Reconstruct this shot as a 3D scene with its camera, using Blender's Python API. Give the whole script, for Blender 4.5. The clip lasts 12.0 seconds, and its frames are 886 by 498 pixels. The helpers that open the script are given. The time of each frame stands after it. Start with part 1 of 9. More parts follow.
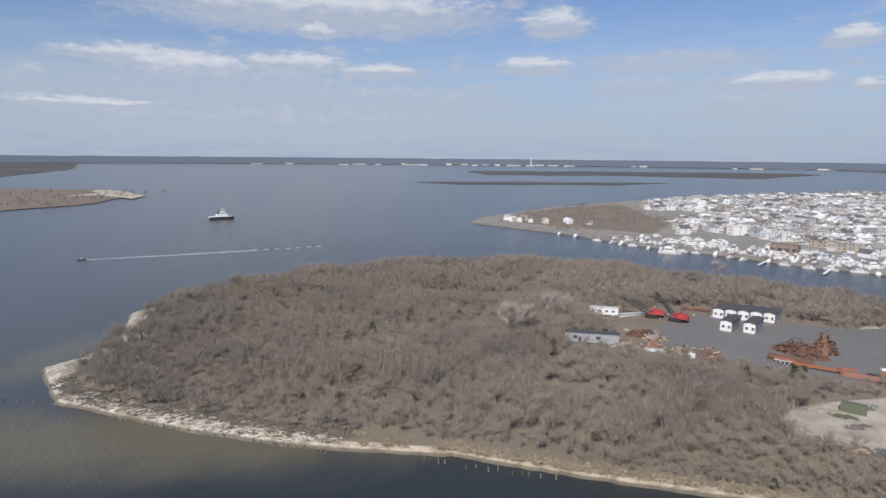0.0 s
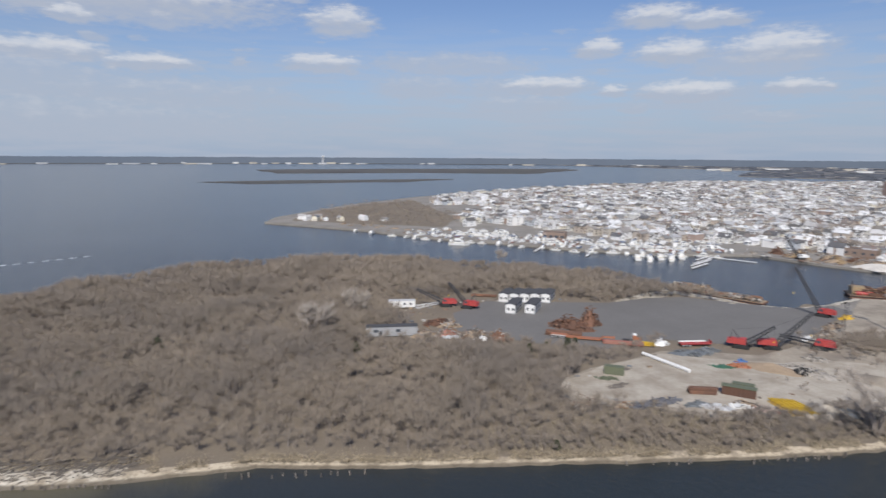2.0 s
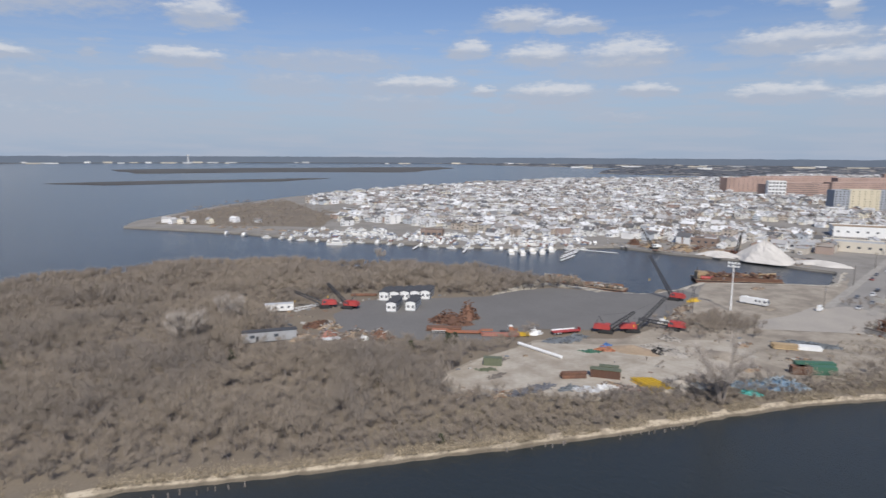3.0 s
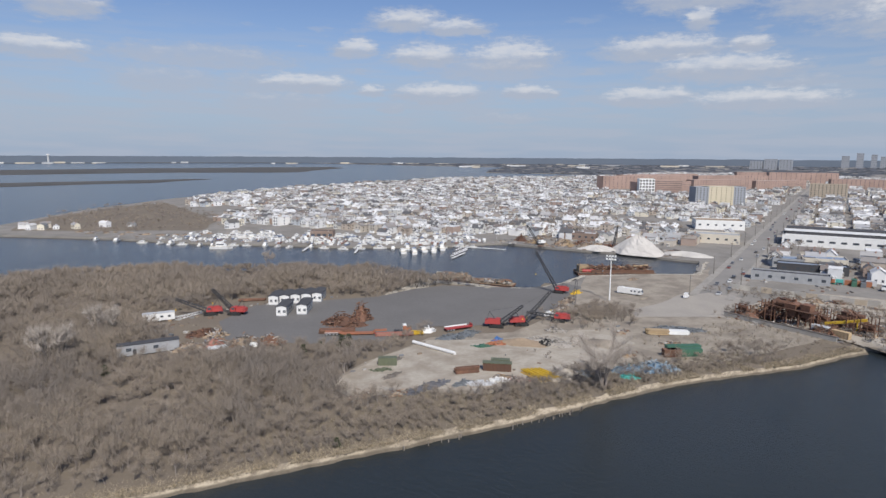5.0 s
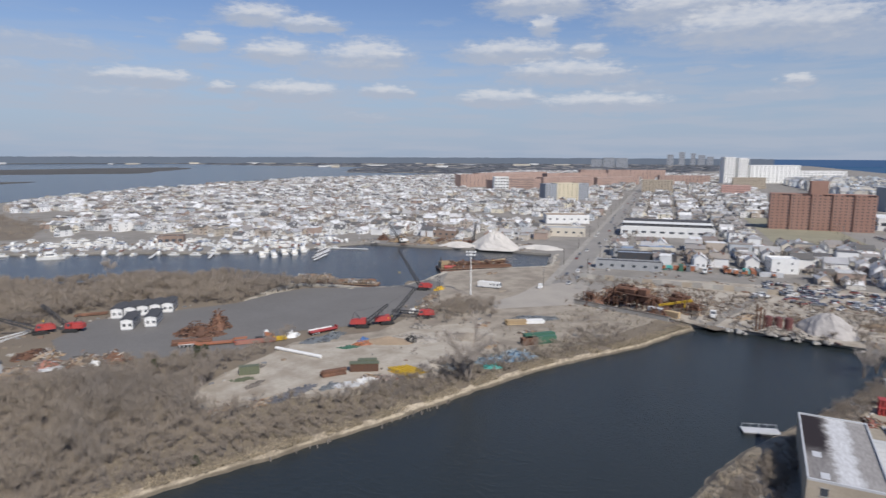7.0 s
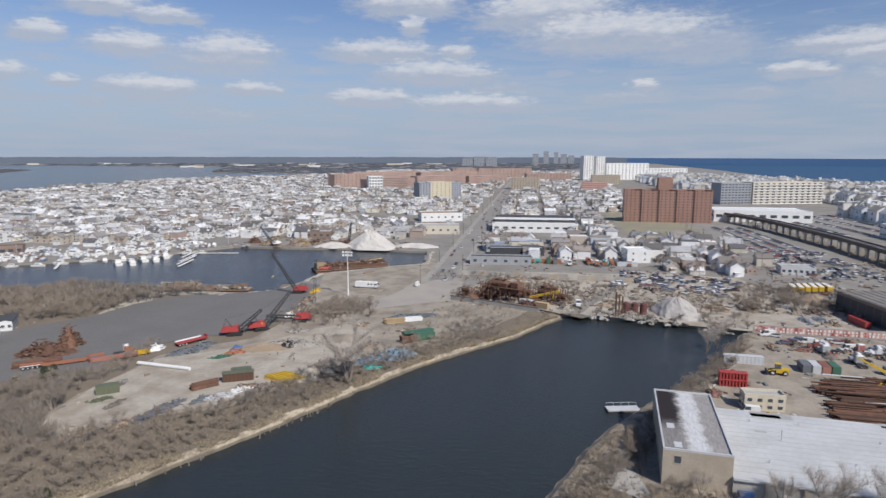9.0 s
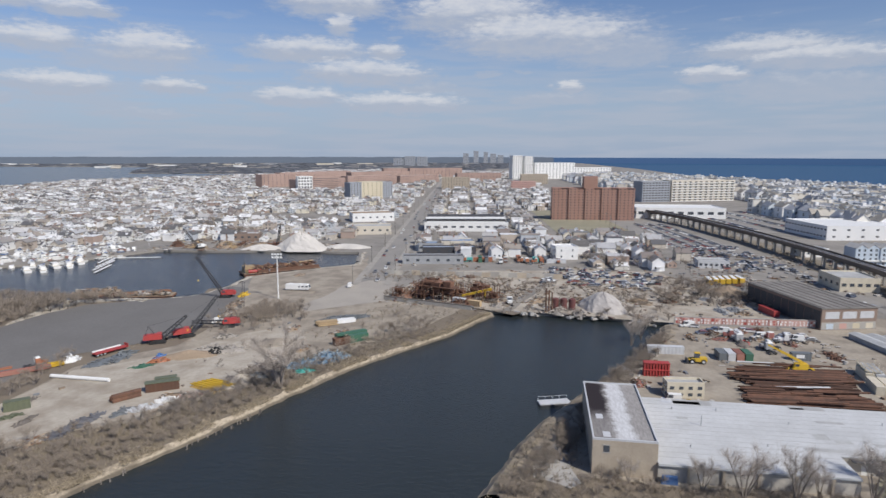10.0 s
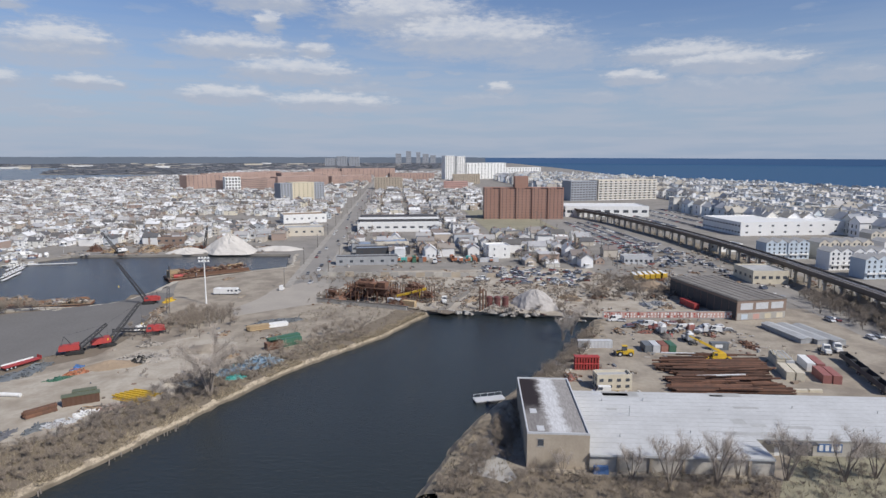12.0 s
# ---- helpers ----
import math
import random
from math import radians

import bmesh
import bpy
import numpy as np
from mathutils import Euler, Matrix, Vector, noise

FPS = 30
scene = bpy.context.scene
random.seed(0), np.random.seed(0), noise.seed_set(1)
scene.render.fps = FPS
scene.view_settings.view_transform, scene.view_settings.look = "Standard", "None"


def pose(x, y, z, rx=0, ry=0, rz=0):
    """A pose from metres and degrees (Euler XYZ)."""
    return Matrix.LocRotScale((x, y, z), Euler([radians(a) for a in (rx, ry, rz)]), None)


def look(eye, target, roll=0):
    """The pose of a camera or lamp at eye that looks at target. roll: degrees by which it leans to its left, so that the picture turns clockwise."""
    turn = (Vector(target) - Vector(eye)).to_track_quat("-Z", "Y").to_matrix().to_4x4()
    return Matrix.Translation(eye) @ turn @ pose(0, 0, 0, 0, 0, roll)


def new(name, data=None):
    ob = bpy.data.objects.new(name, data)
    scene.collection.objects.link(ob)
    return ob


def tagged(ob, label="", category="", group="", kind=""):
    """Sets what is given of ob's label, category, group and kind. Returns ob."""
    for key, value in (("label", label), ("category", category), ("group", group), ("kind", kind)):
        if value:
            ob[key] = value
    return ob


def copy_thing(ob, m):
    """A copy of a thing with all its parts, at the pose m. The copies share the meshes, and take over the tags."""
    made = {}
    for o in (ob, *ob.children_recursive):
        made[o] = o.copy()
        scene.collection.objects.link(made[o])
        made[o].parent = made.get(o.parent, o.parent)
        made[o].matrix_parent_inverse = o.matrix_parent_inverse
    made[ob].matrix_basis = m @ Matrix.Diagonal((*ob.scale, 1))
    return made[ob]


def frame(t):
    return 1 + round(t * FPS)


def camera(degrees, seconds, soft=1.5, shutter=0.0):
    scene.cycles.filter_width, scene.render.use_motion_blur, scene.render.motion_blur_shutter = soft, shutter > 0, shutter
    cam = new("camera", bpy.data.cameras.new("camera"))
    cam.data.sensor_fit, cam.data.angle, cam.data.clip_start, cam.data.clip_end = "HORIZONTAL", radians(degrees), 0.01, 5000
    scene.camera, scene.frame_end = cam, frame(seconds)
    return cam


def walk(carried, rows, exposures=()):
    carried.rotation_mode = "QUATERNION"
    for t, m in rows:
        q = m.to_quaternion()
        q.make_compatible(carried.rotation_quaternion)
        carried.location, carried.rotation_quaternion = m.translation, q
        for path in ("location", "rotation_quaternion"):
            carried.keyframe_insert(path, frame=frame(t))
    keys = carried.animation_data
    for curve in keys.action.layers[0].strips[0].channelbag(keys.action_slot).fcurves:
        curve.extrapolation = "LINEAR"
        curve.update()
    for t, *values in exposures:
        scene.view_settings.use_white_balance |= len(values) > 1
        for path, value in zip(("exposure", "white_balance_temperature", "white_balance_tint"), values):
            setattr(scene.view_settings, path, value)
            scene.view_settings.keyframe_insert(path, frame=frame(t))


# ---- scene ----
# ============================================================ camera and its path
# A drone hovers 70 m over a canal and pans to the right: seconds, heading (clockwise from +y), tilt, lean.
EYE_HEIGHT = 70.0
PAN = [(0.0, 0.0, -8.593, 0.537), (0.5, 2.846, -8.602, 0.523), (1.0, 8.17, -8.611, 0.5), (1.5, 13.863, -8.634, 0.42), (2.0, 18.869, -8.648, 0.347),
       (2.5, 25.348, -8.704, 0.316), (3.0, 30.185, -8.717, 0.294), (3.5, 35.022, -8.726, 0.267), (3.7, 36.9, -8.722, 0.27), (5.3, 40.81, -8.69, 0.34), (5.5, 41.453, -8.686, 0.346),
       (6.0, 44.37, -8.698, 0.344), (6.5, 48.28, -8.693, 0.281), (7.0, 53.083, -8.697, 0.223), (7.2, 55.01, -8.7, 0.21), (8.8, 63.73, -8.722, 0.12), (9.0, 64.628, -8.727, 0.112),
       (9.5, 68.127, -8.745, 0.12), (10.0, 70.962, -8.74, 0.1), (10.5, 73.544, -8.748, 0.115), (11.0, 75.526, -8.74, 0.12), (11.5, 76.584, -8.735, 0.15),
       (12.0, 77.146, -8.714, 0.14)]
cam = camera(71.24, 12.0, soft=1.45, shutter=0.5)
walk(cam, [(t, pose(0, 0, EYE_HEIGHT, 90 + tilt, 0, -heading) @ pose(0, 0, 0, 0, 0, lean)) for t, heading, tilt, lean in PAN], exposures=[(0.0, 0.1), (1.5, 0.05), (3.0, 0.02), (5.5, 0.0), (12.0, 0.0)])

# ============================================================ sky and sun
SUN_HEADING, SUN_HEIGHT = 205.0, 44.0
# clouds by heading, height, half width and half height in degrees: heaped ones with bright tops, and thin flat ones
HEAPED = [(-29.5, 3.8, 5.6, 0.4), (-25.1, 7.7, 6.2, 0.6), (-21.7, 7.1, 4.6, 0.8), (-13.4, 7.7, 4.5, 0.7), (-11.3, 10.4, 1.9, 0.4), (-10.8, 12.2, 13.9, 1.7), (-5.9, 7.2, 3.5, 0.5), (8.1, 7.8, 3.3, 0.6), (9.7, 11.3, 2.6, 1.0), (27.8, 6.0, 3.7, 0.7), (32.4, 9.1, 1.7, 0.6), (33.8, 5.6, 1.2, 0.4), (37.1, 11.4, 3.0, 0.7), (38.8, 8.5, 3.3, 0.8), (40.0, 5.3, 4.1, 0.7), (41.5, 10.9, 2.5, 0.5), (46.3, 8.4, 3.8, 1.1), (48.0, 5.4, 2.3, 0.5), (58.1, 4.9, 3.9, 0.6), (59.2, 8.8, 4.8, 0.8)]
HEAPED_EAST = [(61.7, 12.8, 4.4, 1.0), (62.0, 10.9, 1.2, 0.6), (64.1, 7.0, 5.3, 0.9), (65.7, 8.8, 1.7, 0.4), (67.4, 4.4, 5.4, 0.7), (73.9, 11.9, 6.0, 1.5), (80.1, 10.0, 7.7, 1.4), (82.1, 5.8, 1.4, 0.4), (93.9, 6.5, 2.6, 0.5), (97.7, 8.3, 5.1, 0.7), (101.8, 7.4, 5.4, 0.7)]
THIN = [(-33.2, 5.4, 1.8, 1.2), (-19.3, 5.6, 12.9, 1.6), (-14.7, 2.5, 20.5, 1.4), (-9.9, 8.9, 1.0, 0.3), (-5.1, 10.6, 2.2, 0.5), (-4.8, 4.8, 10.5, 1.0), (1.2, 7.7, 0.5, 0.3), (5.8, 13.1, 1.2, 0.4), (16.9, 5.9, 4.2, 0.8), (19.5, 7.9, 7.0, 0.7), (23.7, 5.9, 2.7, 0.7), (25.8, 4.4, 4.8, 0.7), (35.6, 4.1, 1.1, 0.3), (44.8, 7.4, 4.8, 0.8), (45.8, 3.2, 3.7, 0.3), (69.6, 5.8, 2.8, 0.4), (86.4, 8.8, 4.4, 1.1), (81.0, 4.9, 4.1, 0.4), (91.0, 4.9, 1.6, 0.4), (100.9, 5.2, 5.7, 1.0), (110.1, 6.1, 2.9, 0.5)]


def wire(tree, kind, links=None):
    """A node whose inputs are linked or set."""
    node = tree.nodes.new(kind)
    for key, value in (links or {}).items():
        if isinstance(value, bpy.types.NodeSocket):
            tree.links.new(value, node.inputs[key])
        else:
            node.inputs[key].default_value = value
    return node


def math_node(tree, op, a, b=0.0, clamp=False):
    node = wire(tree, "ShaderNodeMath", {0: a, 1: b})
    node.operation, node.use_clamp = op, clamp
    return node.outputs[0]


def vec(tree, op, a, b=(0, 0, 0)):
    node = wire(tree, "ShaderNodeVectorMath", {0: a, 1: b})
    node.operation = op
    return node.outputs["Value"] if op == "LENGTH" else node.outputs[0]


def ramp(tree, value, lo, hi, to_lo=0.0, to_hi=1.0):
    """A smooth step from lo to hi."""
    node = tree.nodes.new("ShaderNodeMapRange")
    node.interpolation_type = "SMOOTHSTEP"
    for key, v in zip((0, 1, 2, 3, 4), (value, lo, hi, to_lo, to_hi)):
        if isinstance(v, bpy.types.NodeSocket):
            tree.links.new(v, node.inputs[key])
        else:
            node.inputs[key].default_value = v
    return node.outputs[0]


def blend(tree, factor, a, b):
    """Colour a where factor is 0, b where it is 1."""
    node = tree.nodes.new("ShaderNodeMix")
    node.data_type = "RGBA"
    for key, v in zip((0, 6, 7), (factor, a, b)):
        if isinstance(v, bpy.types.NodeSocket):
            tree.links.new(v, node.inputs[key])
        else:
            node.inputs[key].default_value = v if key == 0 else (*v[:3], 1)
    return node.outputs[2]


def cloud_group():
    """How dense the clouds are towards a place of the sky (heading, height), and how much of it is sunlit top."""
    g = bpy.data.node_groups.new("cloud_cover", "ShaderNodeTree")
    g.interface.new_socket("Place", in_out="INPUT", socket_type="NodeSocketVector")
    g.interface.new_socket("Cover", in_out="OUTPUT", socket_type="NodeSocketFloat")
    g.interface.new_socket("Top", in_out="OUTPUT", socket_type="NodeSocketFloat")
    gin, gout = g.nodes.new("NodeGroupInput"), g.nodes.new("NodeGroupOutput")
    place = gin.outputs[0]
    n = wire(g, "ShaderNodeTexNoise", {"Vector": vec(g, "MULTIPLY", place, (0.34, 1.1, 1)), "Scale": 1.1, "Detail": 8.0, "Roughness": 0.62}).outputs["Color"]
    warped = vec(g, "ADD", place, vec(g, "MULTIPLY", vec(g, "SUBTRACT", n, (0.5, 0.5, 0.5)), (3.4, 1.15, 0)))
    lift = wire(g, "ShaderNodeSeparateXYZ", {0: warped}).outputs[1]
    fray = wire(g, "ShaderNodeTexNoise", {"Vector": vec(g, "MULTIPLY", place, (0.9, 2.6, 1)), "Scale": 1.0, "Detail": 6.0, "Roughness": 0.65}).outputs[0]
    fray = math_node(g, "MULTIPLY", math_node(g, "SUBTRACT", fray, 0.5), 1.1)
    total = top = None
    for clouds, dense_, lit_ in ((HEAPED, 1.0, 1.0), (HEAPED_EAST, 1.0, 1.0), (THIN, 0.8, 0.5)):
        for a, e, w, h in clouds:
            h = h * 1.2 + 0.1
            # flat below, heaped above
            off = vec(g, "SUBTRACT", warped, (a, e - 0.2 * h, 0))
            off = vec(g, "MAXIMUM", vec(g, "MULTIPLY", off, (0.94 / w, 0.78 / h, 0)), vec(g, "MULTIPLY", off, (-0.94 / w, -1.35 / h, 0)))
            m = ramp(g, math_node(g, "ADD", vec(g, "LENGTH", off), fray), 1.5, 0.6, 0.0, dense_)
            bright = math_node(g, "MULTIPLY", m, ramp(g, lift, e - 0.55 * h, e + 0.65 * h, 0.0, lit_))
            total = m if total is None else math_node(g, "MAXIMUM", total, m)
            top = bright if top is None else math_node(g, "MAXIMUM", top, bright)
    g.links.new(total, gout.inputs[0])
    g.links.new(top, gout.inputs[1])
    return g


def build_world():
    world = bpy.data.worlds.new("sky")
    scene.world = world
    world.use_nodes = True
    t = world.node_tree
    t.nodes.clear()
    way = t.nodes.new("ShaderNodeTexCoord").outputs["Generated"]
    xyz = wire(t, "ShaderNodeSeparateXYZ", {0: way})
    heading = math_node(t, "MULTIPLY", math_node(t, "ARCTAN2", xyz.outputs[0], xyz.outputs[1]), 57.2958)
    height = math_node(t, "MULTIPLY", math_node(t, "ARCSINE", xyz.outputs[2]), 57.2958)
    place = wire(t, "ShaderNodeCombineXYZ", {0: heading, 1: height}).outputs[0]
    sky = t.nodes.new("ShaderNodeTexSky")
    sky.sky_type, sky.sun_disc = "NISHITA", False
    sky.sun_elevation, sky.sun_rotation = radians(SUN_HEIGHT), radians(SUN_HEADING)
    sky.altitude, sky.air_density, sky.dust_density, sky.ozone_density = 50.0, 1.0, 0.7, 1.5
    cover = t.nodes.new("ShaderNodeGroup")
    cover.node_tree = cloud_group()
    t.links.new(place, cover.inputs[0])
    billow = wire(t, "ShaderNodeTexNoise", {"Vector": vec(t, "MULTIPLY", place, (0.6, 1.5, 0)), "Scale": 1.0, "Detail": 6.0, "Roughness": 0.6}).outputs[0]
    # thin stratus streaks low over the horizon
    streaks = wire(t, "ShaderNodeTexNoise", {"Vector": vec(t, "MULTIPLY", place, (0.13, 1.3, 0)), "Scale": 1.0, "Detail": 5.0, "Roughness": 0.5}).outputs[0]
    streaks = math_node(t, "MULTIPLY", ramp(t, streaks, 0.38, 0.64), ramp(t, height, 13.0, 3.5, 0.0, 0.6))
    # small scattered puffs between the large clouds
    puffs = wire(t, "ShaderNodeTexNoise", {"Vector": vec(t, "MULTIPLY", place, (0.22, 0.9, 0)), "Scale": 1.0, "Detail": 6.0, "Roughness": 0.55}).outputs[0]
    puffs = math_node(t, "MULTIPLY", ramp(t, puffs, 0.56, 0.70), math_node(t, "MULTIPLY", ramp(t, height, 2.0, 5.0, 0.0, 0.6), ramp(t, height, 13.0, 9.0)))
    streaks = math_node(t, "MAXIMUM", streaks, puffs)
    mask = math_node(t, "MAXIMUM", math_node(t, "MULTIPLY", cover.outputs[0], ramp(t, billow, 0.25, 0.7, 0.70, 0.96)), streaks, clamp=True)
    lit = math_node(t, "ADD", cover.outputs[1], math_node(t, "MULTIPLY", math_node(t, "SUBTRACT", billow, 0.5), 0.8))
    tone = blend(t, ramp(t, lit, 0.22, 1.0), CLOUD_SHADE, CLOUD_LIT)
    # haze pales the lowest degrees of the sky
    pale = blend(t, ramp(t, height, 13.0, 0.0, 0.0, 0.85), vec(t, "MULTIPLY", sky.outputs[0], SKY_TINT), HAZE)
    back = wire(t, "ShaderNodeBackground", {"Color": blend(t, mask, pale, tone), "Strength": 0.1})
    t.links.new(back.outputs[0], t.nodes.new("ShaderNodeOutputWorld").inputs[0])


SKY_TINT, HAZE, CLOUD_SHADE, CLOUD_LIT = (0.75, 0.80, 0.98), (3.42, 4.28, 5.72), (4.2, 4.65, 5.6), (6.3, 6.5, 7.0)
build_world()
sun = new("sun", bpy.data.lights.new("sun", "SUN"))
sun.data.energy, sun.data.angle, sun.data.color = 4.2, radians(0.53), (1.0, 0.95, 0.89)
sun_way = Vector((math.sin(radians(SUN_HEADING)) * math.cos(radians(SUN_HEIGHT)), math.cos(radians(SUN_HEADING)) * math.cos(radians(SUN_HEIGHT)), math.sin(radians(SUN_HEIGHT))))
sun.matrix_world = look(sun_way * 900, (0, 0, 0))


# ============================================================ materials
MATS = {}


def material(name, colour, rough=0.85, metal=0.0, other=None, spread=0.35, coarse=0.15, fine=2.5, bump=0.0, each=0.0, island=0.0, palette=None, coat=0.0, world_space=False):
    """A worn surface: colour drifting to other at two scales; each/island: brightness spread object by object or piece by piece; palette: colours picked so."""
    if name in MATS:
        return MATS[name]
    m = bpy.data.materials.new(name)
    m.use_nodes = True
    t = m.node_tree
    b = t.nodes["Principled BSDF"]
    where = t.nodes.new("ShaderNodeNewGeometry").outputs["Position"] if world_space else t.nodes.new("ShaderNodeTexCoord").outputs["Object"]
    n1 = wire(t, "ShaderNodeTexNoise", {"Vector": where, "Scale": coarse, "Detail": 5.0, "Roughness": 0.6}).outputs[0]
    n2 = wire(t, "ShaderNodeTexNoise", {"Vector": where, "Scale": fine, "Detail": 3.0, "Roughness": 0.6}).outputs[0]
    pick = None
    if each or (palette and not island):
        pick = t.nodes.new("ShaderNodeObjectInfo").outputs["Random"]
    elif island:
        pick = t.nodes.new("ShaderNodeNewGeometry").outputs["Random Per Island"]
    base = colour
    if palette:
        r = t.nodes.new("ShaderNodeValToRGB")
        r.color_ramp.interpolation = "CONSTANT"
        while len(r.color_ramp.elements) < len(palette):
            r.color_ramp.elements.new(0.5)
        for i, c in enumerate(palette):
            r.color_ramp.elements[i].position, r.color_ramp.elements[i].color = i / len(palette), (*c, 1)
        t.links.new(pick, r.inputs[0])
        base = r.outputs[0]
    elif pick is not None:
        k = each or island
        gain = ramp(t, pick, 0.0, 1.0, 1 - k, 1 + k)
        grey = wire(t, "ShaderNodeCombineXYZ", {0: gain, 1: gain, 2: gain}).outputs[0]
        base = vec(t, "MULTIPLY", grey, colour)
    second = other or tuple(c * 0.55 for c in colour)
    col = blend(t, math_node(t, "MULTIPLY", ramp(t, n1, 0.35, 0.7), spread * 1.4), base, second)
    col = blend(t, math_node(t, "MULTIPLY", ramp(t, n2, 0.3, 0.75), spread * 0.6), col, tuple(c * 0.6 for c in colour))
    t.links.new(col, b.inputs["Base Color"])
    b.inputs["Metallic"].default_value = metal
    t.links.new(ramp(t, n2, 0.2, 0.8, max(0.03, rough - 0.12), min(1.0, rough + 0.1)), b.inputs["Roughness"])
    b.inputs["Coat Weight"].default_value = coat
    if bump:
        bn = wire(t, "ShaderNodeBump", {"Height": n2, "Strength": min(1.0, bump), "Distance": 0.15})
        t.links.new(bn.outputs[0], b.inputs["Normal"])
    MATS[name] = m
    return m


def water_material():
    m = bpy.data.materials.new("water")
    m.use_nodes = True
    t = m.node_tree
    b = t.nodes["Principled BSDF"]
    where = t.nodes.new("ShaderNodeNewGeometry").outputs["Position"]
    xyz = wire(t, "ShaderNodeSeparateXYZ", {0: where})
    big = wire(t, "ShaderNodeTexNoise", {"Vector": vec(t, "MULTIPLY", where, (0.004, 0.012, 0)), "Scale": 1.0, "Detail": 4.0}).outputs[0]
    col = blend(t, ramp(t, big, 0.35, 0.7), (0.045, 0.049, 0.052), (0.058, 0.062, 0.066))
    # the canal is a darker green than the bay
    col = blend(t, ramp(t, xyz.outputs[1], 190.0, 95.0), col, (0.025, 0.031, 0.032))
    # the bay to the west is painted paler, in place of the cloud bank's reflection
    col = blend(t, ramp(t, xyz.outputs[0], -30.0, -200.0, 0.0, 0.8), col, (0.085, 0.088, 0.086))
    # silt over the shallows off the sand point
    d = vec(t, "LENGTH", vec(t, "MULTIPLY", vec(t, "SUBTRACT", where, (-80, 143, 0)), (1 / 84, 1 / 24, 0)))
    n = wire(t, "ShaderNodeTexNoise", {"Vector": where, "Scale": 0.06, "Detail": 4.0}).outputs[0]
    silt = math_node(t, "MULTIPLY", ramp(t, math_node(t, "ADD", d, math_node(t, "MULTIPLY", n, 0.7)), 1.5, 0.6), 0.75)
    d2 = vec(t, "LENGTH", vec(t, "MULTIPLY", vec(t, "SUBTRACT", where, (-134, 205, 0)), (1 / 16, 1 / 40, 0)))
    silt2 = math_node(t, "MULTIPLY", ramp(t, math_node(t, "ADD", d2, math_node(t, "MULTIPLY", n, 0.7)), 1.4, 0.5), 0.6)
    col = blend(t, math_node(t, "MAXIMUM", silt, silt2), col, (0.15, 0.13, 0.075))
    # the open sea is a deeper blue than the bay
    sea = ramp(t, math_node(t, "SUBTRACT", xyz.outputs[1], math_node(t, "MULTIPLY", xyz.outputs[0], 0.2)), -100.0, -500.0)
    col = blend(t, sea, col, (0.016, 0.06, 0.125))
    t.links.new(col, b.inputs["Base Color"])
    w1 = wire(t, "ShaderNodeTexNoise", {"Vector": vec(t, "MULTIPLY", where, (1.0, 0.45, 1)), "Scale": 0.8, "Detail": 5.0, "Roughness": 0.65}).outputs[0]
    w2 = wire(t, "ShaderNodeTexNoise", {"Vector": where, "Scale": 0.05, "Detail": 3.0}).outputs[0]
    h = math_node(t, "ADD", w1, math_node(t, "MULTIPLY", w2, 0.7))
    bn = wire(t, "ShaderNodeBump", {"Height": h, "Strength": 0.6, "Distance": 0.42})
    t.links.new(bn.outputs[0], b.inputs["Normal"])
    b.inputs["Roughness"].default_value = 0.2
    b.inputs["IOR"].default_value = 1.33
    t.links.new(ramp(t, math_node(t, "SUBTRACT", xyz.outputs[1], math_node(t, "MULTIPLY", xyz.outputs[0], 0.2)), -100.0, -500.0, 0.5, 0.08), b.inputs["Specular IOR Level"])
    # wind-roughened open sea shows its own deep blue more than the sky
    dull = wire(t, "ShaderNodeBsdfDiffuse", {"Color": (0.042, 0.10, 0.19, 1)})
    mix = wire(t, "ShaderNodeMixShader", {0: math_node(t, "MULTIPLY", sea, 0.8)})
    t.links.new(b.outputs[0], mix.inputs[1])
    t.links.new(dull.outputs[0], mix.inputs[2])
    t.links.new(mix.outputs[0], t.nodes["Material Output"].inputs[0])
    MATS["water"] = m
    return m


M_WATER = water_material()
M_LITTER = material("leaf_litter", (0.18, 0.148, 0.112), 0.95, other=(0.25, 0.205, 0.143), coarse=0.045, fine=1.4, bump=0.8, world_space=True)
M_TOWN = material("town_ground", (0.28, 0.26, 0.23), 0.95, other=(0.13, 0.118, 0.10), coarse=0.05, fine=0.5, bump=0.3, world_space=True)
M_SAND = material("pale_sand", (0.58, 0.535, 0.45), 0.95, other=(0.27, 0.225, 0.155), coarse=0.3, fine=1.3, bump=0.7, world_space=True, spread=0.7)
M_STRAW = material("straw_shore", (0.36, 0.30, 0.215), 0.95, other=(0.17, 0.14, 0.105), coarse=0.3, fine=1.5, bump=0.8, world_space=True, spread=0.75)
M_PAVING = material("worn_paving", (0.37, 0.345, 0.305), 0.92, other=(0.25, 0.23, 0.20), coarse=0.2, fine=1.5, bump=0.2, world_space=True, spread=0.5)
M_LOTGREY = material("bleached_asphalt", (0.285, 0.268, 0.242), 0.92, other=(0.19, 0.18, 0.168), coarse=0.05, fine=1.2, bump=0.2, world_space=True)
M_ASPHALT = material("asphalt", (0.17, 0.163, 0.153), 0.9, other=(0.13, 0.123, 0.115), coarse=0.04, fine=1.5, bump=0.2, world_space=True)
M_ROAD = material("worn_road", (0.385, 0.35, 0.30), 0.92, other=(0.27, 0.25, 0.225), coarse=0.06, fine=1.2, bump=0.2, world_space=True)
M_YARD = material("sandy_yard", (0.45, 0.405, 0.335), 0.95, other=(0.27, 0.225, 0.17), coarse=0.11, fine=0.9, bump=0.5, world_space=True, spread=0.6)
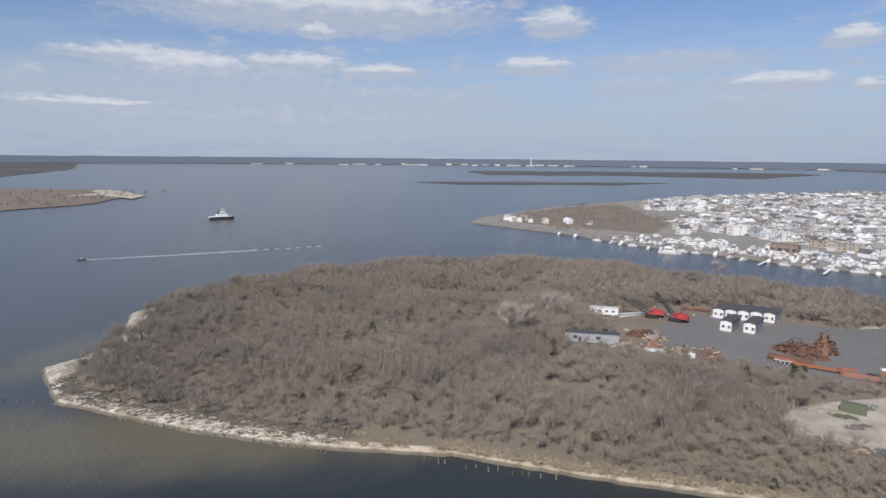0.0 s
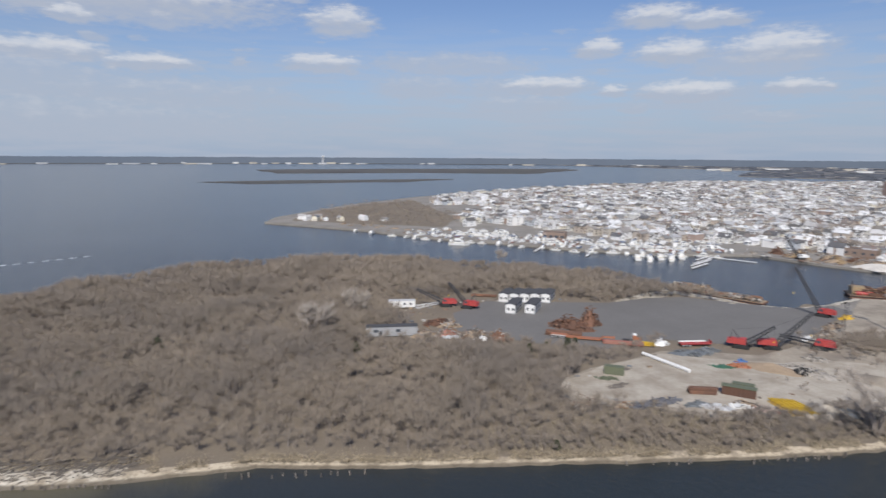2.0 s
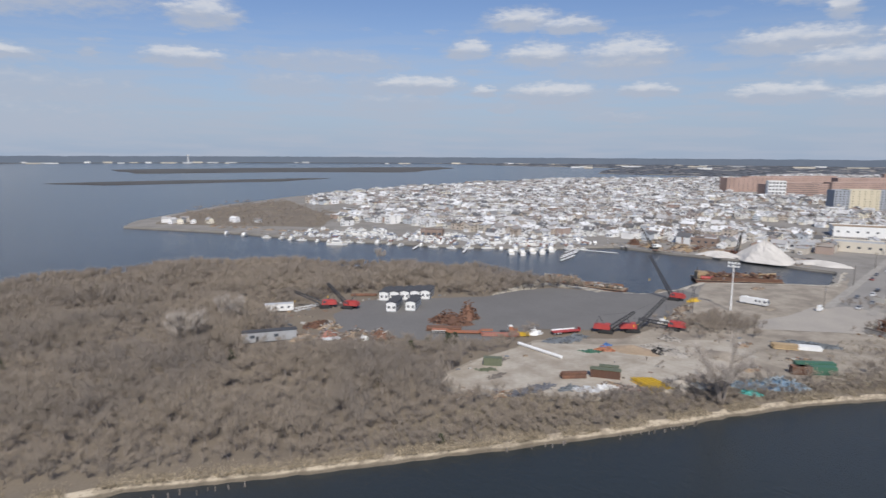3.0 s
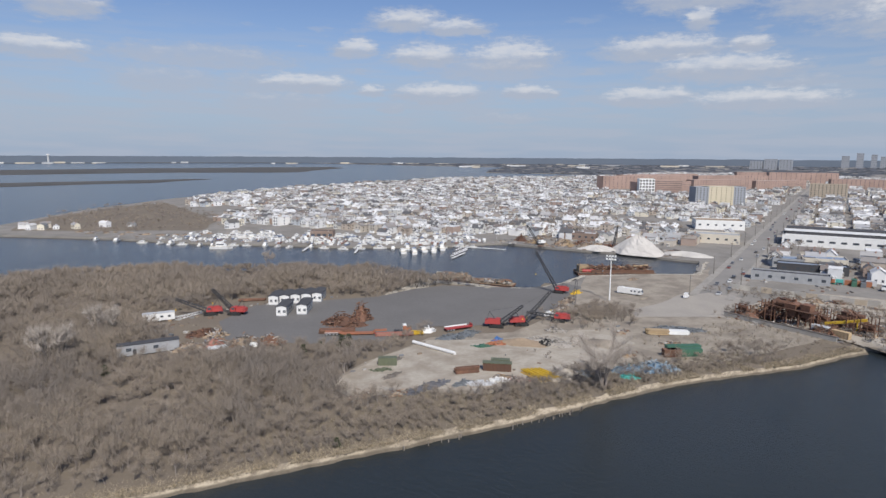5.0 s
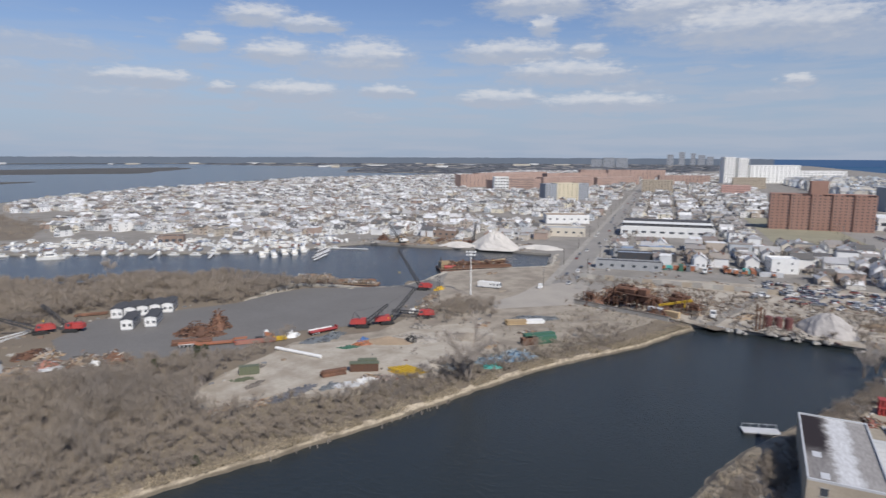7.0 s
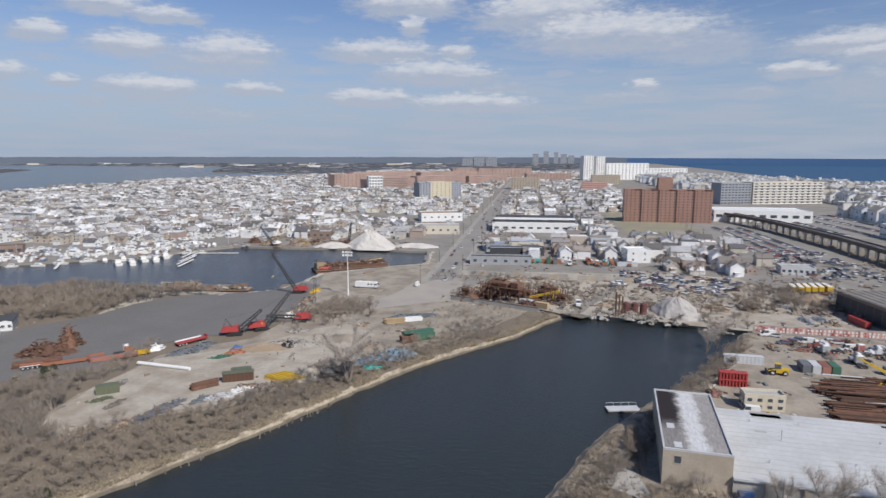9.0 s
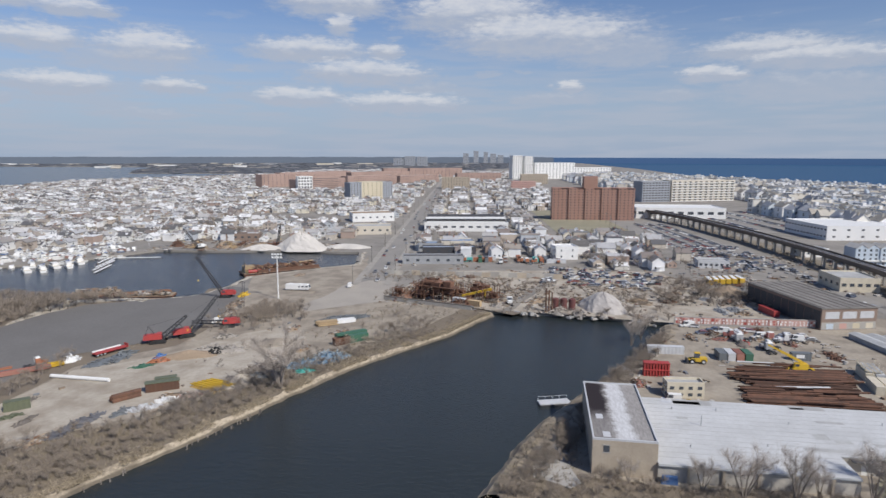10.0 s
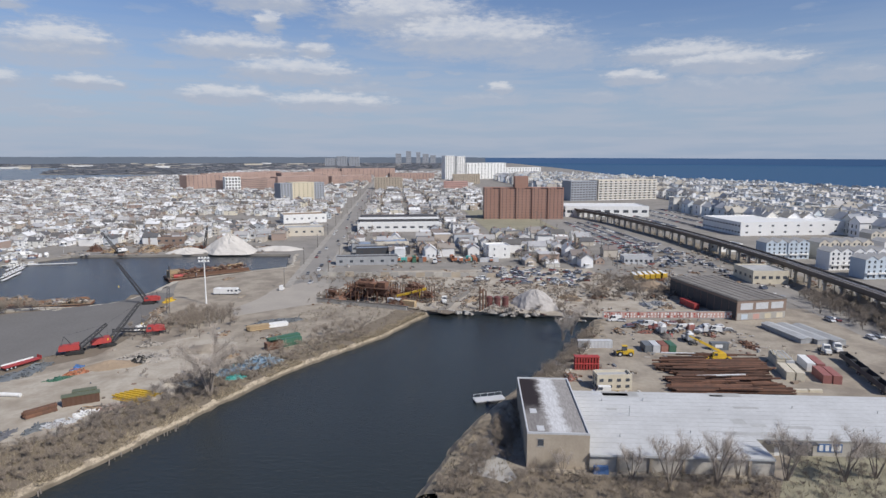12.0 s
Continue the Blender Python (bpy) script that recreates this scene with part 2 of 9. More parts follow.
M_DIRT = material("brown_dirt", (0.365, 0.32, 0.255), 0.95, other=(0.18, 0.15, 0.12), coarse=0.11, fine=0.7, bump=0.6, world_space=True, spread=0.55)
M_MARSH = material("marsh", (0.10, 0.095, 0.085), 0.95, other=(0.065, 0.063, 0.06), coarse=0.006, fine=0.03, world_space=True, spread=0.6)
M_FAR = material("far_land", (0.07, 0.07, 0.065), 0.95, other=(0.14, 0.13, 0.11), coarse=0.002, fine=0.01, world_space=True, spread=0.6)
M_DISTANCE = material("far_land_glow", (0.04, 0.05, 0.06), 1.0, other=(0.03, 0.035, 0.04), coarse=0.003, fine=0.02, world_space=True)
M_DISTANT_SEA = material("far_sea_glow", (0.02, 0.04, 0.08), 1.0, other=(0.02, 0.04, 0.075), coarse=0.001, fine=0.01, world_space=True, spread=0.1)
# Both strips glow: haze on the land and daylight on the sea as emission.
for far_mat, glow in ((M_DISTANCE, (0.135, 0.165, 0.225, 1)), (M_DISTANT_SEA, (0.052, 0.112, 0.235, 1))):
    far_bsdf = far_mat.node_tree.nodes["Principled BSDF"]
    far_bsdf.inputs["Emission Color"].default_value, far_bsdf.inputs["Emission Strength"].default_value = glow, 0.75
M_BARK = material("grey_bark", (0.22, 0.19, 0.165), 0.9, fine=4, each=0.2)
M_TWIG = material("bare_twigs", (0.33, 0.275, 0.215), 0.9, other=(0.20, 0.178, 0.162), spread=0.72, coarse=0.014, fine=0.2, island=0.25, world_space=True)
M_TWIG_WARM = material("straw_brown_twigs", (0.32, 0.268, 0.213), 0.9, other=(0.225, 0.194, 0.168), spread=0.6, coarse=0.02, fine=0.2, island=0.25, world_space=True)
M_TWIG_PALE = material("pale_twigs", (0.47, 0.415, 0.36), 0.9, spread=0.2, island=0.3)
M_EVERGREEN = material("dark_evergreen", (0.06, 0.07, 0.035), 0.9, island=0.5)
M_STRAWBLADE = material("dead_grass", (0.36, 0.30, 0.21), 0.95, spread=0.3, island=0.4)
M_BRUSHGRASS = material("brown_grass", (0.27, 0.23, 0.165), 0.95, spread=0.3, island=0.45)
M_DRIFT = material("weathered_timber", (0.20, 0.175, 0.15), 0.9, each=0.4, fine=3)



def beach_material():
    """Pale sand that turns to straw-coloured bank towards the east."""
    m = M_SAND.copy()
    m.name = "beach_sand"
    t = m.node_tree
    b = t.nodes["Principled BSDF"]
    was = b.inputs["Base Color"].links[0].from_socket
    where = t.nodes.new("ShaderNodeNewGeometry").outputs["Position"]
    xyz = wire(t, "ShaderNodeSeparateXYZ", {0: where})
    east, height = xyz.outputs[0], xyz.outputs[2]
    n = wire(t, "ShaderNodeTexNoise", {"Vector": where, "Scale": 0.11, "Detail": 6.0, "Roughness": 0.7}).outputs[0]
    grit = wire(t, "ShaderNodeTexNoise", {"Vector": vec(t, "MULTIPLY", where, (0.5, 1.6, 1)), "Scale": 1.0, "Detail": 6.0, "Roughness": 0.75}).outputs[0]
    col = blend(t, ramp(t, math_node(t, "ADD", east, math_node(t, "MULTIPLY", n, 130.0)), 10.0, 70.0), was, (0.43, 0.365, 0.27))
    col = blend(t, ramp(t, grit, 0.46, 0.66, 0.0, 0.85), col, (0.16, 0.13, 0.098))
    turf = wire(t, "ShaderNodeTexNoise", {"Vector": where, "Scale": 0.3, "Detail": 7.0, "Roughness": 0.75}).outputs[0]
    col = blend(t, math_node(t, "MULTIPLY", ramp(t, turf, 0.47, 0.58), ramp(t, east, -60.0, 20.0, 0.25, 0.75)), col, (0.20, 0.165, 0.12))
    # wet foot of the bank
    col = blend(t, ramp(t, height, 0.75, 0.3, 0.0, 0.8), col, (0.085, 0.07, 0.05))
    t.links.new(col, b.inputs["Base Color"])
    return m


M_BEACH = beach_material()

# ============================================================ mesh helpers


class Shape:
    """Gathers faces for one mesh."""

    def __init__(self):
        self.v, self.f, self.k = [], [], []

    def add(self, verts, faces, slot=0):
        n = len(self.v)
        self.v.extend(verts)
        self.f.extend([tuple(n + i for i in face) for face in faces])
        self.k.extend([slot] * len(faces))
        return self

    def box(self, x0, y0, z0, x1, y1, z1, slot=0, taper=0.0):
        t = taper
        return self.add([(x0, y0, z0), (x1, y0, z0), (x1, y1, z0), (x0, y1, z0), (x0 + t, y0 + t, z1), (x1 - t, y0 + t, z1), (x1 - t, y1 - t, z1), (x0 + t, y1 - t, z1)],
                        [(3, 2, 1, 0), (4, 5, 6, 7), (0, 1, 5, 4), (1, 2, 6, 5), (2, 3, 7, 6), (3, 0, 4, 7)], slot)

    def mid(self, x, y, z, sx, sy, sz, slot=0, taper=0.0):
        """A box by the centre of its foot and its sizes."""
        return self.box(x - sx / 2, y - sy / 2, z, x + sx / 2, y + sy / 2, z + sz, slot, taper)

    def rod(self, p, q, r, r2=None, n=6, slot=0):
        p, q = Vector(p), Vector(q)
        r2 = r if r2 is None else r2
        d = (q - p).normalized()
        a = d.orthogonal().normalized()
        b = d.cross(a)
        ring = [a * math.cos(i * math.tau / n) + b * math.sin(i * math.tau / n) for i in range(n)]
        verts = [tuple(p + u * r) for u in ring] + [tuple(q + u * r2) for u in ring]
        faces = [(i, (i + 1) % n, n + (i + 1) % n, n + i) for i in range(n)] + [tuple(range(n - 1, -1, -1)), tuple(range(n, 2 * n))]
        return self.add(verts, faces, slot)

    def beam(self, p, q, w, h=None, slot=0):
        """A square bar from p to q."""
        return self.rod(p, q, (w + (h or w)) / 2 * 0.707, n=4, slot=slot)

    def extrude(self, outline, z0, z1, slot=0, grow=0.0):
        """A prism over an outline that runs counter-clockwise; grow: how far the top spreads from the middle."""
        n = len(outline)
        cx, cy = sum(p[0] for p in outline) / n, sum(p[1] for p in outline) / n
        top = [(cx + (x - cx) * (1 + grow), cy + (y - cy) * (1 + grow), z1) for x, y in outline]
        return self.add([(x, y, z0) for x, y in outline] + top, [tuple(range(n - 1, -1, -1)), tuple(range(n, 2 * n))] + [(i, (i + 1) % n, n + (i + 1) % n, n + i) for i in range(n)], slot)

    def profile(self, outline, y0, y1, slot=0):
        """A prism along y over an outline in x and z."""
        n = len(outline)
        return self.add([(x, y0, z) for x, z in outline] + [(x, y1, z) for x, z in outline], [tuple(range(n)), tuple(range(2 * n - 1, n - 1, -1))] + [(i, n + i, n + (i + 1) % n, (i + 1) % n) for i in range(n)], slot)

    def mound(self, x, y, z, rx, ry, h, rough=0.15, n=20, rings=7, power=1.0, seed=0):
        """A heap of loose stuff."""
        rnd = random.Random(seed)
        ph = [rnd.uniform(0, 6.28) for _ in range(4)]
        verts, faces = [(x, y, z + h)], []
        for j in range(1, rings + 1):
            s = j / rings
            for i in range(n):
                a = i * math.tau / n
                k = 1 + rough * (math.sin(2 * a + ph[0]) + 0.6 * math.sin(5 * a + ph[1]) * s) + rnd.uniform(-rough, rough) * 0.25
                verts.append((x + math.cos(a) * rx * s * k, y + math.sin(a) * ry * s * k, z + (h * (1 - s ** power) * (1 + rnd.uniform(-rough, rough) * 0.4) if j < rings else -0.2)))
        for i in range(n):
            faces.append((0, 1 + i, 1 + (i + 1) % n))
        for j in range(rings - 1):
            for i in range(n):
                a, b = 1 + j * n + i, 1 + j * n + (i + 1) % n
                faces.append((a, a + n, b + n, b))
        return self.add(verts, faces)

    def mesh(self, name, *mats):
        me = bpy.data.meshes.new(name)
        me.from_pydata(self.v, [], self.f)
        for m in mats:
            me.materials.append(m)
        if len(mats) > 1:
            me.polygons.foreach_set("material_index", self.k)
        me.update()
        return me


def thing(name, m, label, category, group="", kind=""):
    """An Empty at a thing's base, which carries its parts."""
    ob = new(name)
    ob.empty_display_size = 0.5
    ob.matrix_basis = m
    return tagged(ob, label, category, group, kind)


def part(name, shape, mat, parent, label="", at=None):
    """One mesh under a thing or under a part."""
    me = shape.mesh(name, *(mat if isinstance(mat, (list, tuple)) else (mat,))) if isinstance(shape, Shape) else shape
    ob = new(name, me)
    ob.parent = parent
    if at is not None:
        ob.matrix_basis = at
    return tagged(ob, label) if label else ob


def solid(name, shape, mats, m, label, category, group="", kind=""):
    """A thing of one mesh."""
    ob = new(name, shape.mesh(name, *(mats if isinstance(mats, (list, tuple)) else (mats,))))
    ob.matrix_basis = m
    return tagged(ob, label, category, group, kind)


def soup(name, verts, tris, mats, label, category, slots=None, kind="stuff"):
    """One joined mesh from arrays of vertices and triangles."""
    me = bpy.data.meshes.new(name)
    verts, tris = np.asarray(verts, np.float32), np.asarray(tris, np.int32)
    me.vertices.add(len(verts))
    me.vertices.foreach_set("co", verts.ravel())
    me.loops.add(tris.size)
    me.loops.foreach_set("vertex_index", tris.ravel())
    me.polygons.add(len(tris))
    me.polygons.foreach_set("loop_start", np.arange(0, tris.size, 3, dtype=np.int32))
    me.polygons.foreach_set("use_smooth", np.zeros(len(tris), bool))
    for m in mats:
        me.materials.append(m)
    if slots is not None:
        me.polygons.foreach_set("material_index", np.asarray(slots, np.int32))
    me.update(calc_edges=True)
    return tagged(new(name, me), label, category, kind=kind)


def inside(poly, x, y):
    hit, n = False, len(poly)
    for i in range(n):
        (x0, y0), (x1, y1) = poly[i], poly[i - 1]
        if (y0 > y) != (y1 > y) and x < (x1 - x0) * (y - y0) / (y1 - y0) + x0:
            hit = not hit
    return hit


def edge_distance(poly, x, y):
    best = 1e9
    n = len(poly)
    for i in range(n):
        (x0, y0), (x1, y1) = poly[i], poly[i - 1]
        dx, dy = x1 - x0, y1 - y0
        s = max(0.0, min(1.0, ((x - x0) * dx + (y - y0) * dy) / (dx * dx + dy * dy + 1e-9)))
        best = min(best, math.hypot(x - x0 - s * dx, y - y0 - s * dy))
    return best


def dense(poly, step, wobble=0.0, closed=True):
    """A finer, slightly wavering outline."""
    out = []
    n = len(poly)
    for i in range(n if closed else n - 1):
        (x0, y0), (x1, y1) = poly[i], poly[(i + 1) % n]
        d = math.hypot(x1 - x0, y1 - y0)
        k = max(1, int(d / step))
        for j in range(k):
            s = j / k
            x, y = x0 + (x1 - x0) * s, y0 + (y1 - y0) * s
            w = wobble * min(1.0, d / (4 * step))
            out.append((x + w * noise.noise((x / (step * 3), y / (step * 3), 0.3)), y + w * noise.noise((x / (step * 3), y / (step * 3), 7.7))))
    if not closed:
        out.append(poly[-1])
    return out


def area(poly):
    return sum(poly[i - 1][0] * poly[i][1] - poly[i][0] * poly[i - 1][1] for i in range(len(poly))) / 2


def inset(poly, d):
    """The outline moved inwards by d (a number, or one for each corner)."""
    s = 1 if area(poly) > 0 else -1
    out = []
    n = len(poly)
    for i in range(n):
        (ax, ay), (x, y), (bx, by) = poly[i - 1], poly[i], poly[(i + 1) % n]
        tx, ty = bx - ax, by - ay
        k = math.hypot(tx, ty) or 1.0
        e = d[i] if isinstance(d, (list, tuple)) else d
        out.append((x - s * ty / k * e, y + s * tx / k * e))
    return out


def sheet(name, poly, z, mat, label, category="ground", drop=0.0, thick=None):
    """A flat piece of ground over an outline; drop: its edge falls that far over two metres, thick: its edge stands as a wall."""
    from mathutils.geometry import tessellate_polygon
    if area(poly) < 0:
        poly = poly[::-1]
    tris = tessellate_polygon([[Vector((x, y, 0)) for x, y in poly]])
    sh = Shape().add([(x, y, z) for x, y in poly], [tuple(t) for t in tris])
    n = len(poly)
    low = inset(poly, -drop * 4) if drop else poly
    zlow = z - (drop or thick or 0.0)
    if zlow < z:
        sh.add([(x, y, z) for x, y in poly] + [(x, y, zlow) for x, y in low], [(i, n + i, n + (i + 1) % n, (i + 1) % n) for i in range(n)])
    me = sh.mesh(name, mat)
    bm = bmesh.new()
    bm.from_mesh(me)
    bmesh.ops.recalc_face_normals(bm, faces=bm.faces)
    up = sum(f.normal.z * f.calc_area() for f in bm.faces)
    if up < 0:
        bmesh.ops.reverse_faces(bm, faces=bm.faces)
    bm.to_mesh(me)
    bm.free()
    return tagged(new(name, me), label, category, kind="structure")


# ============================================================ water, land, shores
NEAR_SHORE = [(-129.7, 192.4), (-117, 175.6), (-108, 165), (-88, 157), (-70, 150.3), (-53.6, 145.2), (-38.4, 141), (-24.5, 139), (2.6, 136.4), (15.4, 132.3), (27.5, 128), (39, 125),
              (56.3, 120.2), (82, 112.9), (112, 104.9), (130, 101.3), (149.6, 97.4), (173, 91.9), (193, 84.5), (219.7, 73.3), (247, 67), (254.8, 64.1)]
BASIN = [(258, 48), (260, 30), (261.6, -4.4), (236, -3.2), (207, 8.2), (173, 19.6), (155.6, 25.1), (138, 29.1), (114, 31.1), (96, 29), (84, 4), (70, -60), (-150, -300), (-700, -900)]
COAST = [(-200, -1500), (500, -1000), (900, -690), (1100, -520), (1250, -410), (1450, -300), (1700, -200), (3035, 80), (4880, 560)]
EAST = [(4600, 1700), (3700, 3150), (2300, 4280), (2300, 3900), (2350, 3200), (2520, 2400), (2050, 2050), (1700, 1750), (1850, 1420), (1740, 1230), (1500, 1250), (1300, 1320), (1103, 1352)]
NORTH = [(907, 1290), (558, 1155), (358, 1030), (275, 970), (210, 905), (156, 855), (44, 700), (30, 649), (109, 561), (157.5, 488), (207, 437), (236.5, 400), (290, 358), (338, 341), (347, 338),
         (361, 289), (377, 250), (387.5, 197), (345, 178), (328, 193), (289, 218.4), (262, 212), (243, 213), (232.7, 221), (226, 240), (214.5, 262), (219, 279)]
WOODS_SHORE = [(205, 300), (182, 322), (150, 352), (98, 388), (44, 408), (-30, 393), (-63, 372), (-92, 348), (-115, 322), (-129, 292), (-136, 262), (-121, 222), (-124, 202)]
LAND = NEAR_SHORE + BASIN + COAST + EAST + NORTH + WOODS_SHORE
NEAR_LAND = NEAR_SHORE + [(258, 48), (275, 100), (285, 130), (262, 175), (245, 205)] + NORTH[-6:] + WOODS_SHORE

water = Shape()
rim = [(4990 * math.cos(i * math.tau / 96), 4990 * math.sin(i * math.tau / 96), 0.0) for i in range(96)]
water.add(rim, [tuple(range(96))])
tagged(new("water", water.mesh("water", M_WATER)), "dark rippled bay and canal water", "water", kind="structure")

contour = dense(LAND, 5.0, 1.2)
soft_edge = NEAR_SHORE + BASIN[2:9] + NORTH[-9:] + WOODS_SHORE
ground_edge = inset(contour, [4.5 if min(abs(x - a) + abs(y - b) for a, b in dense(soft_edge, 6.0)) < 9 and (x < 350) else 0.6 for x, y in contour])
land = sheet("ground", ground_edge, 1.45, M_TOWN, "flat grey and brown low-lying land", thick=2.2)
woods_floor = sheet("ground_woods", inset(dense(NEAR_LAND, 6.0, 1.0), 5.5), 1.5, M_LITTER, "brown leaf-littered ground of the wooded point")


def shore_strip(name, line, width, mat, label, z_in=1.56, seed=1, inner=None):
    """A sloping strip of shore along a line that has the land on its left."""
    line = dense(line, 2.5, 0.0, closed=False)
    rnd = random.Random(seed)
    sh = Shape()
    rows = []
    n = len(line)
    for i, (x, y) in enumerate(line):
        (ax, ay), (bx, by) = line[max(0, i - 1)], line[min(n - 1, i + 1)]
        k = math.hypot(bx - ax, by - ay)
        nx, ny = -(by - ay) / k, (bx - ax) / k
        w = width(i / (n - 1)) * (1 + 0.35 * noise.noise((x * 0.12, y * 0.12, seed)) + rnd.uniform(-0.06, 0.06))
        wob = 1.9 * noise.noise((x * 0.16, y * 0.16, 3.0 + seed)) + rnd.uniform(-0.25, 0.25)
        row = []
        low = ((-2.5, -0.5), (wob * 0.4, 0.06), (0.8 + wob * 0.5, 0.8), (1.7 + wob * 0.9, 1.5), (7.0, 1.57)) if inner else None
        for s, z in low or ((-2.5, -0.5), (wob * 0.4, 0.06), (1.5 + wob * 0.5, 1.05), (3.4 + 0.08 * w + wob * 0.4, 1.62), (max(w, 3.0) + 1.2 + wob * 0.8, z_in)):
            row.append((x + nx * s, y + ny * s, z + (rnd.uniform(-0.08, 0.08) if 0 < z < 1.7 else 0)))
        rows.append(row)
    for row in rows:
        sh.v.extend(row)
    for i in range(n - 1):
        for j in range(4):
            a = i * 5 + j
            sh.f.append((a, a + 5, a + 6, a + 1))
            sh.k.append(1 if inner and j == 3 else 0)
    ob = tagged(new(name, sh.mesh(name, *([mat, inner] if inner else [mat]))), label, "beach", kind="structure")
    return ob


shore_strip("beach", WOODS_SHORE[-4:] + NEAR_SHORE[:8], lambda s: 4.6 + 3.2 * math.sin(s * 3.1), M_BEACH, "pale sand beach with drift line below bare woods", seed=2)
shore_strip("beach_straw", NEAR_SHORE[7:], lambda s: 3.2 - 0.4 * s, M_BEACH, "straw-coloured sandy bank along the canal", seed=5, inner=M_LITTER)
shore_strip("beach_north", [(232.7, 221), (226, 240), (214.5, 262), (219, 279)], lambda s: 6 + 3 * math.sin(s * 3), M_SAND, "small pale sand spit beside the paved lot", seed=8)
shore_strip("bank", BASIN[2:9], lambda s: 5.0, M_STRAW, "rough brown bank of the canal", seed=9)
shore_strip("beach_far", [(387.5, 197), (345, 178), (328, 193), (289, 218.4), (262, 212), (243, 213), (232.7, 221)], lambda s: 4.0, M_SAND, "thin sandy edge of the storage yard", seed=12)
sheet("sand_spit", dense([(164, 238), (172, 247), (198, 257), (212, 258), (208, 250), (190, 243), (176, 238)], 4, 0.8), 1.58, M_SAND, "pale heap of bare sand at the edge of the lot")

LOT = [(82, 221), (90, 248), (112, 264), (146, 252), (165, 244), (190, 247), (207, 244), (228, 221), (240, 210), (262, 208), (262, 196), (232, 184), (204, 170), (173, 173), (150, 188), (125, 183), (106, 195)]
YARD = [(88, 158), (108, 167), (129, 172), (142, 176), (173, 160), (204, 168), (236, 182), (262, 196), (290, 214), (326, 190), (345, 175), (374, 183), (300, 146), (282, 128), (262, 117), (257, 80), (222, 86), (200, 92), (187, 99), (154, 113), (118, 122), (105, 138), (89, 143)]
sheet("asphalt_lot", dense(LOT, 4, 0.8), 1.60, M_ASPHALT, "worn dark grey asphalt storage lot")
sheet("sandy_yard", dense(YARD, 4, 1.2), 1.55, M_DIRT, "rutted brown dirt storage yard")
sheet("sandy_yard_pale", dense([(90, 158), (108, 166), (129, 171), (140, 173), (158, 160), (172, 152), (192, 148), (204, 140), (196, 122), (178, 118), (160, 122), (140, 120), (118, 125), (106, 139), (91, 144)], 3, 1.6), 1.66, M_YARD, "pale bare sand of the storage yard")
# the avenue runs out from the yard through the town
AVENUE = 17.1
CA, SA = math.cos(radians(AVENUE)), math.sin(radians(AVENUE))


def town(u, v):
    """A place in the town's street grid: u along the avenue, v to its north."""
    return (u * CA - v * SA, u * SA + v * CA)


def lane(u0, v0, u1, v1):
    return [town(u0, v0), town(u1, v0), town(u1, v1), town(u0, v1)]


sheet("road", lane(300, 42.5, 2600, 55.5), 1.62, M_LOTGREY, "long straight worn grey avenue through the town", "road")
for name, v0 in (("pavement_south", 38.6), ("pavement_north", 55.5)):
    sheet(name, lane(318, v0, 2600, v0 + 3.9), 1.76, M_PAVING, "pale worn concrete pavement along the avenue", "pavement", thick=0.3)
sheet("road_apron", dense([(229, 143), (246, 130), (259, 118), (276, 124), (302, 130), (300, 146), (285, 153), (262, 150), (240, 152)], 3, 0.8), 1.64, M_ROAD, "dusty concrete apron at the end of the avenue", "road")

# far shores and marshes
sheet("marsh_far", dense([(100, 2900), (700, 3000), (1700, 2950), (1600, 2650), (1080, 2150), (700, 2330), (490, 2340), (150, 2330)], 60, 40), 0.8, M_MARSH, "dark low salt marsh islands in the bay", drop=0.5)
sheet("marsh_near", dense([(-68, 1640), (100, 1690), (300, 1700), (560, 1720), (600, 1690), (430, 1560), (190, 1545), (40, 1520)], 25, 14), 0.8, M_MARSH, "thin dark marsh island in the bay", drop=0.5)
sheet("spit_land", dense([(-1500, 500), (-700, 640), (-520, 735), (-478, 840), (-500, 960), (-590, 1130), (-740, 1165), (-1100, 1140), (-1700, 1000)], 20, 8), 1.2, M_LITTER, "brown scrubby spit of land across the bay", drop=0.5)
sheet("sand_spit", dense([(-600, 985), (-555, 1010), (-470, 935), (-490, 1010), (-585, 1125), (-640, 1150), (-640, 1120), (-585, 1060)], 10, 4), 1.5, M_SAND, "pale sand tip of the spit", drop=0.4)
sheet("sand_spit", dense([(-900, 640), (-620, 690), (-540, 745), (-560, 755), (-640, 715), (-900, 668)], 10, 4), 1.5, M_SAND, "pale strip of sand on the spit", drop=0.4)
sheet("marsh_left", dense([(-1180, 1560), (-1500, 2500), (-2300, 3900), (-3300, 3100), (-2400, 1300)], 60, 30), 0.9, M_FAR, "dark marshy land across the bay", drop=0.5)
sheet("far_shore", dense([(-3300, 3300), (-2350, 3950), (-1300, 4560), (0, 4720), (1200, 4560), (2150, 4200), (2300, 4400), (1300, 4790), (0, 4960), (-1400, 4770), (-3000, 3950)], 80, 40), 1.0, M_FAR, "dark wooded far shore of the bay", drop=0.5)


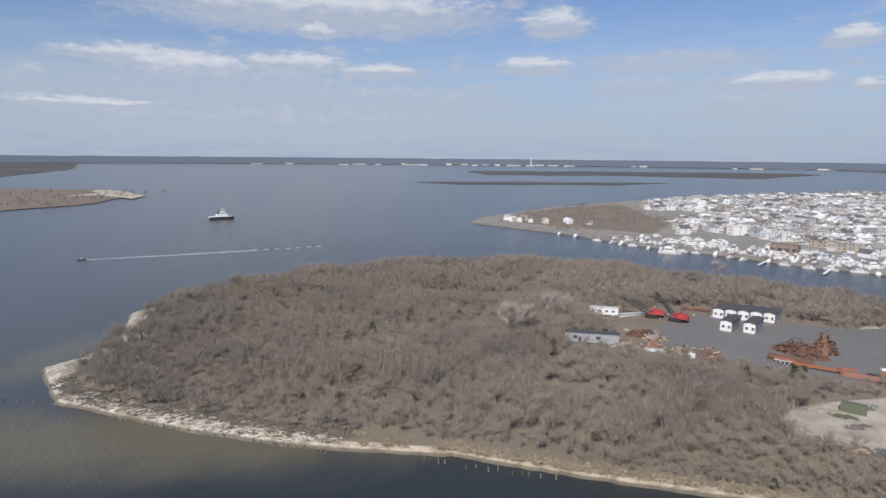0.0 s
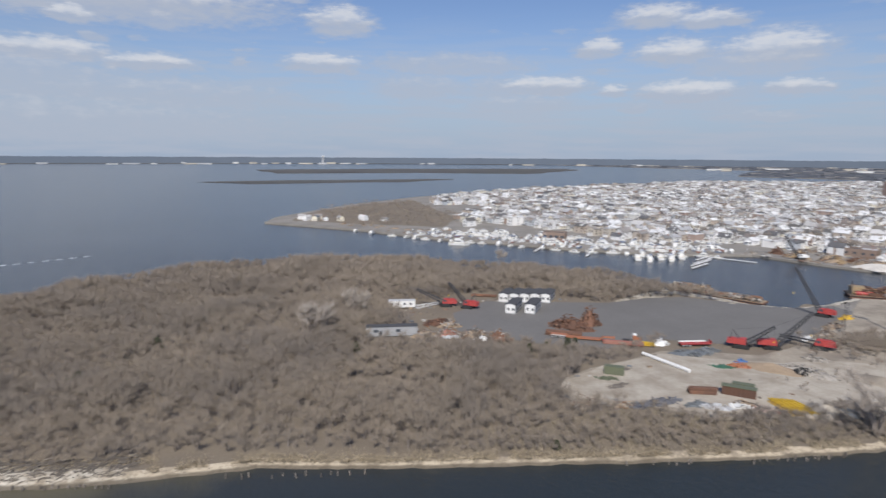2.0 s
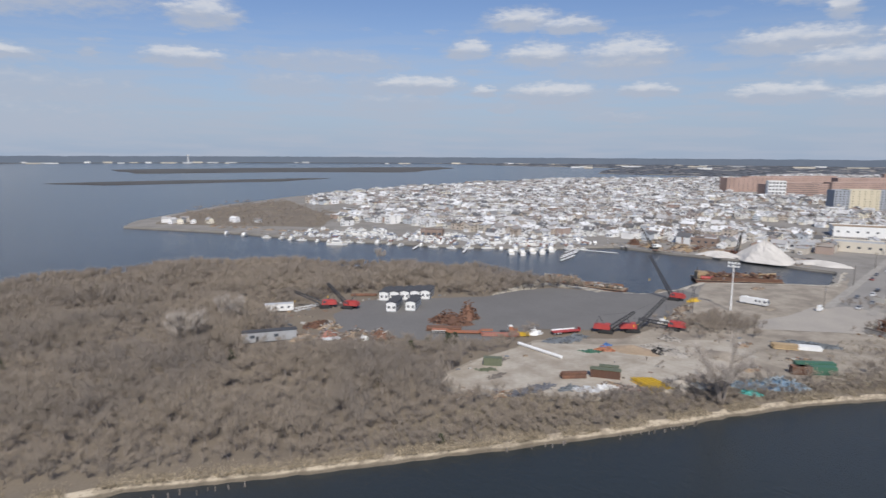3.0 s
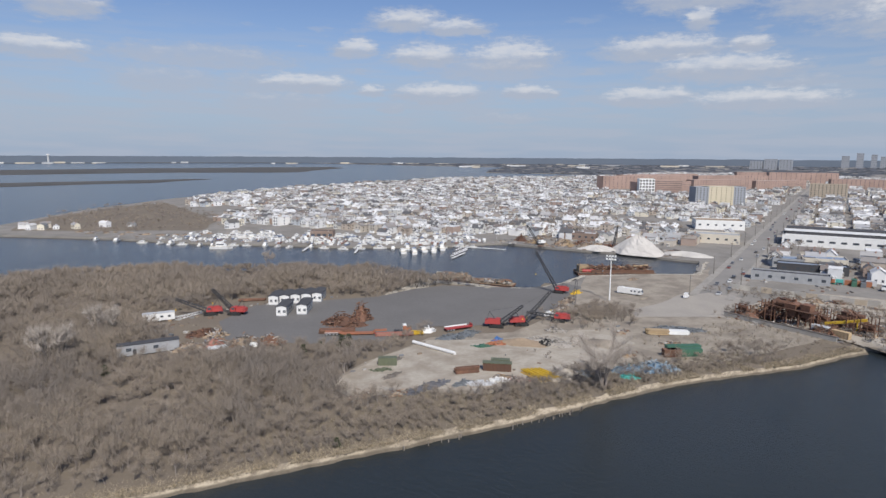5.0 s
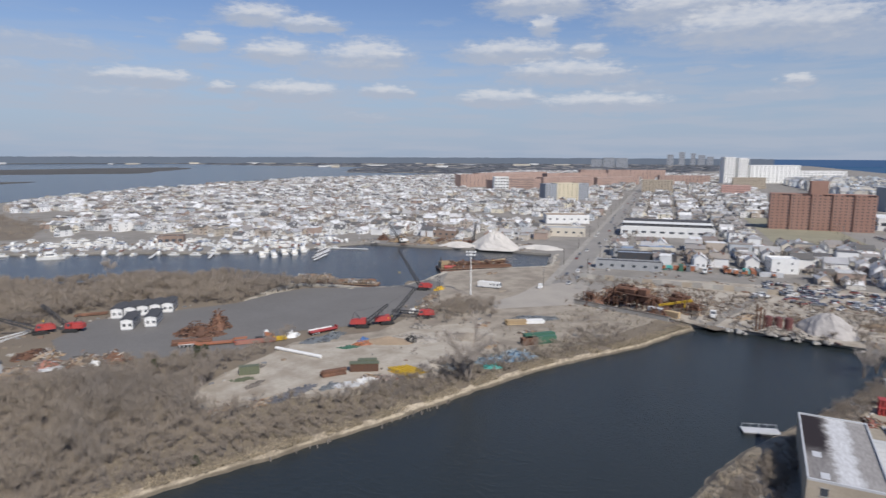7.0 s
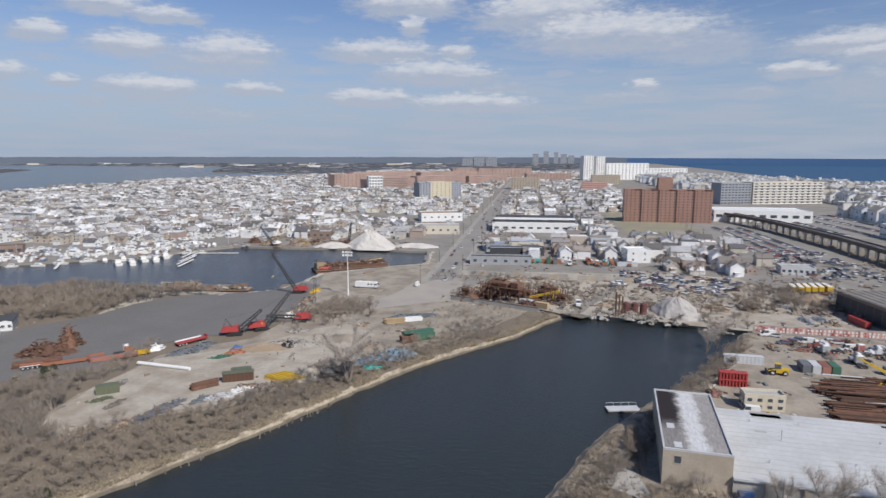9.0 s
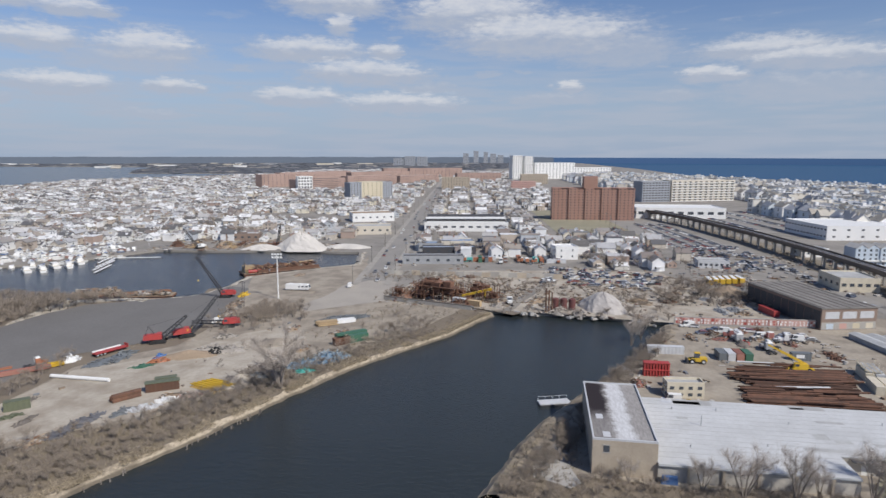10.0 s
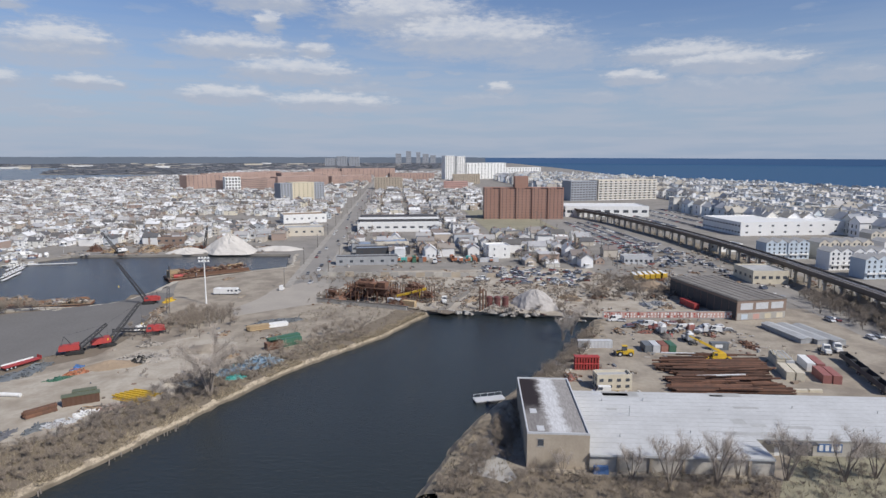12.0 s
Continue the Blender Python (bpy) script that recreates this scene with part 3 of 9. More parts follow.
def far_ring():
    """The distance beyond the sheet's edge, as upright glowing strips: low land all round, open sea to the south-east.
    """
    for name, a0, a1, mat, label, base in (("backdrop_land", -70, 81.0, M_DISTANCE, "backdrop strip of wooded land with its haze as glow", 46), ("backdrop_sea", 81.0, 150, M_DISTANT_SEA, "backdrop strip of blue open sea that glows", 44)):
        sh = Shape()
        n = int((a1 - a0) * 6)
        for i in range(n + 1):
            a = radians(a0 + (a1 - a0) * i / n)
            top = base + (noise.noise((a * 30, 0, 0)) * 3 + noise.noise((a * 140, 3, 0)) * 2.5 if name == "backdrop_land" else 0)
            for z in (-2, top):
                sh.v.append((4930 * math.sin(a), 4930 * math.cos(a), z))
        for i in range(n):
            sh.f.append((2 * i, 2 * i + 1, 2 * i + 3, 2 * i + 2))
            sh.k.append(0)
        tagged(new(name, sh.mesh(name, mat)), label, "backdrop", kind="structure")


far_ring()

# ============================================================ bare winter woods


def tree_arrays(seed, height, spread, stems, twigs, twig_len=1.1, twig_w=0.12):
    """Trunk and crown of a bare tree as two (vertices, triangles) pairs, its foot at the origin."""
    rnd = random.Random(seed)
    wood_v, wood_t, twig_v, twig_t = [], [], [], []

    def limb(p, q, r0, r1):
        d = (q - p).normalized()
        a = d.orthogonal().normalized()
        b = d.cross(a)
        n = len(wood_v)
        for c, r in ((p, r0), (q, r1)):
            for k in range(3):
                wood_v.append(tuple(c + (a * math.cos(k * 2.094) + b * math.sin(k * 2.094)) * r))
        for k in range(3):
            j = (k + 1) % 3
            wood_t.extend([(n + k, n + j, n + 3 + j), (n + k, n + 3 + j, n + 3 + k)])

    spots = []
    for s in range(stems):
        az = rnd.uniform(0, 6.283)
        lean = rnd.uniform(0.05, 0.35) if stems > 1 else 0.05
        p = Vector((rnd.uniform(-0.3, 0.3), rnd.uniform(-0.3, 0.3), -0.15))
        q = Vector((math.cos(az) * lean * height * 0.5, math.sin(az) * lean * height * 0.5, height * rnd.uniform(0.32, 0.45)))
        r = 0.02 * height
        limb(p, q, r, r * 0.6)
        top = q + Vector((math.cos(az) * spread * 0.25, math.sin(az) * spread * 0.25, height * rnd.uniform(0.3, 0.42)))
        limb(q, top, r * 0.6, r * 0.25)
        for k in range(max(3, 11 // stems + 1)):
            u = rnd.uniform(0.0, 0.85)
            start = q.lerp(top, u)
            a2 = az + rnd.uniform(-2.2, 2.2)
            reach = spread * rnd.uniform(0.35, 0.62) * (1 - 0.4 * u)
            end = start + Vector((math.cos(a2) * reach, math.sin(a2) * reach, height * rnd.uniform(0.06, 0.26)))
            limb(start, end, r * 0.35, r * 0.12)
            spots.append((start, end))
        spots.append((q, top))
    for k in range(twigs):
        start, end = spots[rnd.randrange(len(spots))]
        c = start.lerp(end, rnd.uniform(0.2, 1.08)) + Vector((rnd.gauss(0, 0.35), rnd.gauss(0, 0.35), rnd.gauss(0, 0.3)))
        d = Vector((rnd.gauss(0, 0.36), rnd.gauss(0, 0.36), rnd.uniform(0.35, 1.1))).normalized()
        w = d.cross(Vector((rnd.gauss(0, 1), rnd.gauss(0, 1), rnd.gauss(0, 0.4)))).normalized() * twig_w * rnd.uniform(0.6, 1.3)
        n = len(twig_v)
        ln = twig_len * rnd.uniform(0.6, 1.4)
        twig_v.extend([tuple(c - w * 0.5), tuple(c + w * 0.5), tuple(c + d * ln)])
        twig_t.append((n, n + 1, n + 2))
    return (np.array(wood_v), np.array(wood_t)), (np.array(twig_v), np.array(twig_t))


def spread_trees(protos, places):
    """All trees at places (x, y, z, size, turn, proto) as joined arrays of wood and twigs."""
    out = []
    for which in (0, 1):
        vs, ts, base = [], [], 0
        for k, proto in enumerate(protos):
            sel = np.array([p[:5] for p in places if p[5] == k])
            if not len(sel):
                continue
            v, t = proto[which]
            c, s = np.cos(sel[:, 4])[:, None], np.sin(sel[:, 4])[:, None]
            x = (v[None, :, 0] * c - v[None, :, 1] * s) * sel[:, 3:4] + sel[:, 0:1]
            y = (v[None, :, 0] * s + v[None, :, 1] * c) * sel[:, 3:4] + sel[:, 1:2]
            z = v[None, :, 2] * sel[:, 3:4] + sel[:, 2:3]
            vs.append(np.stack([x, y, z], 2).reshape(-1, 3))
            ts.append((t[None] + (np.arange(len(sel)) * len(v))[:, None, None] + base).reshape(-1, 3))
            base += len(sel) * len(v)
        out.append((np.concatenate(vs), np.concatenate(ts)))
    return out


def array_mesh(name, v, t, mat):
    me = bpy.data.meshes.new(name)
    me.from_pydata([tuple(p) for p in v.tolist()], [], [tuple(p) for p in t.tolist()])
    me.materials.append(mat)
    return me


NEAR_PROTOS = [tree_arrays(10 + k, 5.6 + 0.5 * (k % 4), 5.0 + 0.6 * (k % 3), (1, 2, 3, 2, 4, 3)[k], 300, 1.7, 0.065) for k in range(6)]
FAR_PROTOS = [tree_arrays(40 + k, 5.8 + 0.5 * k, 5.6, (2, 3, 1, 3)[k], 190, 2.1, 0.15) for k in range(4)]
TOWN_PROTOS = [tree_arrays(60 + k, 8.5 + k, 7.0, (1, 2, 1)[k], 75, 1.9, 0.30) for k in range(3)]
WOODS_OUT = [LOT, [(87, 157), (108, 168), (129, 173), (142, 178), (150, 186), (176, 176), (204, 172), (300, 230), (300, 100), (222, 92), (200, 100), (187, 105), (160, 119), (140, 119), (118, 124), (106, 137), (88, 143)],
             [(43, 212), (46, 227), (66, 228), (63, 268), (112, 281), (146, 264), (160, 250), (112, 188), (92, 191), (66, 204)]]


def woods_places():
    rnd = random.Random(5)
    inner = NEAR_LAND
    near, far = [], []
    step = 3.4
    y = 85.0
    while y < 420:
        x = -145.0
        while x < 235:
            px, py = x + rnd.uniform(-1.6, 1.6), y + rnd.uniform(-1.6, 1.6)
            x += step
            if not inside(inner, px, py) or any(inside(o, px, py) for o in WOODS_OUT):
                continue
            d = edge_distance(inner, px, py)
            west = px < -10 and py < 260
            if d < (7.0 if west else 5.0) + 3 * noise.noise((px * 0.08, py * 0.08, 0)):
                continue
            clump = noise.noise((px * 0.035, py * 0.035, 2.0))
            if clump < -0.5 and rnd.random() < 0.5:
                continue
            size = 0.78 + 0.5 * clump + rnd.uniform(-0.3, 0.3)
            if d < 15 and not west:
                size *= 0.45 + 0.035 * d
            if px > 96 and py < 135:
                size *= 0.62
            lot_gap = min(edge_distance(LOT, px, py), edge_distance(WOODS_OUT[2], px, py))
            if lot_gap < 16 and py < 215:
                size *= 0.62 + 0.024 * lot_gap
            place = (px, py, 1.5, max(0.28, size), rnd.uniform(0, 6.28))
            dist = math.hypot(px, py)
            if dist < 300:
                near.append((*place, rnd.randrange(6)))
            else:
                far.append((*place, rnd.randrange(4)))
        y += step
    return near, far


near_trees, far_trees = woods_places()
near_trees.sort(key=lambda p: math.hypot(p[0], p[1]))
single_trees, near_trees = near_trees[:200], near_trees[200:]
(wv, wt), (tv, tt) = spread_trees(NEAR_PROTOS, near_trees)
soup("woodland", np.concatenate([wv, tv]), np.concatenate([wt, tt + len(wv)]), [M_BARK, M_TWIG], "dense grey-brown leafless thicket on the wooded point", "trees", np.concatenate([np.zeros(len(wt)), np.ones(len(tt))]))
(wv, wt), (tv, tt) = spread_trees(FAR_PROTOS, far_trees)
soup("woodland_far", np.concatenate([wv, tv]), np.concatenate([wt, tt + len(wv)]), [M_BARK, M_TWIG_WARM], "grey-brown leafless thicket along the far edge of the point", "trees", np.concatenate([np.zeros(len(wt)), np.ones(len(tt))]))


def tree_proto(arrays, name, label, category, group, bark=M_BARK, twig=M_TWIG):
    root = thing(name, pose(0, 0, -500), label, category, group)
    part("trunk", array_mesh("trunk", *arrays[0], bark), None, root)
    part("crown", array_mesh("crown", *arrays[1], twig), None, root)
    return root


def place_copies(proto, spots):
    """The prototype itself takes the first spot, copies take the rest: (x, y, z, turn in degrees, size)."""
    for k, (x, y, z, turn, size) in enumerate(spots):
        m = pose(x, y, z, 0, 0, turn) @ Matrix.Scale(size, 4)
        if k == 0:
            proto.matrix_basis = m
        else:
            ob = copy_thing(proto, m)
            ob.matrix_basis = m


for k in range(6):
    spots = [(p[0], p[1], p[2], math.degrees(p[4]), p[3]) for p in single_trees if p[5] == k]
    if spots:
        place_copies(tree_proto(NEAR_PROTOS[k], "bare_tree", ("leafless single-stemmed tree at the edge of the thicket", "leafless grey-brown tree with two stems", "leafless multi-stemmed shrub above the bank")[min(2, (1, 2, 3, 2, 4, 3)[k] - 1)], "tree", "bare trees along the canal bank"), spots)

# tall pale trees that stand out of the woods, and the large one on the canal bank
BIG = tree_arrays(301, 17.5, 15.0, 5, 4200, 2.3, 0.06)
place_copies(tree_proto(BIG, "bare_tree", "large pale leafless tree with five trunks beside the canal", "tree", "", M_BARK, M_TWIG_PALE), [(149.4, 102.3, 1.5, 40, 1.0)])
TALL = tree_arrays(302, 17.5, 5.5, 4, 1300, 2.8, 0.095)
place_copies(tree_proto(TALL, "bare_tree", "tall pale leafless tree above the thicket", "tree", "tall pale trees", M_BARK, M_TWIG_PALE), [(27.5, 223, 1.5, 0, 1.0), (31, 226, 1.5, 80, 0.95), (24, 226, 1.5, 140, 0.9), (46.6, 247, 1.5, 30, 0.95), (49, 249, 1.5, 150, 0.8), (158, 348, 1.5, 10, 0.7)])


def evergreen(seed, spots):
    rnd = random.Random(seed)
    root = thing("evergreen_bush", pose(0, 0, -500), "dark evergreen bush in the leafless thicket", "bush", "evergreen bushes")
    part("trunk", Shape().rod((0, 0, -0.2), (0, 0, 2.4), 0.15, 0.05), M_BARK, root)
    sh = Shape()
    for k in range(420):
        a, h = rnd.uniform(0, 6.28), rnd.uniform(0.2, 4.2)
        r = 1.9 * (1 - h / 4.6) ** 0.6 * rnd.uniform(0.5, 1.1)
        c = Vector((math.cos(a) * r, math.sin(a) * r, h))
        u, w = Vector((rnd.gauss(0, 1), rnd.gauss(0, 1), rnd.gauss(0, 1))).normalized() * 0.35, Vector((rnd.gauss(0, 1), rnd.gauss(0, 1), rnd.gauss(0, 1))).normalized() * 0.3
        sh.add([tuple(c - u), tuple(c + w), tuple(c + u)], [(0, 1, 2)])
    part("foliage", sh, M_EVERGREEN, root)
    place_copies(root, spots)


evergreen(9, [(-44.8, 198, 1.5, 0, 1.3), (-27, 231, 1.5, 0, 1.1), (-47, 196, 1.5, 50, 1.0), (110, 185, 1.5, 0, 1.2), (114, 187, 1.5, 90, 1.0), (96, 187, 1.5, 30, 0.9), (103, 188, 1.5, 10, 0.8), (3, 340, 1.5, 0, 1.1), (39, 208, 1.5, 0, 0.8), (70, 121, 1.5, 0, 0.55)])


def grass_and_drift():
    rnd = random.Random(77)
    v, t = [], []
    bank = dense(NEAR_SHORE[1:], 1.0, 0, closed=False)
    for k in range(13000):
        i = rnd.randrange(1, len(bank) - 1)
        (ax, ay), (x, y), (bx, by) = bank[i - 1], bank[i], bank[i + 1]
        q = math.hypot(bx - ax, by - ay)
        nx, ny = -(by - ay) / q, (bx - ax) / q
        if noise.noise((x * 0.1, y * 0.1, 4.0)) < -0.25:
            continue
        s = (0.9 if x > -20 else 4.6) + abs(rnd.gauss(0, 2.4))
        cx, cy = x + nx * s + rnd.uniform(-1, 1), y + ny * s
        for b in range(5):
            a, h = rnd.uniform(0, 6.28), rnd.uniform(0.1, 0.5)
            w = rnd.uniform(0.05, 0.14)
            px, py = cx + rnd.gauss(0, 0.35), cy + rnd.gauss(0, 0.35)
            n = len(v)
            v.extend([(px - w * math.cos(a), py - w * math.sin(a), 1.3), (px + w * math.cos(a), py + w * math.sin(a), 1.3), (px + rnd.gauss(0, 0.4), py + rnd.gauss(0, 0.4), 1.5 + h)])
            t.append((n, n + 1, n + 2))
    soup("dead_grass", v, t, [M_STRAWBLADE], "straw-coloured dead grass tufts along the bank", "grass")
    # brown grass through the scrub, over the banks and round the warehouse
    v, t = [], []
    zones = [(9000, 56, 215, 86, 136, lambda x, y: inside(NEAR_LAND, x, y) and edge_distance(NEAR_LAND, x, y) > 2.2 and not inside(WOODS_OUT[1], x, y)),
             (7000, 98, 150, -100, 30, lambda x, y: inside(LAND, x, y) and x < (127.5 + 0.155 * (10.3 - y) + (9 if y < -45 else 0) if y < 13 else 175) and edge_distance(BASIN[4:10], x, y) > 2),
             (1100, 200, 262, 70, 130, lambda x, y: inside(LAND, x, y) and edge_distance(NEAR_SHORE, x, y) > 3 and y < 128 - 0.25 * (x - 200)),
             (3000, 90, 240, 100, 215, lambda x, y: edge_distance(LOT, x, y) < 5 and not inside(LOT, x, y)),
             (200, 240, 300, 100, 215, lambda x, y: inside(YARD, x, y) and y < 114 and noise.noise((x * 0.06, y * 0.06, 1.0)) > 0.1)]
    for count, x0, x1, y0, y1, ok in zones:
        for k in range(count):
            cx, cy = rnd.uniform(x0, x1), rnd.uniform(y0, y1)
            if not ok(cx, cy):
                continue
            for b in range(4):
                a, h, w = rnd.uniform(0, 6.28), rnd.uniform(0.2, 0.9), rnd.uniform(0.05, 0.13)
                px, py = cx + rnd.gauss(0, 0.45), cy + rnd.gauss(0, 0.45)
                n = len(v)
                v.extend([(px - w * math.cos(a), py - w * math.sin(a), 1.45), (px + w * math.cos(a), py + w * math.sin(a), 1.45), (px + rnd.gauss(0, 0.4), py + rnd.gauss(0, 0.4), 1.5 + h)])
                t.append((n, n + 1, n + 2))
    soup("brown_grass", v, t, [M_BRUSHGRASS], "brown rank grass and weeds through the scrub", "grass")
    # drift logs and branches on the sand
    beach_line = dense(NEAR_SHORE[1:8], 1.0, 0, closed=False)
    for k in range(46):
        x, y = beach_line[rnd.randrange(len(beach_line))]
        s = rnd.uniform(3, 10)
        ln = rnd.uniform(0.5, 2.4)
        sh = Shape().rod((-ln / 2, 0, 0.1), (ln / 2, rnd.uniform(-0.3, 0.3), 0.25), 0.16, 0.07)
        sh.rod((0, 0, 0.15), (ln * 0.2, rnd.uniform(-0.8, 0.8), 0.5), 0.07, 0.03)
        solid("driftwood", sh, M_DRIFT, pose(x + s * 0.3, y + s, 1.58, 0, 0, rnd.uniform(-60, 60)), "bleached drift log on the sand", "driftwood", "driftwood on the beach")
    # sticks and flotsam left along the tide line
    v, t = [], []
    for k in range(1500):
        x, y = beach_line[rnd.randrange(len(beach_line))]
        s = 1.2 + 7.5 * rnd.random()
        cx, cy, a, ln = x + s * 0.3 + rnd.uniform(-1, 1), y + s, rnd.gauss(-0.35, 0.6), rnd.uniform(0.25, 1.5)
        c, q, w, z = math.cos(a), math.sin(a), rnd.uniform(0.04, 0.16), 0.45 + 0.3 * min(s, 4.0)
        n = len(v)
        v.extend([(cx - c * ln - q * w, cy - q * ln + c * w, z), (cx - c * ln + q * w, cy - q * ln - c * w, z), (cx + c * ln, cy + q * ln, z + 0.25), (cx, cy, z + 0.3 + w)])
        t.extend([(n, n + 1, n + 2), (n, n + 2, n + 3), (n + 1, n + 3, n + 2), (n, n + 3, n + 1)])
    soup("flotsam", v, t, [M_DRIFT], "grey sticks and flotsam strewn along the tide line", "driftwood")
    # stumps of old pilings along the water's edge
    post = Shape().rod((0, 0, -1.5), (0.06, 0.03, 0.0), 0.16, 0.15).rod((0.06, 0.03, 0.0), (0.1, 0.05, 1.0), 0.15, 0.12).mesh("piling", M_DRIFT)
    rows = [((-88, 155.6), (-26, 137.2), 44), ((-4, 134.2), (26, 126), 16), ((-150, 172), (-112, 164), 14), ((112, 103.4), (124, 101.2), 7), ((124.5, 100.6), (136, 98.6), 14), ((84, 111.2), (100, 106.8), 8)]
    for (x0, y0), (x1, y1), n in rows:
        for k in range(n):
            s = (k + rnd.uniform(-0.6, 0.6)) / n
            if rnd.random() < 0.2:
                continue
            ob = new("piling", post)
            ob.matrix_basis = pose(x0 + (x1 - x0) * s, y0 + (y1 - y0) * s + rnd.uniform(-0.7, 0.5), rnd.uniform(-0.3, 0.3), rnd.uniform(-8, 8), rnd.uniform(-8, 8), rnd.uniform(0, 90))
            tagged(ob, "rotten grey timber piling standing in shallow water", "piling", "old pilings along the shore")


grass_and_drift()

# ============================================================ more materials
def paint(name, colour, rough=0.6, **more):
    return material(name, colour, rough, other=more.pop("other", tuple(c * 0.5 + 0.04 for c in colour)), spread=more.pop("spread", 0.3), coarse=0.5, fine=3.0, **more)


M_RED = paint("red_paint", (0.42, 0.055, 0.05))
M_WHITE = paint("white_paint", (0.76, 0.76, 0.74), spread=0.15)
M_CREAM = paint("cream_paint", (0.62, 0.56, 0.44), spread=0.2)
M_GREY = paint("grey_paint", (0.36, 0.37, 0.38))
M_LIGHTGREY = paint("light_grey_paint", (0.55, 0.56, 0.57), spread=0.2)
M_DARK = paint("dark_steel", (0.055, 0.055, 0.06), 0.6)
M_BLACK = paint("black_rubber", (0.02, 0.02, 0.02), 0.9)
M_RUST = material("rusted_steel", (0.19, 0.098, 0.062), 0.9, other=(0.09, 0.055, 0.042), coarse=0.5, fine=3, spread=0.5, each=0.45)
M_ORANGE = paint("orange_paint", (0.38, 0.15, 0.075))
M_YELLOW = paint("yellow_paint", (0.65, 0.42, 0.03))
M_GREEN = paint("green_paint", (0.055, 0.15, 0.095))
M_OLIVE = paint("olive_paint", (0.13, 0.145, 0.09))
M_TEAL = paint("teal_tarp", (0.10, 0.45, 0.40))
M_BLUE = paint("blue_paint", (0.07, 0.16, 0.36))
M_BLUEGREY = paint("blue_grey_steel", (0.155, 0.17, 0.18))
M_PURPLE = paint("slate_sheet", (0.15, 0.152, 0.165))
M_TIMBER = material("sawn_timber", (0.46, 0.34, 0.20), 0.85, coarse=0.6, fine=4, each=0.25)
M_CONCRETE = material("concrete", (0.40, 0.385, 0.355), 0.92, other=(0.28, 0.26, 0.23), coarse=0.12, fine=2.0, bump=0.2)
M_RUBBLE = material("rubble", (0.36, 0.33, 0.29), 0.95, coarse=0.3, fine=2.5, bump=0.5, island=0.45)
M_GRAVELPILE = material("pale_gravel", (0.60, 0.57, 0.525), 0.95, other=(0.44, 0.415, 0.375), coarse=0.1, fine=1.6, bump=0.5)
M_BROWNPILE = material("brown_soil", (0.34, 0.26, 0.18), 0.95, coarse=0.1, fine=1.6, bump=0.6)
M_GLASS = material("window_glass", (0.075, 0.085, 0.1), 0.12, spread=0.1)
M_ROOFDARK = material("dark_shingles", (0.075, 0.076, 0.082), 0.9, coarse=0.4, fine=4)
M_ROOFFELT = material("weathered_felt_roof", (0.46, 0.465, 0.455), 0.88, other=(0.29, 0.285, 0.275), coarse=0.1, fine=0.7, spread=0.5, world_space=True)
M_STUCCO = material("tan_stucco", (0.46, 0.395, 0.31), 0.92, other=(0.31, 0.255, 0.19), coarse=0.2, fine=2.0, bump=0.15)
M_BRICK = material("red_brick", (0.34, 0.205, 0.16), 0.9, other=(0.29, 0.16, 0.12), coarse=0.06, fine=1.0)
M_BRICKPALE = material("pale_red_brick", (0.40, 0.285, 0.24), 0.9, coarse=0.05, fine=0.8)
M_RAILSTEEL = material("sooty_steel", (0.14, 0.12, 0.10), 0.8, other=(0.20, 0.15, 0.11), coarse=0.2, fine=2)
M_SCRAP = material("mixed_scrap", (0.4, 0.3, 0.2), 0.8, palette=[(0.24, 0.10, 0.05), (0.42, 0.38, 0.32), (0.10, 0.09, 0.085), (0.33, 0.17, 0.09), (0.55, 0.52, 0.47), (0.17, 0.14, 0.12), (0.20, 0.22, 0.25), (0.42, 0.28, 0.14)])
M_BLUESCRAP = material("blue_scrap", (0.2, 0.3, 0.4), 0.7, palette=[(0.14, 0.22, 0.30), (0.22, 0.28, 0.32), (0.08, 0.12, 0.17), (0.33, 0.37, 0.38), (0.14, 0.26, 0.27)])
M_REDSCRAP = material("red_scrap", (0.5, 0.2, 0.15), 0.8, palette=[(0.36, 0.075, 0.055), (0.34, 0.17, 0.13), (0.20, 0.085, 0.065), (0.42, 0.38, 0.34)])
M_CAR = material("car_paint", (0.4, 0.4, 0.4), 0.3, palette=[(0.6, 0.6, 0.6), (0.05, 0.05, 0.055), (0.28, 0.29, 0.3), (0.7, 0.7, 0.68), (0.24, 0.08, 0.07), (0.10, 0.12, 0.17), (0.16, 0.16, 0.17), (0.72, 0.72, 0.72)], spread=0.08, coat=0.5)

Z = 1.62          # the yards' surface


def at(x, y, deg=0.0, z=Z):
    return pose(x, y, z, 0, 0, deg)


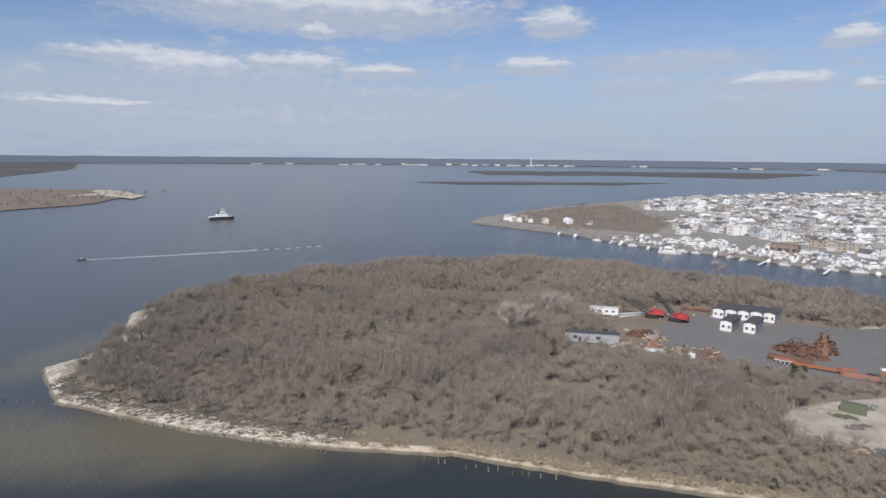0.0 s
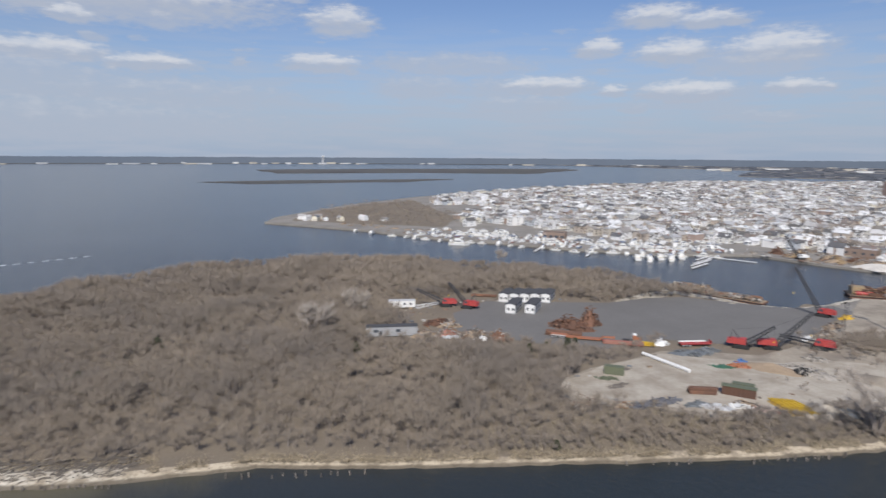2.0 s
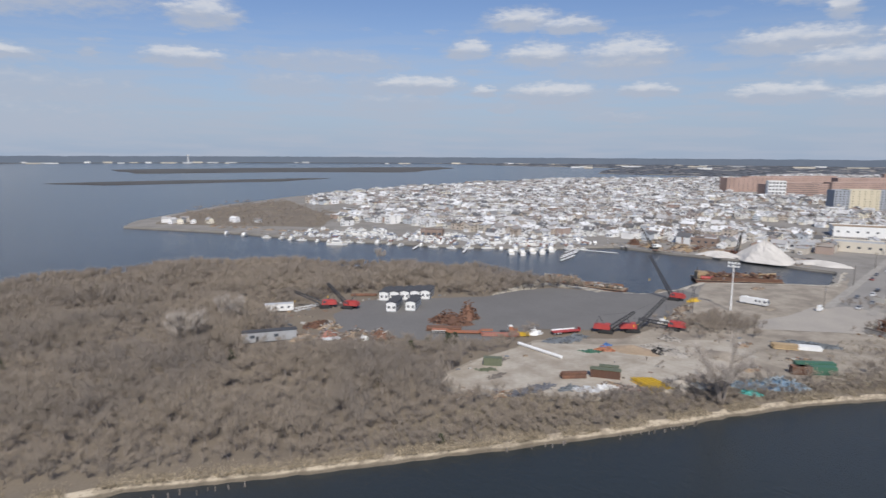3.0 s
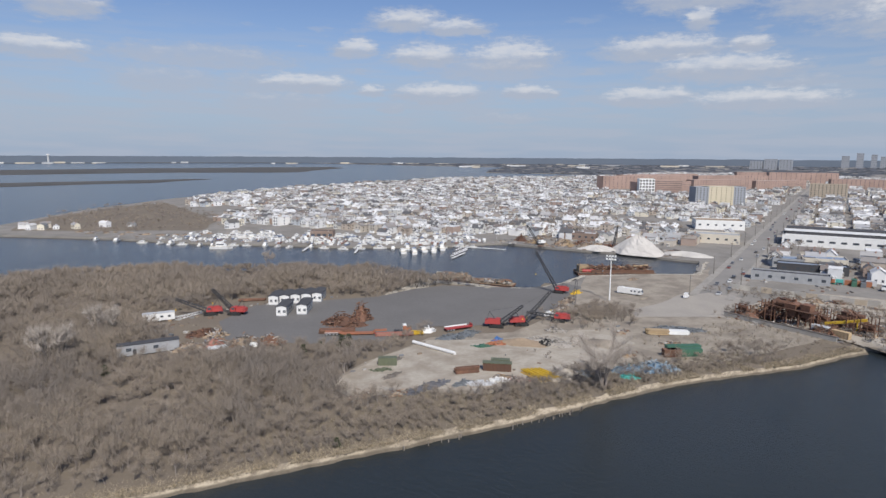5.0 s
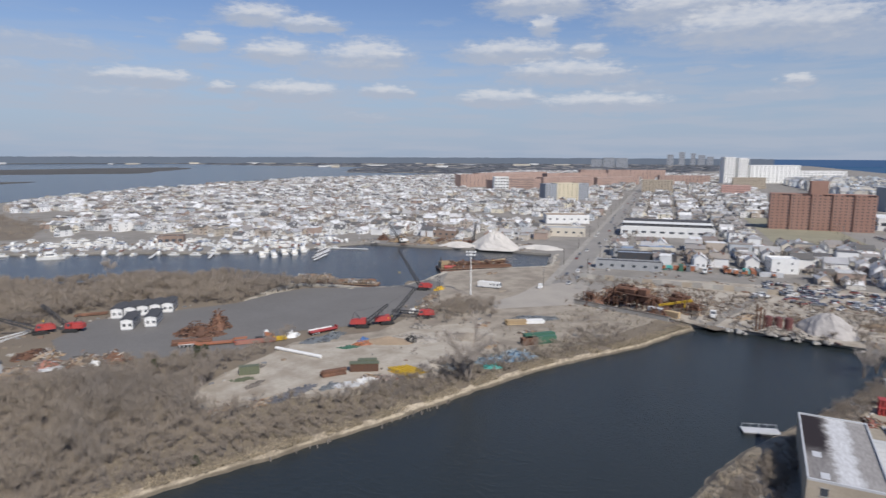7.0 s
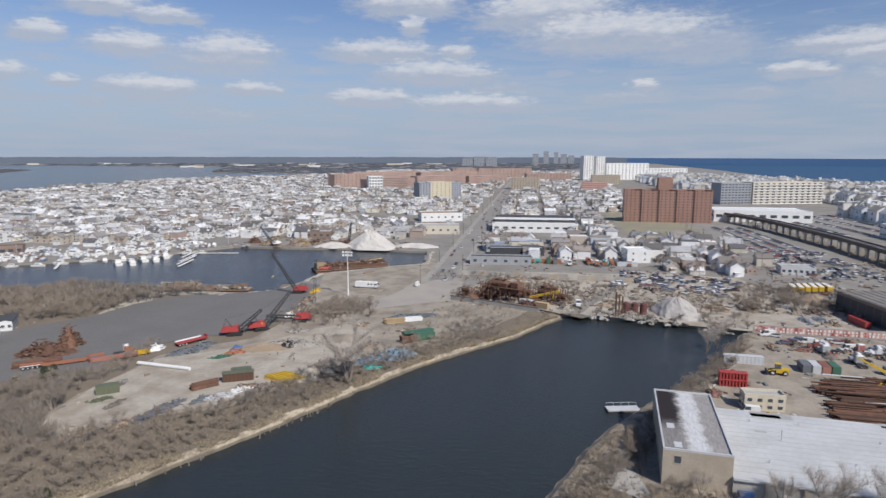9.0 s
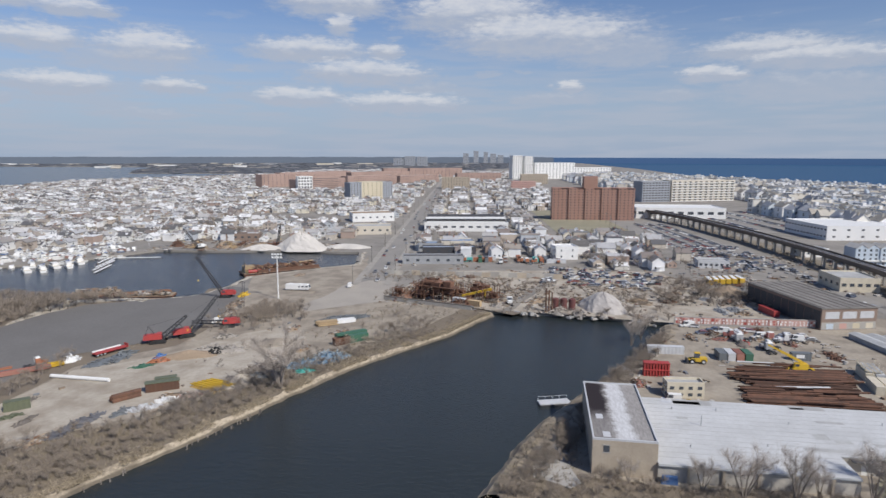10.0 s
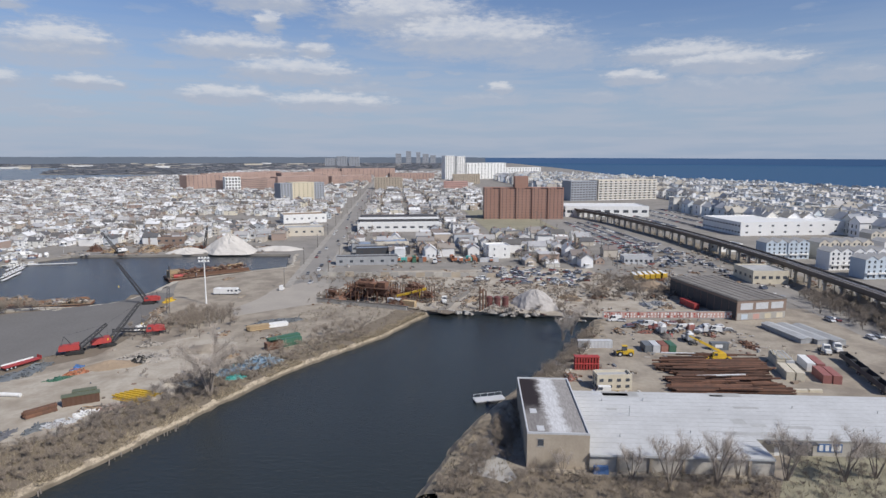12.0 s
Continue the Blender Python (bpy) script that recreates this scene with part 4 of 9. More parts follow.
# ============================================================ kinds of things
def container(x, y, deg, length, mat, label, group="shipping containers", z=Z):
    root = thing("shipping_container", at(x, y, deg, z), label, "container", group)
    L, W, H = length / 2, 1.22, 2.6
    body = Shape()
    n = int(length / 0.6)
    for side in (-1, 1):
        pts = []
        for i in range(n + 1):
            off = W - (0.07 if i % 2 else 0.0)
            pts.append((-L + i * length / n, side * off))
        v = [(px, py, 0.15) for px, py in pts] + [(px, py, H - 0.1) for px, py in pts]
        body.add(v, [(i, i + 1, n + 2 + i, n + 1 + i) for i in range(n)])
    body.box(-L, -W, 0.0, L, W, 0.15).box(-L, -W, 0.15, -L + 0.08, W, H - 0.1)
    part("body", body, mat, root)
    part("roof", Shape().box(-L, -W, H - 0.1, L, W, H), mat, root)
    for sy in (-1, 1):
        part("door", Shape().box(L - 0.06, min(0.02 * sy, sy * (W - 0.1)), 0.15, L + 0.02, max(0.02 * sy, sy * (W - 0.1)), H - 0.1), mat, root)
    return root


def lattice(sh, p, q, w0, w1, n, r=0.06):
    """A four-chord lattice boom from p to q."""
    p, q = Vector(p), Vector(q)
    d = (q - p).normalized()
    a = d.cross(Vector((0, 1, 0))).normalized() if abs(d.y) < 0.9 else Vector((1, 0, 0))
    b = d.cross(a).normalized()
    corner = lambda k, i: p.lerp(q, i / n) + (a * (1 if k in (0, 1) else -1) + b * (1 if k in (0, 3) else -1)) * (w0 + (w1 - w0) * i / n) / 2
    for k in range(4):
        sh.rod(corner(k, 0), corner(k, n), r * 1.5, r, n=4)
        for i in range(n):
            sh.rod(corner(k, i), corner((k + 1) % 4, i + 1), r * 0.7, n=3)


def crawler_crane(x, y, deg, boom, reach, paint_mat, label, boom_mat=None, z=Z):
    """boom: how far it stands out and up; its foot points along local x."""
    root = thing("crawler_crane", at(x, y, deg, z), label, "crane", "crawler cranes")
    for sy in (-1, 1):
        part("track", Shape().profile([(-2.9, 0.35), (-2.5, 0.0), (2.5, 0.0), (2.9, 0.35), (2.9, 0.75), (2.5, 1.05), (-2.5, 1.05), (-2.9, 0.75)], sy * 1.75 - 0.4, sy * 1.75 + 0.4), M_BLACK, root)
    part("undercarriage", Shape().mid(0, 0, 0.5, 3.0, 2.8, 0.7).rod((0, 0, 1.1), (0, 0, 1.45), 1.0, n=12), M_DARK, root)
    part("house", Shape().profile([(-4.2, 1.45), (1.4, 1.45), (1.4, 2.9), (0.9, 3.5), (-3.4, 3.5), (-4.2, 3.0)], -1.5, 0.55), paint_mat, root)
    part("counterweight", Shape().profile([(-4.9, 1.5), (-4.2, 1.45), (-4.2, 3.1), (-4.7, 3.0)], -1.5, 1.5), paint_mat, root)
    part("engine_hood", Shape().box(-4.1, 0.55, 1.45, -0.6, 1.5, 2.9, taper=0.1), paint_mat, root)
    cab = part("cab", Shape().profile([(-0.3, 1.5), (1.7, 1.5), (1.7, 2.5), (1.3, 3.5), (-0.3, 3.5)], 0.62, 1.55), paint_mat, root)
    part("window", Shape().profile([(1.72, 2.0), (1.74, 2.5), (1.36, 3.4), (1.32, 3.35), (1.7, 2.45)], 0.68, 1.48), M_GLASS, cab)
    part("window", Shape().box(-0.1, 1.55, 2.4, 1.2, 1.58, 3.3), M_GLASS, cab)
    tip = Vector((1.2 + reach, -0.4, 1.8 + boom))
    bm_ = Shape()
    lattice(bm_, (1.2, -0.4, 1.8), tip, 1.5, 0.8, max(6, int(tip.length / 1.6)), 0.14)
    part("boom", bm_, boom_mat or M_DARK, root)
    mast = Vector((-3.0, -0.4, 6.5))
    gantry = Shape().rod((-1.0, -1.0, 3.4), mast, 0.09).rod((-1.0, 0.2, 3.4), mast, 0.09).rod((-4.0, -0.4, 3.2), mast, 0.08)
    part("gantry", gantry, M_DARK, root)
    part("pendant_line", Shape().rod(mast, tip, 0.035, n=4), M_DARK, root)
    part("hoist_line", Shape().rod(tip, (tip.x, tip.y, max(0.9, tip.z * 0.45)), 0.03, n=4), M_DARK, root)
    part("hook_block", Shape().mid(tip.x, tip.y, max(0.2, tip.z * 0.45 - 0.8), 0.4, 0.3, 0.8, taper=0.08), M_YELLOW, root)
    return root


def wheel_mesh(r=0.5, w=0.3):
    key = ("wheel", r, w)
    if key not in MATS:
        sh = Shape().rod((0, -w / 2, 0), (0, w / 2, 0), r, n=12)
        sh.k = [0] * len(sh.k)
        sh.rod((0, -w / 2 - 0.01, 0), (0, w / 2 + 0.01, 0), r * 0.55, n=8, slot=1)
        MATS[key] = sh.mesh("wheel", M_BLACK, M_LIGHTGREY)
    return MATS[key]


def add_wheels(root, xs, track, r=0.5, w=0.3):
    for x in xs:
        for s in (-1, 1):
            part("wheel", wheel_mesh(r, w), None, root, at=pose(x, s * track / 2, r))


def flat_trailer(x, y, deg, length, mat, label, load=None, z=Z):
    root = thing("flat_trailer", at(x, y, deg, z), label, "trailer", "trailers")
    L = length / 2
    part("deck", Shape().box(-L, -1.25, 0.95, L, 1.25, 1.15), mat, root)
    for s in (-1, 1):
        part("side_beam", Shape().box(-L, s * 0.8 - 0.1, 0.6, L, s * 0.8 + 0.1, 0.95), mat, root)
    part("headboard", Shape().box(L - 0.12, -1.25, 1.15, L, 1.25, 2.1), mat, root)
    add_wheels(root, (-L + 0.8, -L + 2.0, -L + 3.2), 2.1)
    part("landing_leg", Shape().mid(L - 2.5, 0.7, 0, 0.2, 0.2, 0.7).mid(L - 2.5, -0.7, 0, 0.2, 0.2, 0.7), M_DARK, root)
    return root


def lowboy(x, y, deg, mat, label):
    root = thing("lowboy_trailer", at(x, y, deg), label, "trailer", "trailers")
    part("rear_deck", Shape().box(-13, -1.4, 1.0, -7.6, 1.4, 1.35), mat, root)
    part("well_deck", Shape().profile([(-7.6, 1.35), (-7.6, 1.0), (-6.6, 0.45), (5.2, 0.45), (6.2, 1.4), (6.2, 1.75), (4.9, 0.8), (-6.3, 0.8)], -1.4, 1.4), mat, root)
    part("gooseneck", Shape().profile([(6.2, 1.4), (10.5, 1.45), (10.5, 1.9), (6.2, 1.75)], -0.9, 0.9), mat, root)
    part("side_rail", Shape().box(-13, -1.5, 1.1, -7.6, -1.4, 1.3).box(-13, 1.4, 1.1, -7.6, 1.5, 1.3), M_WHITE, root)
    add_wheels(root, (-12.3, -11.0, -9.7, -8.4), 2.3)
    return root


def truck_tractor(x, y, deg, mat, label, cab_mat=None):
    root = thing("truck_tractor", at(x, y, deg), label, "truck", "trucks")
    part("chassis", Shape().box(-3.6, -0.45, 0.6, 3.2, 0.45, 0.95), M_DARK, root)
    part("cab", Shape().profile([(0.0, 0.9), (1.5, 0.9), (1.6, 1.9), (1.2, 3.0), (0.0, 3.05)], -1.2, 1.2), cab_mat or mat, root)
    part("hood", Shape().box(1.5, -1.0, 0.8, 3.4, 1.0, 1.85, taper=0.08), mat, root)
    part("windscreen", Shape().profile([(1.6, 1.95), (1.64, 1.97), (1.28, 2.9), (1.24, 2.88)], -1.05, 1.05), M_GLASS, root)
    part("roof_visor", Shape().box(0.0, -1.1, 3.05, 1.3, 1.1, 3.35, taper=0.15), M_WHITE, root)
    part("fifth_wheel", Shape().rod((-2.2, 0, 0.95), (-2.2, 0, 1.1), 0.6, n=10), M_DARK, root)
    part("exhaust", Shape().rod((-0.3, 1.0, 0.9), (-0.3, 1.0, 3.5), 0.09), M_LIGHTGREY, root)
    add_wheels(root, (2.5, -1.7, -3.0), 2.1)
    return root


CAR_PROTO = {}


def car(x, y, deg, z=Z, kind="car"):
    """Cars and vans share their meshes; the paint varies by object."""
    if kind not in CAR_PROTO:
        root = thing("parked_van" if kind == "van" else "parked_car", at(x, y, deg, z), "white delivery van with dark windows on the road" if kind == "van" else "parked car with dull paint and dark windows", kind, "parked cars")
        h = 0.9 if kind == "van" else 0.0
        ln = 2.7 if kind == "van" else 2.25
        body = Shape().profile([(-ln, 0.35), (ln, 0.35), (ln, 0.8), (ln - 0.9, 0.95), (-ln, 1.0)], -0.88, 0.88)
        part("body", body, M_WHITE if kind == "van" else M_CAR, root)
        part("roof", Shape().profile([(-ln + 0.1, 1.0), (ln - 1.0, 0.95), (ln - 1.7, 1.5 + h), (-ln + (0.1 if h else 0.6), 1.5 + h)], -0.8, 0.8), M_WHITE if kind == "van" else M_CAR, root)
        part("windscreen", Shape().profile([(ln - 0.98, 1.0), (ln - 0.94, 1.0), (ln - 1.6, 1.46 + h), (ln - 1.66, 1.46 + h)], -0.7, 0.7), M_GLASS, root)
        for s in (-1, 1):
            part("side_window", Shape().profile([(-0.2 if h else -1.5, 1.08 + h * 0.4), (ln - 1.3, 1.05 + h * 0.4), (ln - 1.75, 1.42 + h), (-0.2 if h else -1.35, 1.42 + h)], s * 0.81 - 0.01, s * 0.81 + 0.01), M_GLASS, root)
        add_wheels(root, (-1.4, 1.4), 1.6, 0.33, 0.22)
        CAR_PROTO[kind] = root
        return root
    ob = copy_thing(CAR_PROTO[kind], at(x, y, deg, z))
    return ob


def coach(x, y, deg, mat, label, name="school_bus", length=11.0, group="yellow school buses"):
    root = thing(name, at(x, y, deg), label, "bus" if "bus" in name else "camper", group)
    L = length / 2
    part("body", Shape().profile([(-L, 0.5), (L - 1.4, 0.5), (L - 1.2, 1.5), (L - 1.45, 3.05), (-L + 0.2, 3.1), (-L, 2.7)], -1.2, 1.2), mat, root)
    part("hood", Shape().box(L - 1.4, -0.95, 0.5, L, 0.95, 1.5, taper=0.1), mat, root)
    for s in (-1, 1):
        for k in range(7):
            part("window", Shape().box(-L + 0.5 + k * 1.15, s * 1.21 - 0.015, 1.8, -L + 1.4 + k * 1.15, s * 1.21 + 0.015, 2.5), M_GLASS, root)
        part("stripe", Shape().box(-L + 0.1, s * 1.22 - 0.012, 1.35, L - 1.5, s * 1.22 + 0.012, 1.45), M_BLACK, root)
    part("roof", Shape().box(-L + 0.3, -1.05, 3.05, L - 1.5, 1.05, 3.22, taper=0.12), M_WHITE, root)
    add_wheels(root, (-L + 2.2, L - 1.0), 2.1, 0.48)
    return root


def piece_mesh(mat, k):
    """Bent plates, bars and blocks of unit size, shared by all heaps of one material."""
    key = ("piece", mat.name, k % 4)
    if key not in MATS:
        sh = Shape()
        if k % 4 == 0:
            sh.box(-0.5, -0.5, -0.5, 0.5, 0.5, 0.5, taper=0.06)
        elif k % 4 == 1:
            sh.profile([(-0.5, -0.5), (0.5, -0.2), (0.5, 0.1), (0.0, 0.5), (-0.5, -0.1)], -0.5, 0.5)
        elif k % 4 == 2:
            sh.rod((-0.5, 0, 0), (0.5, 0, 0), 0.5, n=7)
        else:
            sh.box(-0.5, -0.5, -0.5, 0.5, -0.3, 0.5).box(-0.5, -0.3, -0.1, 0.5, 0.3, 0.1).box(-0.5, 0.3, -0.5, 0.5, 0.5, 0.5)
        MATS[key] = sh.mesh("scrap_piece", mat)
    return MATS[key]


M_SCRAPBITS = material("small_mixed_scrap", (0.3, 0.25, 0.2), 0.85, island=1.0, palette=[(0.20, 0.10, 0.06), (0.42, 0.39, 0.35), (0.08, 0.075, 0.07), (0.26, 0.15, 0.09), (0.50, 0.48, 0.45), (0.15, 0.13, 0.11), (0.19, 0.20, 0.22), (0.30, 0.22, 0.14), (0.11, 0.09, 0.08)])
M_RUSTBITS = material("small_rusted_scrap", (0.2, 0.1, 0.06), 0.9, island=1.0, palette=[(0.19, 0.095, 0.06), (0.10, 0.06, 0.045), (0.25, 0.13, 0.08), (0.07, 0.055, 0.05), (0.16, 0.10, 0.075), (0.30, 0.20, 0.14), (0.13, 0.07, 0.05)])
BITS = {M_SCRAP.name: M_SCRAPBITS, M_RUST.name: M_RUSTBITS, M_REDSCRAP.name: M_SCRAPBITS}


def heap(x, y, deg, sx, sy, h, n, mat, label, name="scrap_heap", seed=1, piece=(0.4, 2.6), base=None, z=Z, flat=0.3):
    """A heap of loose bars, plates and blocks over a low mound."""
    rnd = random.Random(seed)
    root = thing(name, at(x, y, deg, z), label, "heap", "heaps in the yards")
    part("base_mound", Shape().mound(0, 0, 0, sx * 0.46, sy * 0.46, h * 0.55, 0.2, seed=seed, power=1.4), base or (M_BROWNPILE if mat is M_SCRAP else mat), root)
    bits = Shape()
    for k in range(int(n * 0.8)):
        a, r = rnd.uniform(0, 6.28), math.sqrt(rnd.random()) * 1.08
        px, py = math.cos(a) * r * sx / 2, math.sin(a) * r * sy / 2
        top = max(0.05, h * 0.75 * (1 - r ** 1.6) * rnd.uniform(0.55, 1.05))
        m = pose(px, py, top, rnd.gauss(0, 60 * flat), rnd.gauss(0, 70 * flat), rnd.uniform(0, 360)) @ Matrix.Diagonal((rnd.uniform(0.3, 2.0), rnd.uniform(0.08, 0.5), rnd.uniform(0.06, 0.4), 1))
        bits.add([m @ Vector((i, j, q)) for q in (-0.5, 0.5) for i, j in ((-0.5, -0.5), (0.5, -0.5), (0.5, 0.5), (-0.5, 0.5))], [(3, 2, 1, 0), (4, 5, 6, 7), (0, 1, 5, 4), (1, 2, 6, 5), (2, 3, 7, 6), (3, 0, 4, 7)])
    tagged(part("loose_scrap", bits, BITS.get(mat.name, mat), root), kind="stuff")
    for k in range(int(n * 0.08)):
        a, r = rnd.uniform(0, 6.28), math.sqrt(rnd.random())
        px, py = math.cos(a) * r * sx / 2, math.sin(a) * r * sy / 2
        top = h * (1 - r ** 1.5) * rnd.uniform(0.3, 1.0)
        size = (rnd.uniform(*piece), rnd.uniform(0.12, 0.6), rnd.uniform(0.1, 0.45))
        m = pose(px, py, max(0.1, top), rnd.gauss(0, 54 * flat), rnd.gauss(0, 60 * flat), rnd.uniform(0, 360))
        part("scrap_piece", piece_mesh(mat, k), None, root, at=m @ Matrix.Diagonal((*size, 1)))
    return root


def bars_stack(x, y, deg, length, width, height, mat, label, name="beam_stack", step=0.45, seed=1, jag=1.0, category="stack", z=Z, rod=0.0):
    """Long members stacked side by side, every one a part of its own."""
    rnd = random.Random(seed)
    root = thing(name, at(x, y, deg, z), label, category, "stacks in the yards")
    layers = max(1, int(height / step))
    for s in (-0.35, 0.35):
        part("bearer", Shape().box(length * s - 0.15, -width / 2, 0, length * s + 0.15, width / 2, 0.16), M_DRIFT, root)
    for j in range(layers):
        n = max(1, int((width - j * step * 0.7) / step))
        for i in range(n):
            yy = -width / 2 + (i + 0.5) * step + j * step * 0.35
            a, b = -length / 2 + rnd.uniform(0, jag), length / 2 - rnd.uniform(0, jag)
            z0 = 0.16 + j * step * 0.95
            sh = Shape().rod((a, yy, z0 + step * 0.46), (b, yy, z0 + step * 0.46), step * 0.46, n=8) if rod else Shape().box(a, yy - step * 0.42, z0, b, yy + step * 0.42, z0 + step * 0.88)
            part("pipe" if rod else "beam", sh, mat, root)
    return root


def hull(sh, L, W, z0, z1, bow=0.45, slot=0):
    h = L / 2
    low = [(-h, -W * 0.40), (h * (1 - bow), -W * 0.42), (h * 0.92, 0), (h * (1 - bow), W * 0.42), (-h, W * 0.40)]
    top = [(-h, -W / 2), (h * (1 - bow * 0.8), -W / 2), (h, 0), (h * (1 - bow * 0.8), W / 2), (-h, W / 2)]
    return sh.add([(x, y, z0) for x, y in low] + [(x, y, z1) for x, y in top], [(4, 3, 2, 1, 0), (5, 6, 7, 8, 9)] + [(i, (i + 1) % 5, 5 + (i + 1) % 5, 5 + i) for i in range(5)], slot)


BOAT_PROTO = {}


def cabin_boat(x, y, deg, size=1.0, tall=False, z=0.0):
    key = tall
    if key not in BOAT_PROTO:
        root = thing("cabin_cruiser", pose(x, y, z, 0, 0, deg), "white flybridge cruiser moored in the marina" if tall else "white cabin motorboat moored in the marina", "boat", "boats in the marina")
        part("hull", hull(Shape(), 11, 3.6, -0.4, 1.2), M_WHITE, root)
        part("deck", hull(Shape(), 10.4, 3.2, 1.15, 1.27), M_CREAM, root)
        cab = part("cabin", Shape().profile([(-2.6, 1.25), (2.6, 1.25), (1.4, 2.7), (-2.6, 2.8)], -1.35, 1.35), M_WHITE, root)
        part("window", Shape().box(-2.2, -1.38, 1.9, 1.4, -1.35, 2.45), M_GLASS, cab)
        part("window", Shape().box(-2.2, 1.35, 1.9, 1.4, 1.38, 2.45), M_GLASS, cab)
        if tall:
            part("flybridge", Shape().profile([(-2.4, 2.8), (0.9, 2.8), (0.4, 3.7), (-2.4, 3.5)], -1.1, 1.1), M_WHITE, root)
            part("bimini", Shape().box(-2.2, -1.1, 4.7, 0.2, 1.1, 4.8).rod((-2.0, -1, 3.4), (-2.0, -1, 4.7), 0.03, n=4).rod((-2.0, 1, 3.4), (-2.0, 1, 4.7), 0.03, n=4), M_BLUE, root)
            part("mast", Shape().rod((-1.2, 0, 3.5), (-1.2, 0, 8.5), 0.06, 0.03), M_LIGHTGREY, root)
        part("rail", Shape().rod((2.6, -1.3, 1.9), (5.0, 0, 2.1), 0.03, n=4).rod((2.6, 1.3, 1.9), (5.0, 0, 2.1), 0.03, n=4), M_LIGHTGREY, root)
        root.matrix_basis = pose(x, y, z, 0, 0, deg) @ Matrix.Scale(size, 4)
        BOAT_PROTO[key] = root
        return root
    ob = copy_thing(BOAT_PROTO[key], pose(x, y, z, 0, 0, deg))
    ob.matrix_basis = pose(x, y, z, 0, 0, deg) @ Matrix.Scale(size, 4)
    return ob


def barge(x, y, deg, L, W, label, cargo=40, seed=1, house=False):
    rnd = random.Random(seed)
    root = thing("work_barge", pose(x, y, 0, 0, 0, deg), label, "barge", "work barges")
    part("hull", Shape().profile([(-L / 2 + 1.5, -0.6), (L / 2 - 1.5, -0.6), (L / 2, 0.7), (L / 2, 1.5), (-L / 2, 1.5), (-L / 2, 0.7)], -W / 2, W / 2), M_RUST, root)
    part("deck", Shape().box(-L / 2 + 0.2, -W / 2 + 0.2, 1.5, L / 2 - 0.2, W / 2 - 0.2, 1.62), M_BROWNPILE, root)
    part("fender", Shape().box(-L / 2, -W / 2 - 0.15, 0.9, L / 2, -W / 2, 1.3).box(-L / 2, W / 2, 0.9, L / 2, W / 2 + 0.15, 1.3), M_BLACK, root)
    for k in range(4):
        part("bollard", Shape().rod((-L / 2 + 2 + k * (L - 4) / 3, -W / 2 + 0.6, 1.6), (-L / 2 + 2 + k * (L - 4) / 3, -W / 2 + 0.6, 2.2), 0.2, n=8), M_DARK, root)
    for k in range(cargo):
        size = (rnd.uniform(0.8, 5), rnd.uniform(0.3, 1.6), rnd.uniform(0.2, 1.5))
        m = pose(rnd.uniform(-L / 2 + 3, L / 2 - 3), rnd.uniform(-W / 2 + 1, W / 2 - 1), 1.6 + size[2] / 2 + rnd.uniform(0, 0.8), rnd.gauss(0, 6), rnd.gauss(0, 8), rnd.choice((0, 0, 90, 10, -14)))
        part("cargo_piece", piece_mesh(M_SCRAP, k), None, root, at=m @ Matrix.Diagonal((*size, 1)))
    bits = Shape()
    for k in range(cargo * 6):
        m = pose(rnd.uniform(-L / 2 + 2, L / 2 - 2), rnd.uniform(-W / 2 + 0.8, W / 2 - 0.8), 1.7 + rnd.uniform(0, 3.2 if house else 1.6), rnd.gauss(0, 12), rnd.gauss(0, 14), rnd.uniform(0, 360)) @ Matrix.Diagonal((rnd.uniform(0.5, 3.2), rnd.uniform(0.15, 0.8), rnd.uniform(0.1, 0.8), 1))
        bits.add([m @ Vector((i, j, q)) for q in (-0.5, 0.5) for i, j in ((-0.5, -0.5), (0.5, -0.5), (0.5, 0.5), (-0.5, 0.5))], [(3, 2, 1, 0), (4, 5, 6, 7), (0, 1, 5, 4), (1, 2, 6, 5), (2, 3, 7, 6), (3, 0, 4, 7)])
    tagged(part("loose_cargo", bits, M_RUSTBITS if house else M_SCRAPBITS, root), kind="stuff")
    if house:
        part("deck_house", Shape().box(-L / 2 + 1, -3.5, 1.6, -L / 2 + 7, 2, 5.4), M_TIMBER, root)
        part("cargo_wall", Shape().box(-L / 2 + 8, -W / 2 + 0.3, 1.6, L / 2 - 1, -W / 2 + 0.6, 3.4).box(-L / 2 + 8, W / 2 - 0.6, 1.6, L / 2 - 1, W / 2 - 0.3, 3.6), M_RUST, root)
        part("deck_beam", Shape().beam((-L / 2 + 8, 1, 2.5), (L / 2 - 2, 2, 5.0), 0.5), M_TIMBER, root)
        part("spud", Shape().rod((-L / 2 + 0.7, -W / 2 + 0.7, -1), (-L / 2 + 0.7, -W / 2 + 0.7, 9), 0.3, n=8), M_DARK, root)
        part("red_tank", Shape().rod((-L / 2 + 3, -W / 2 + 1.6, 2.6), (-L / 2 + 10, -W / 2 + 1.6, 2.6), 1.0, n=12), M_RED, root, "red painted tank")
    return root


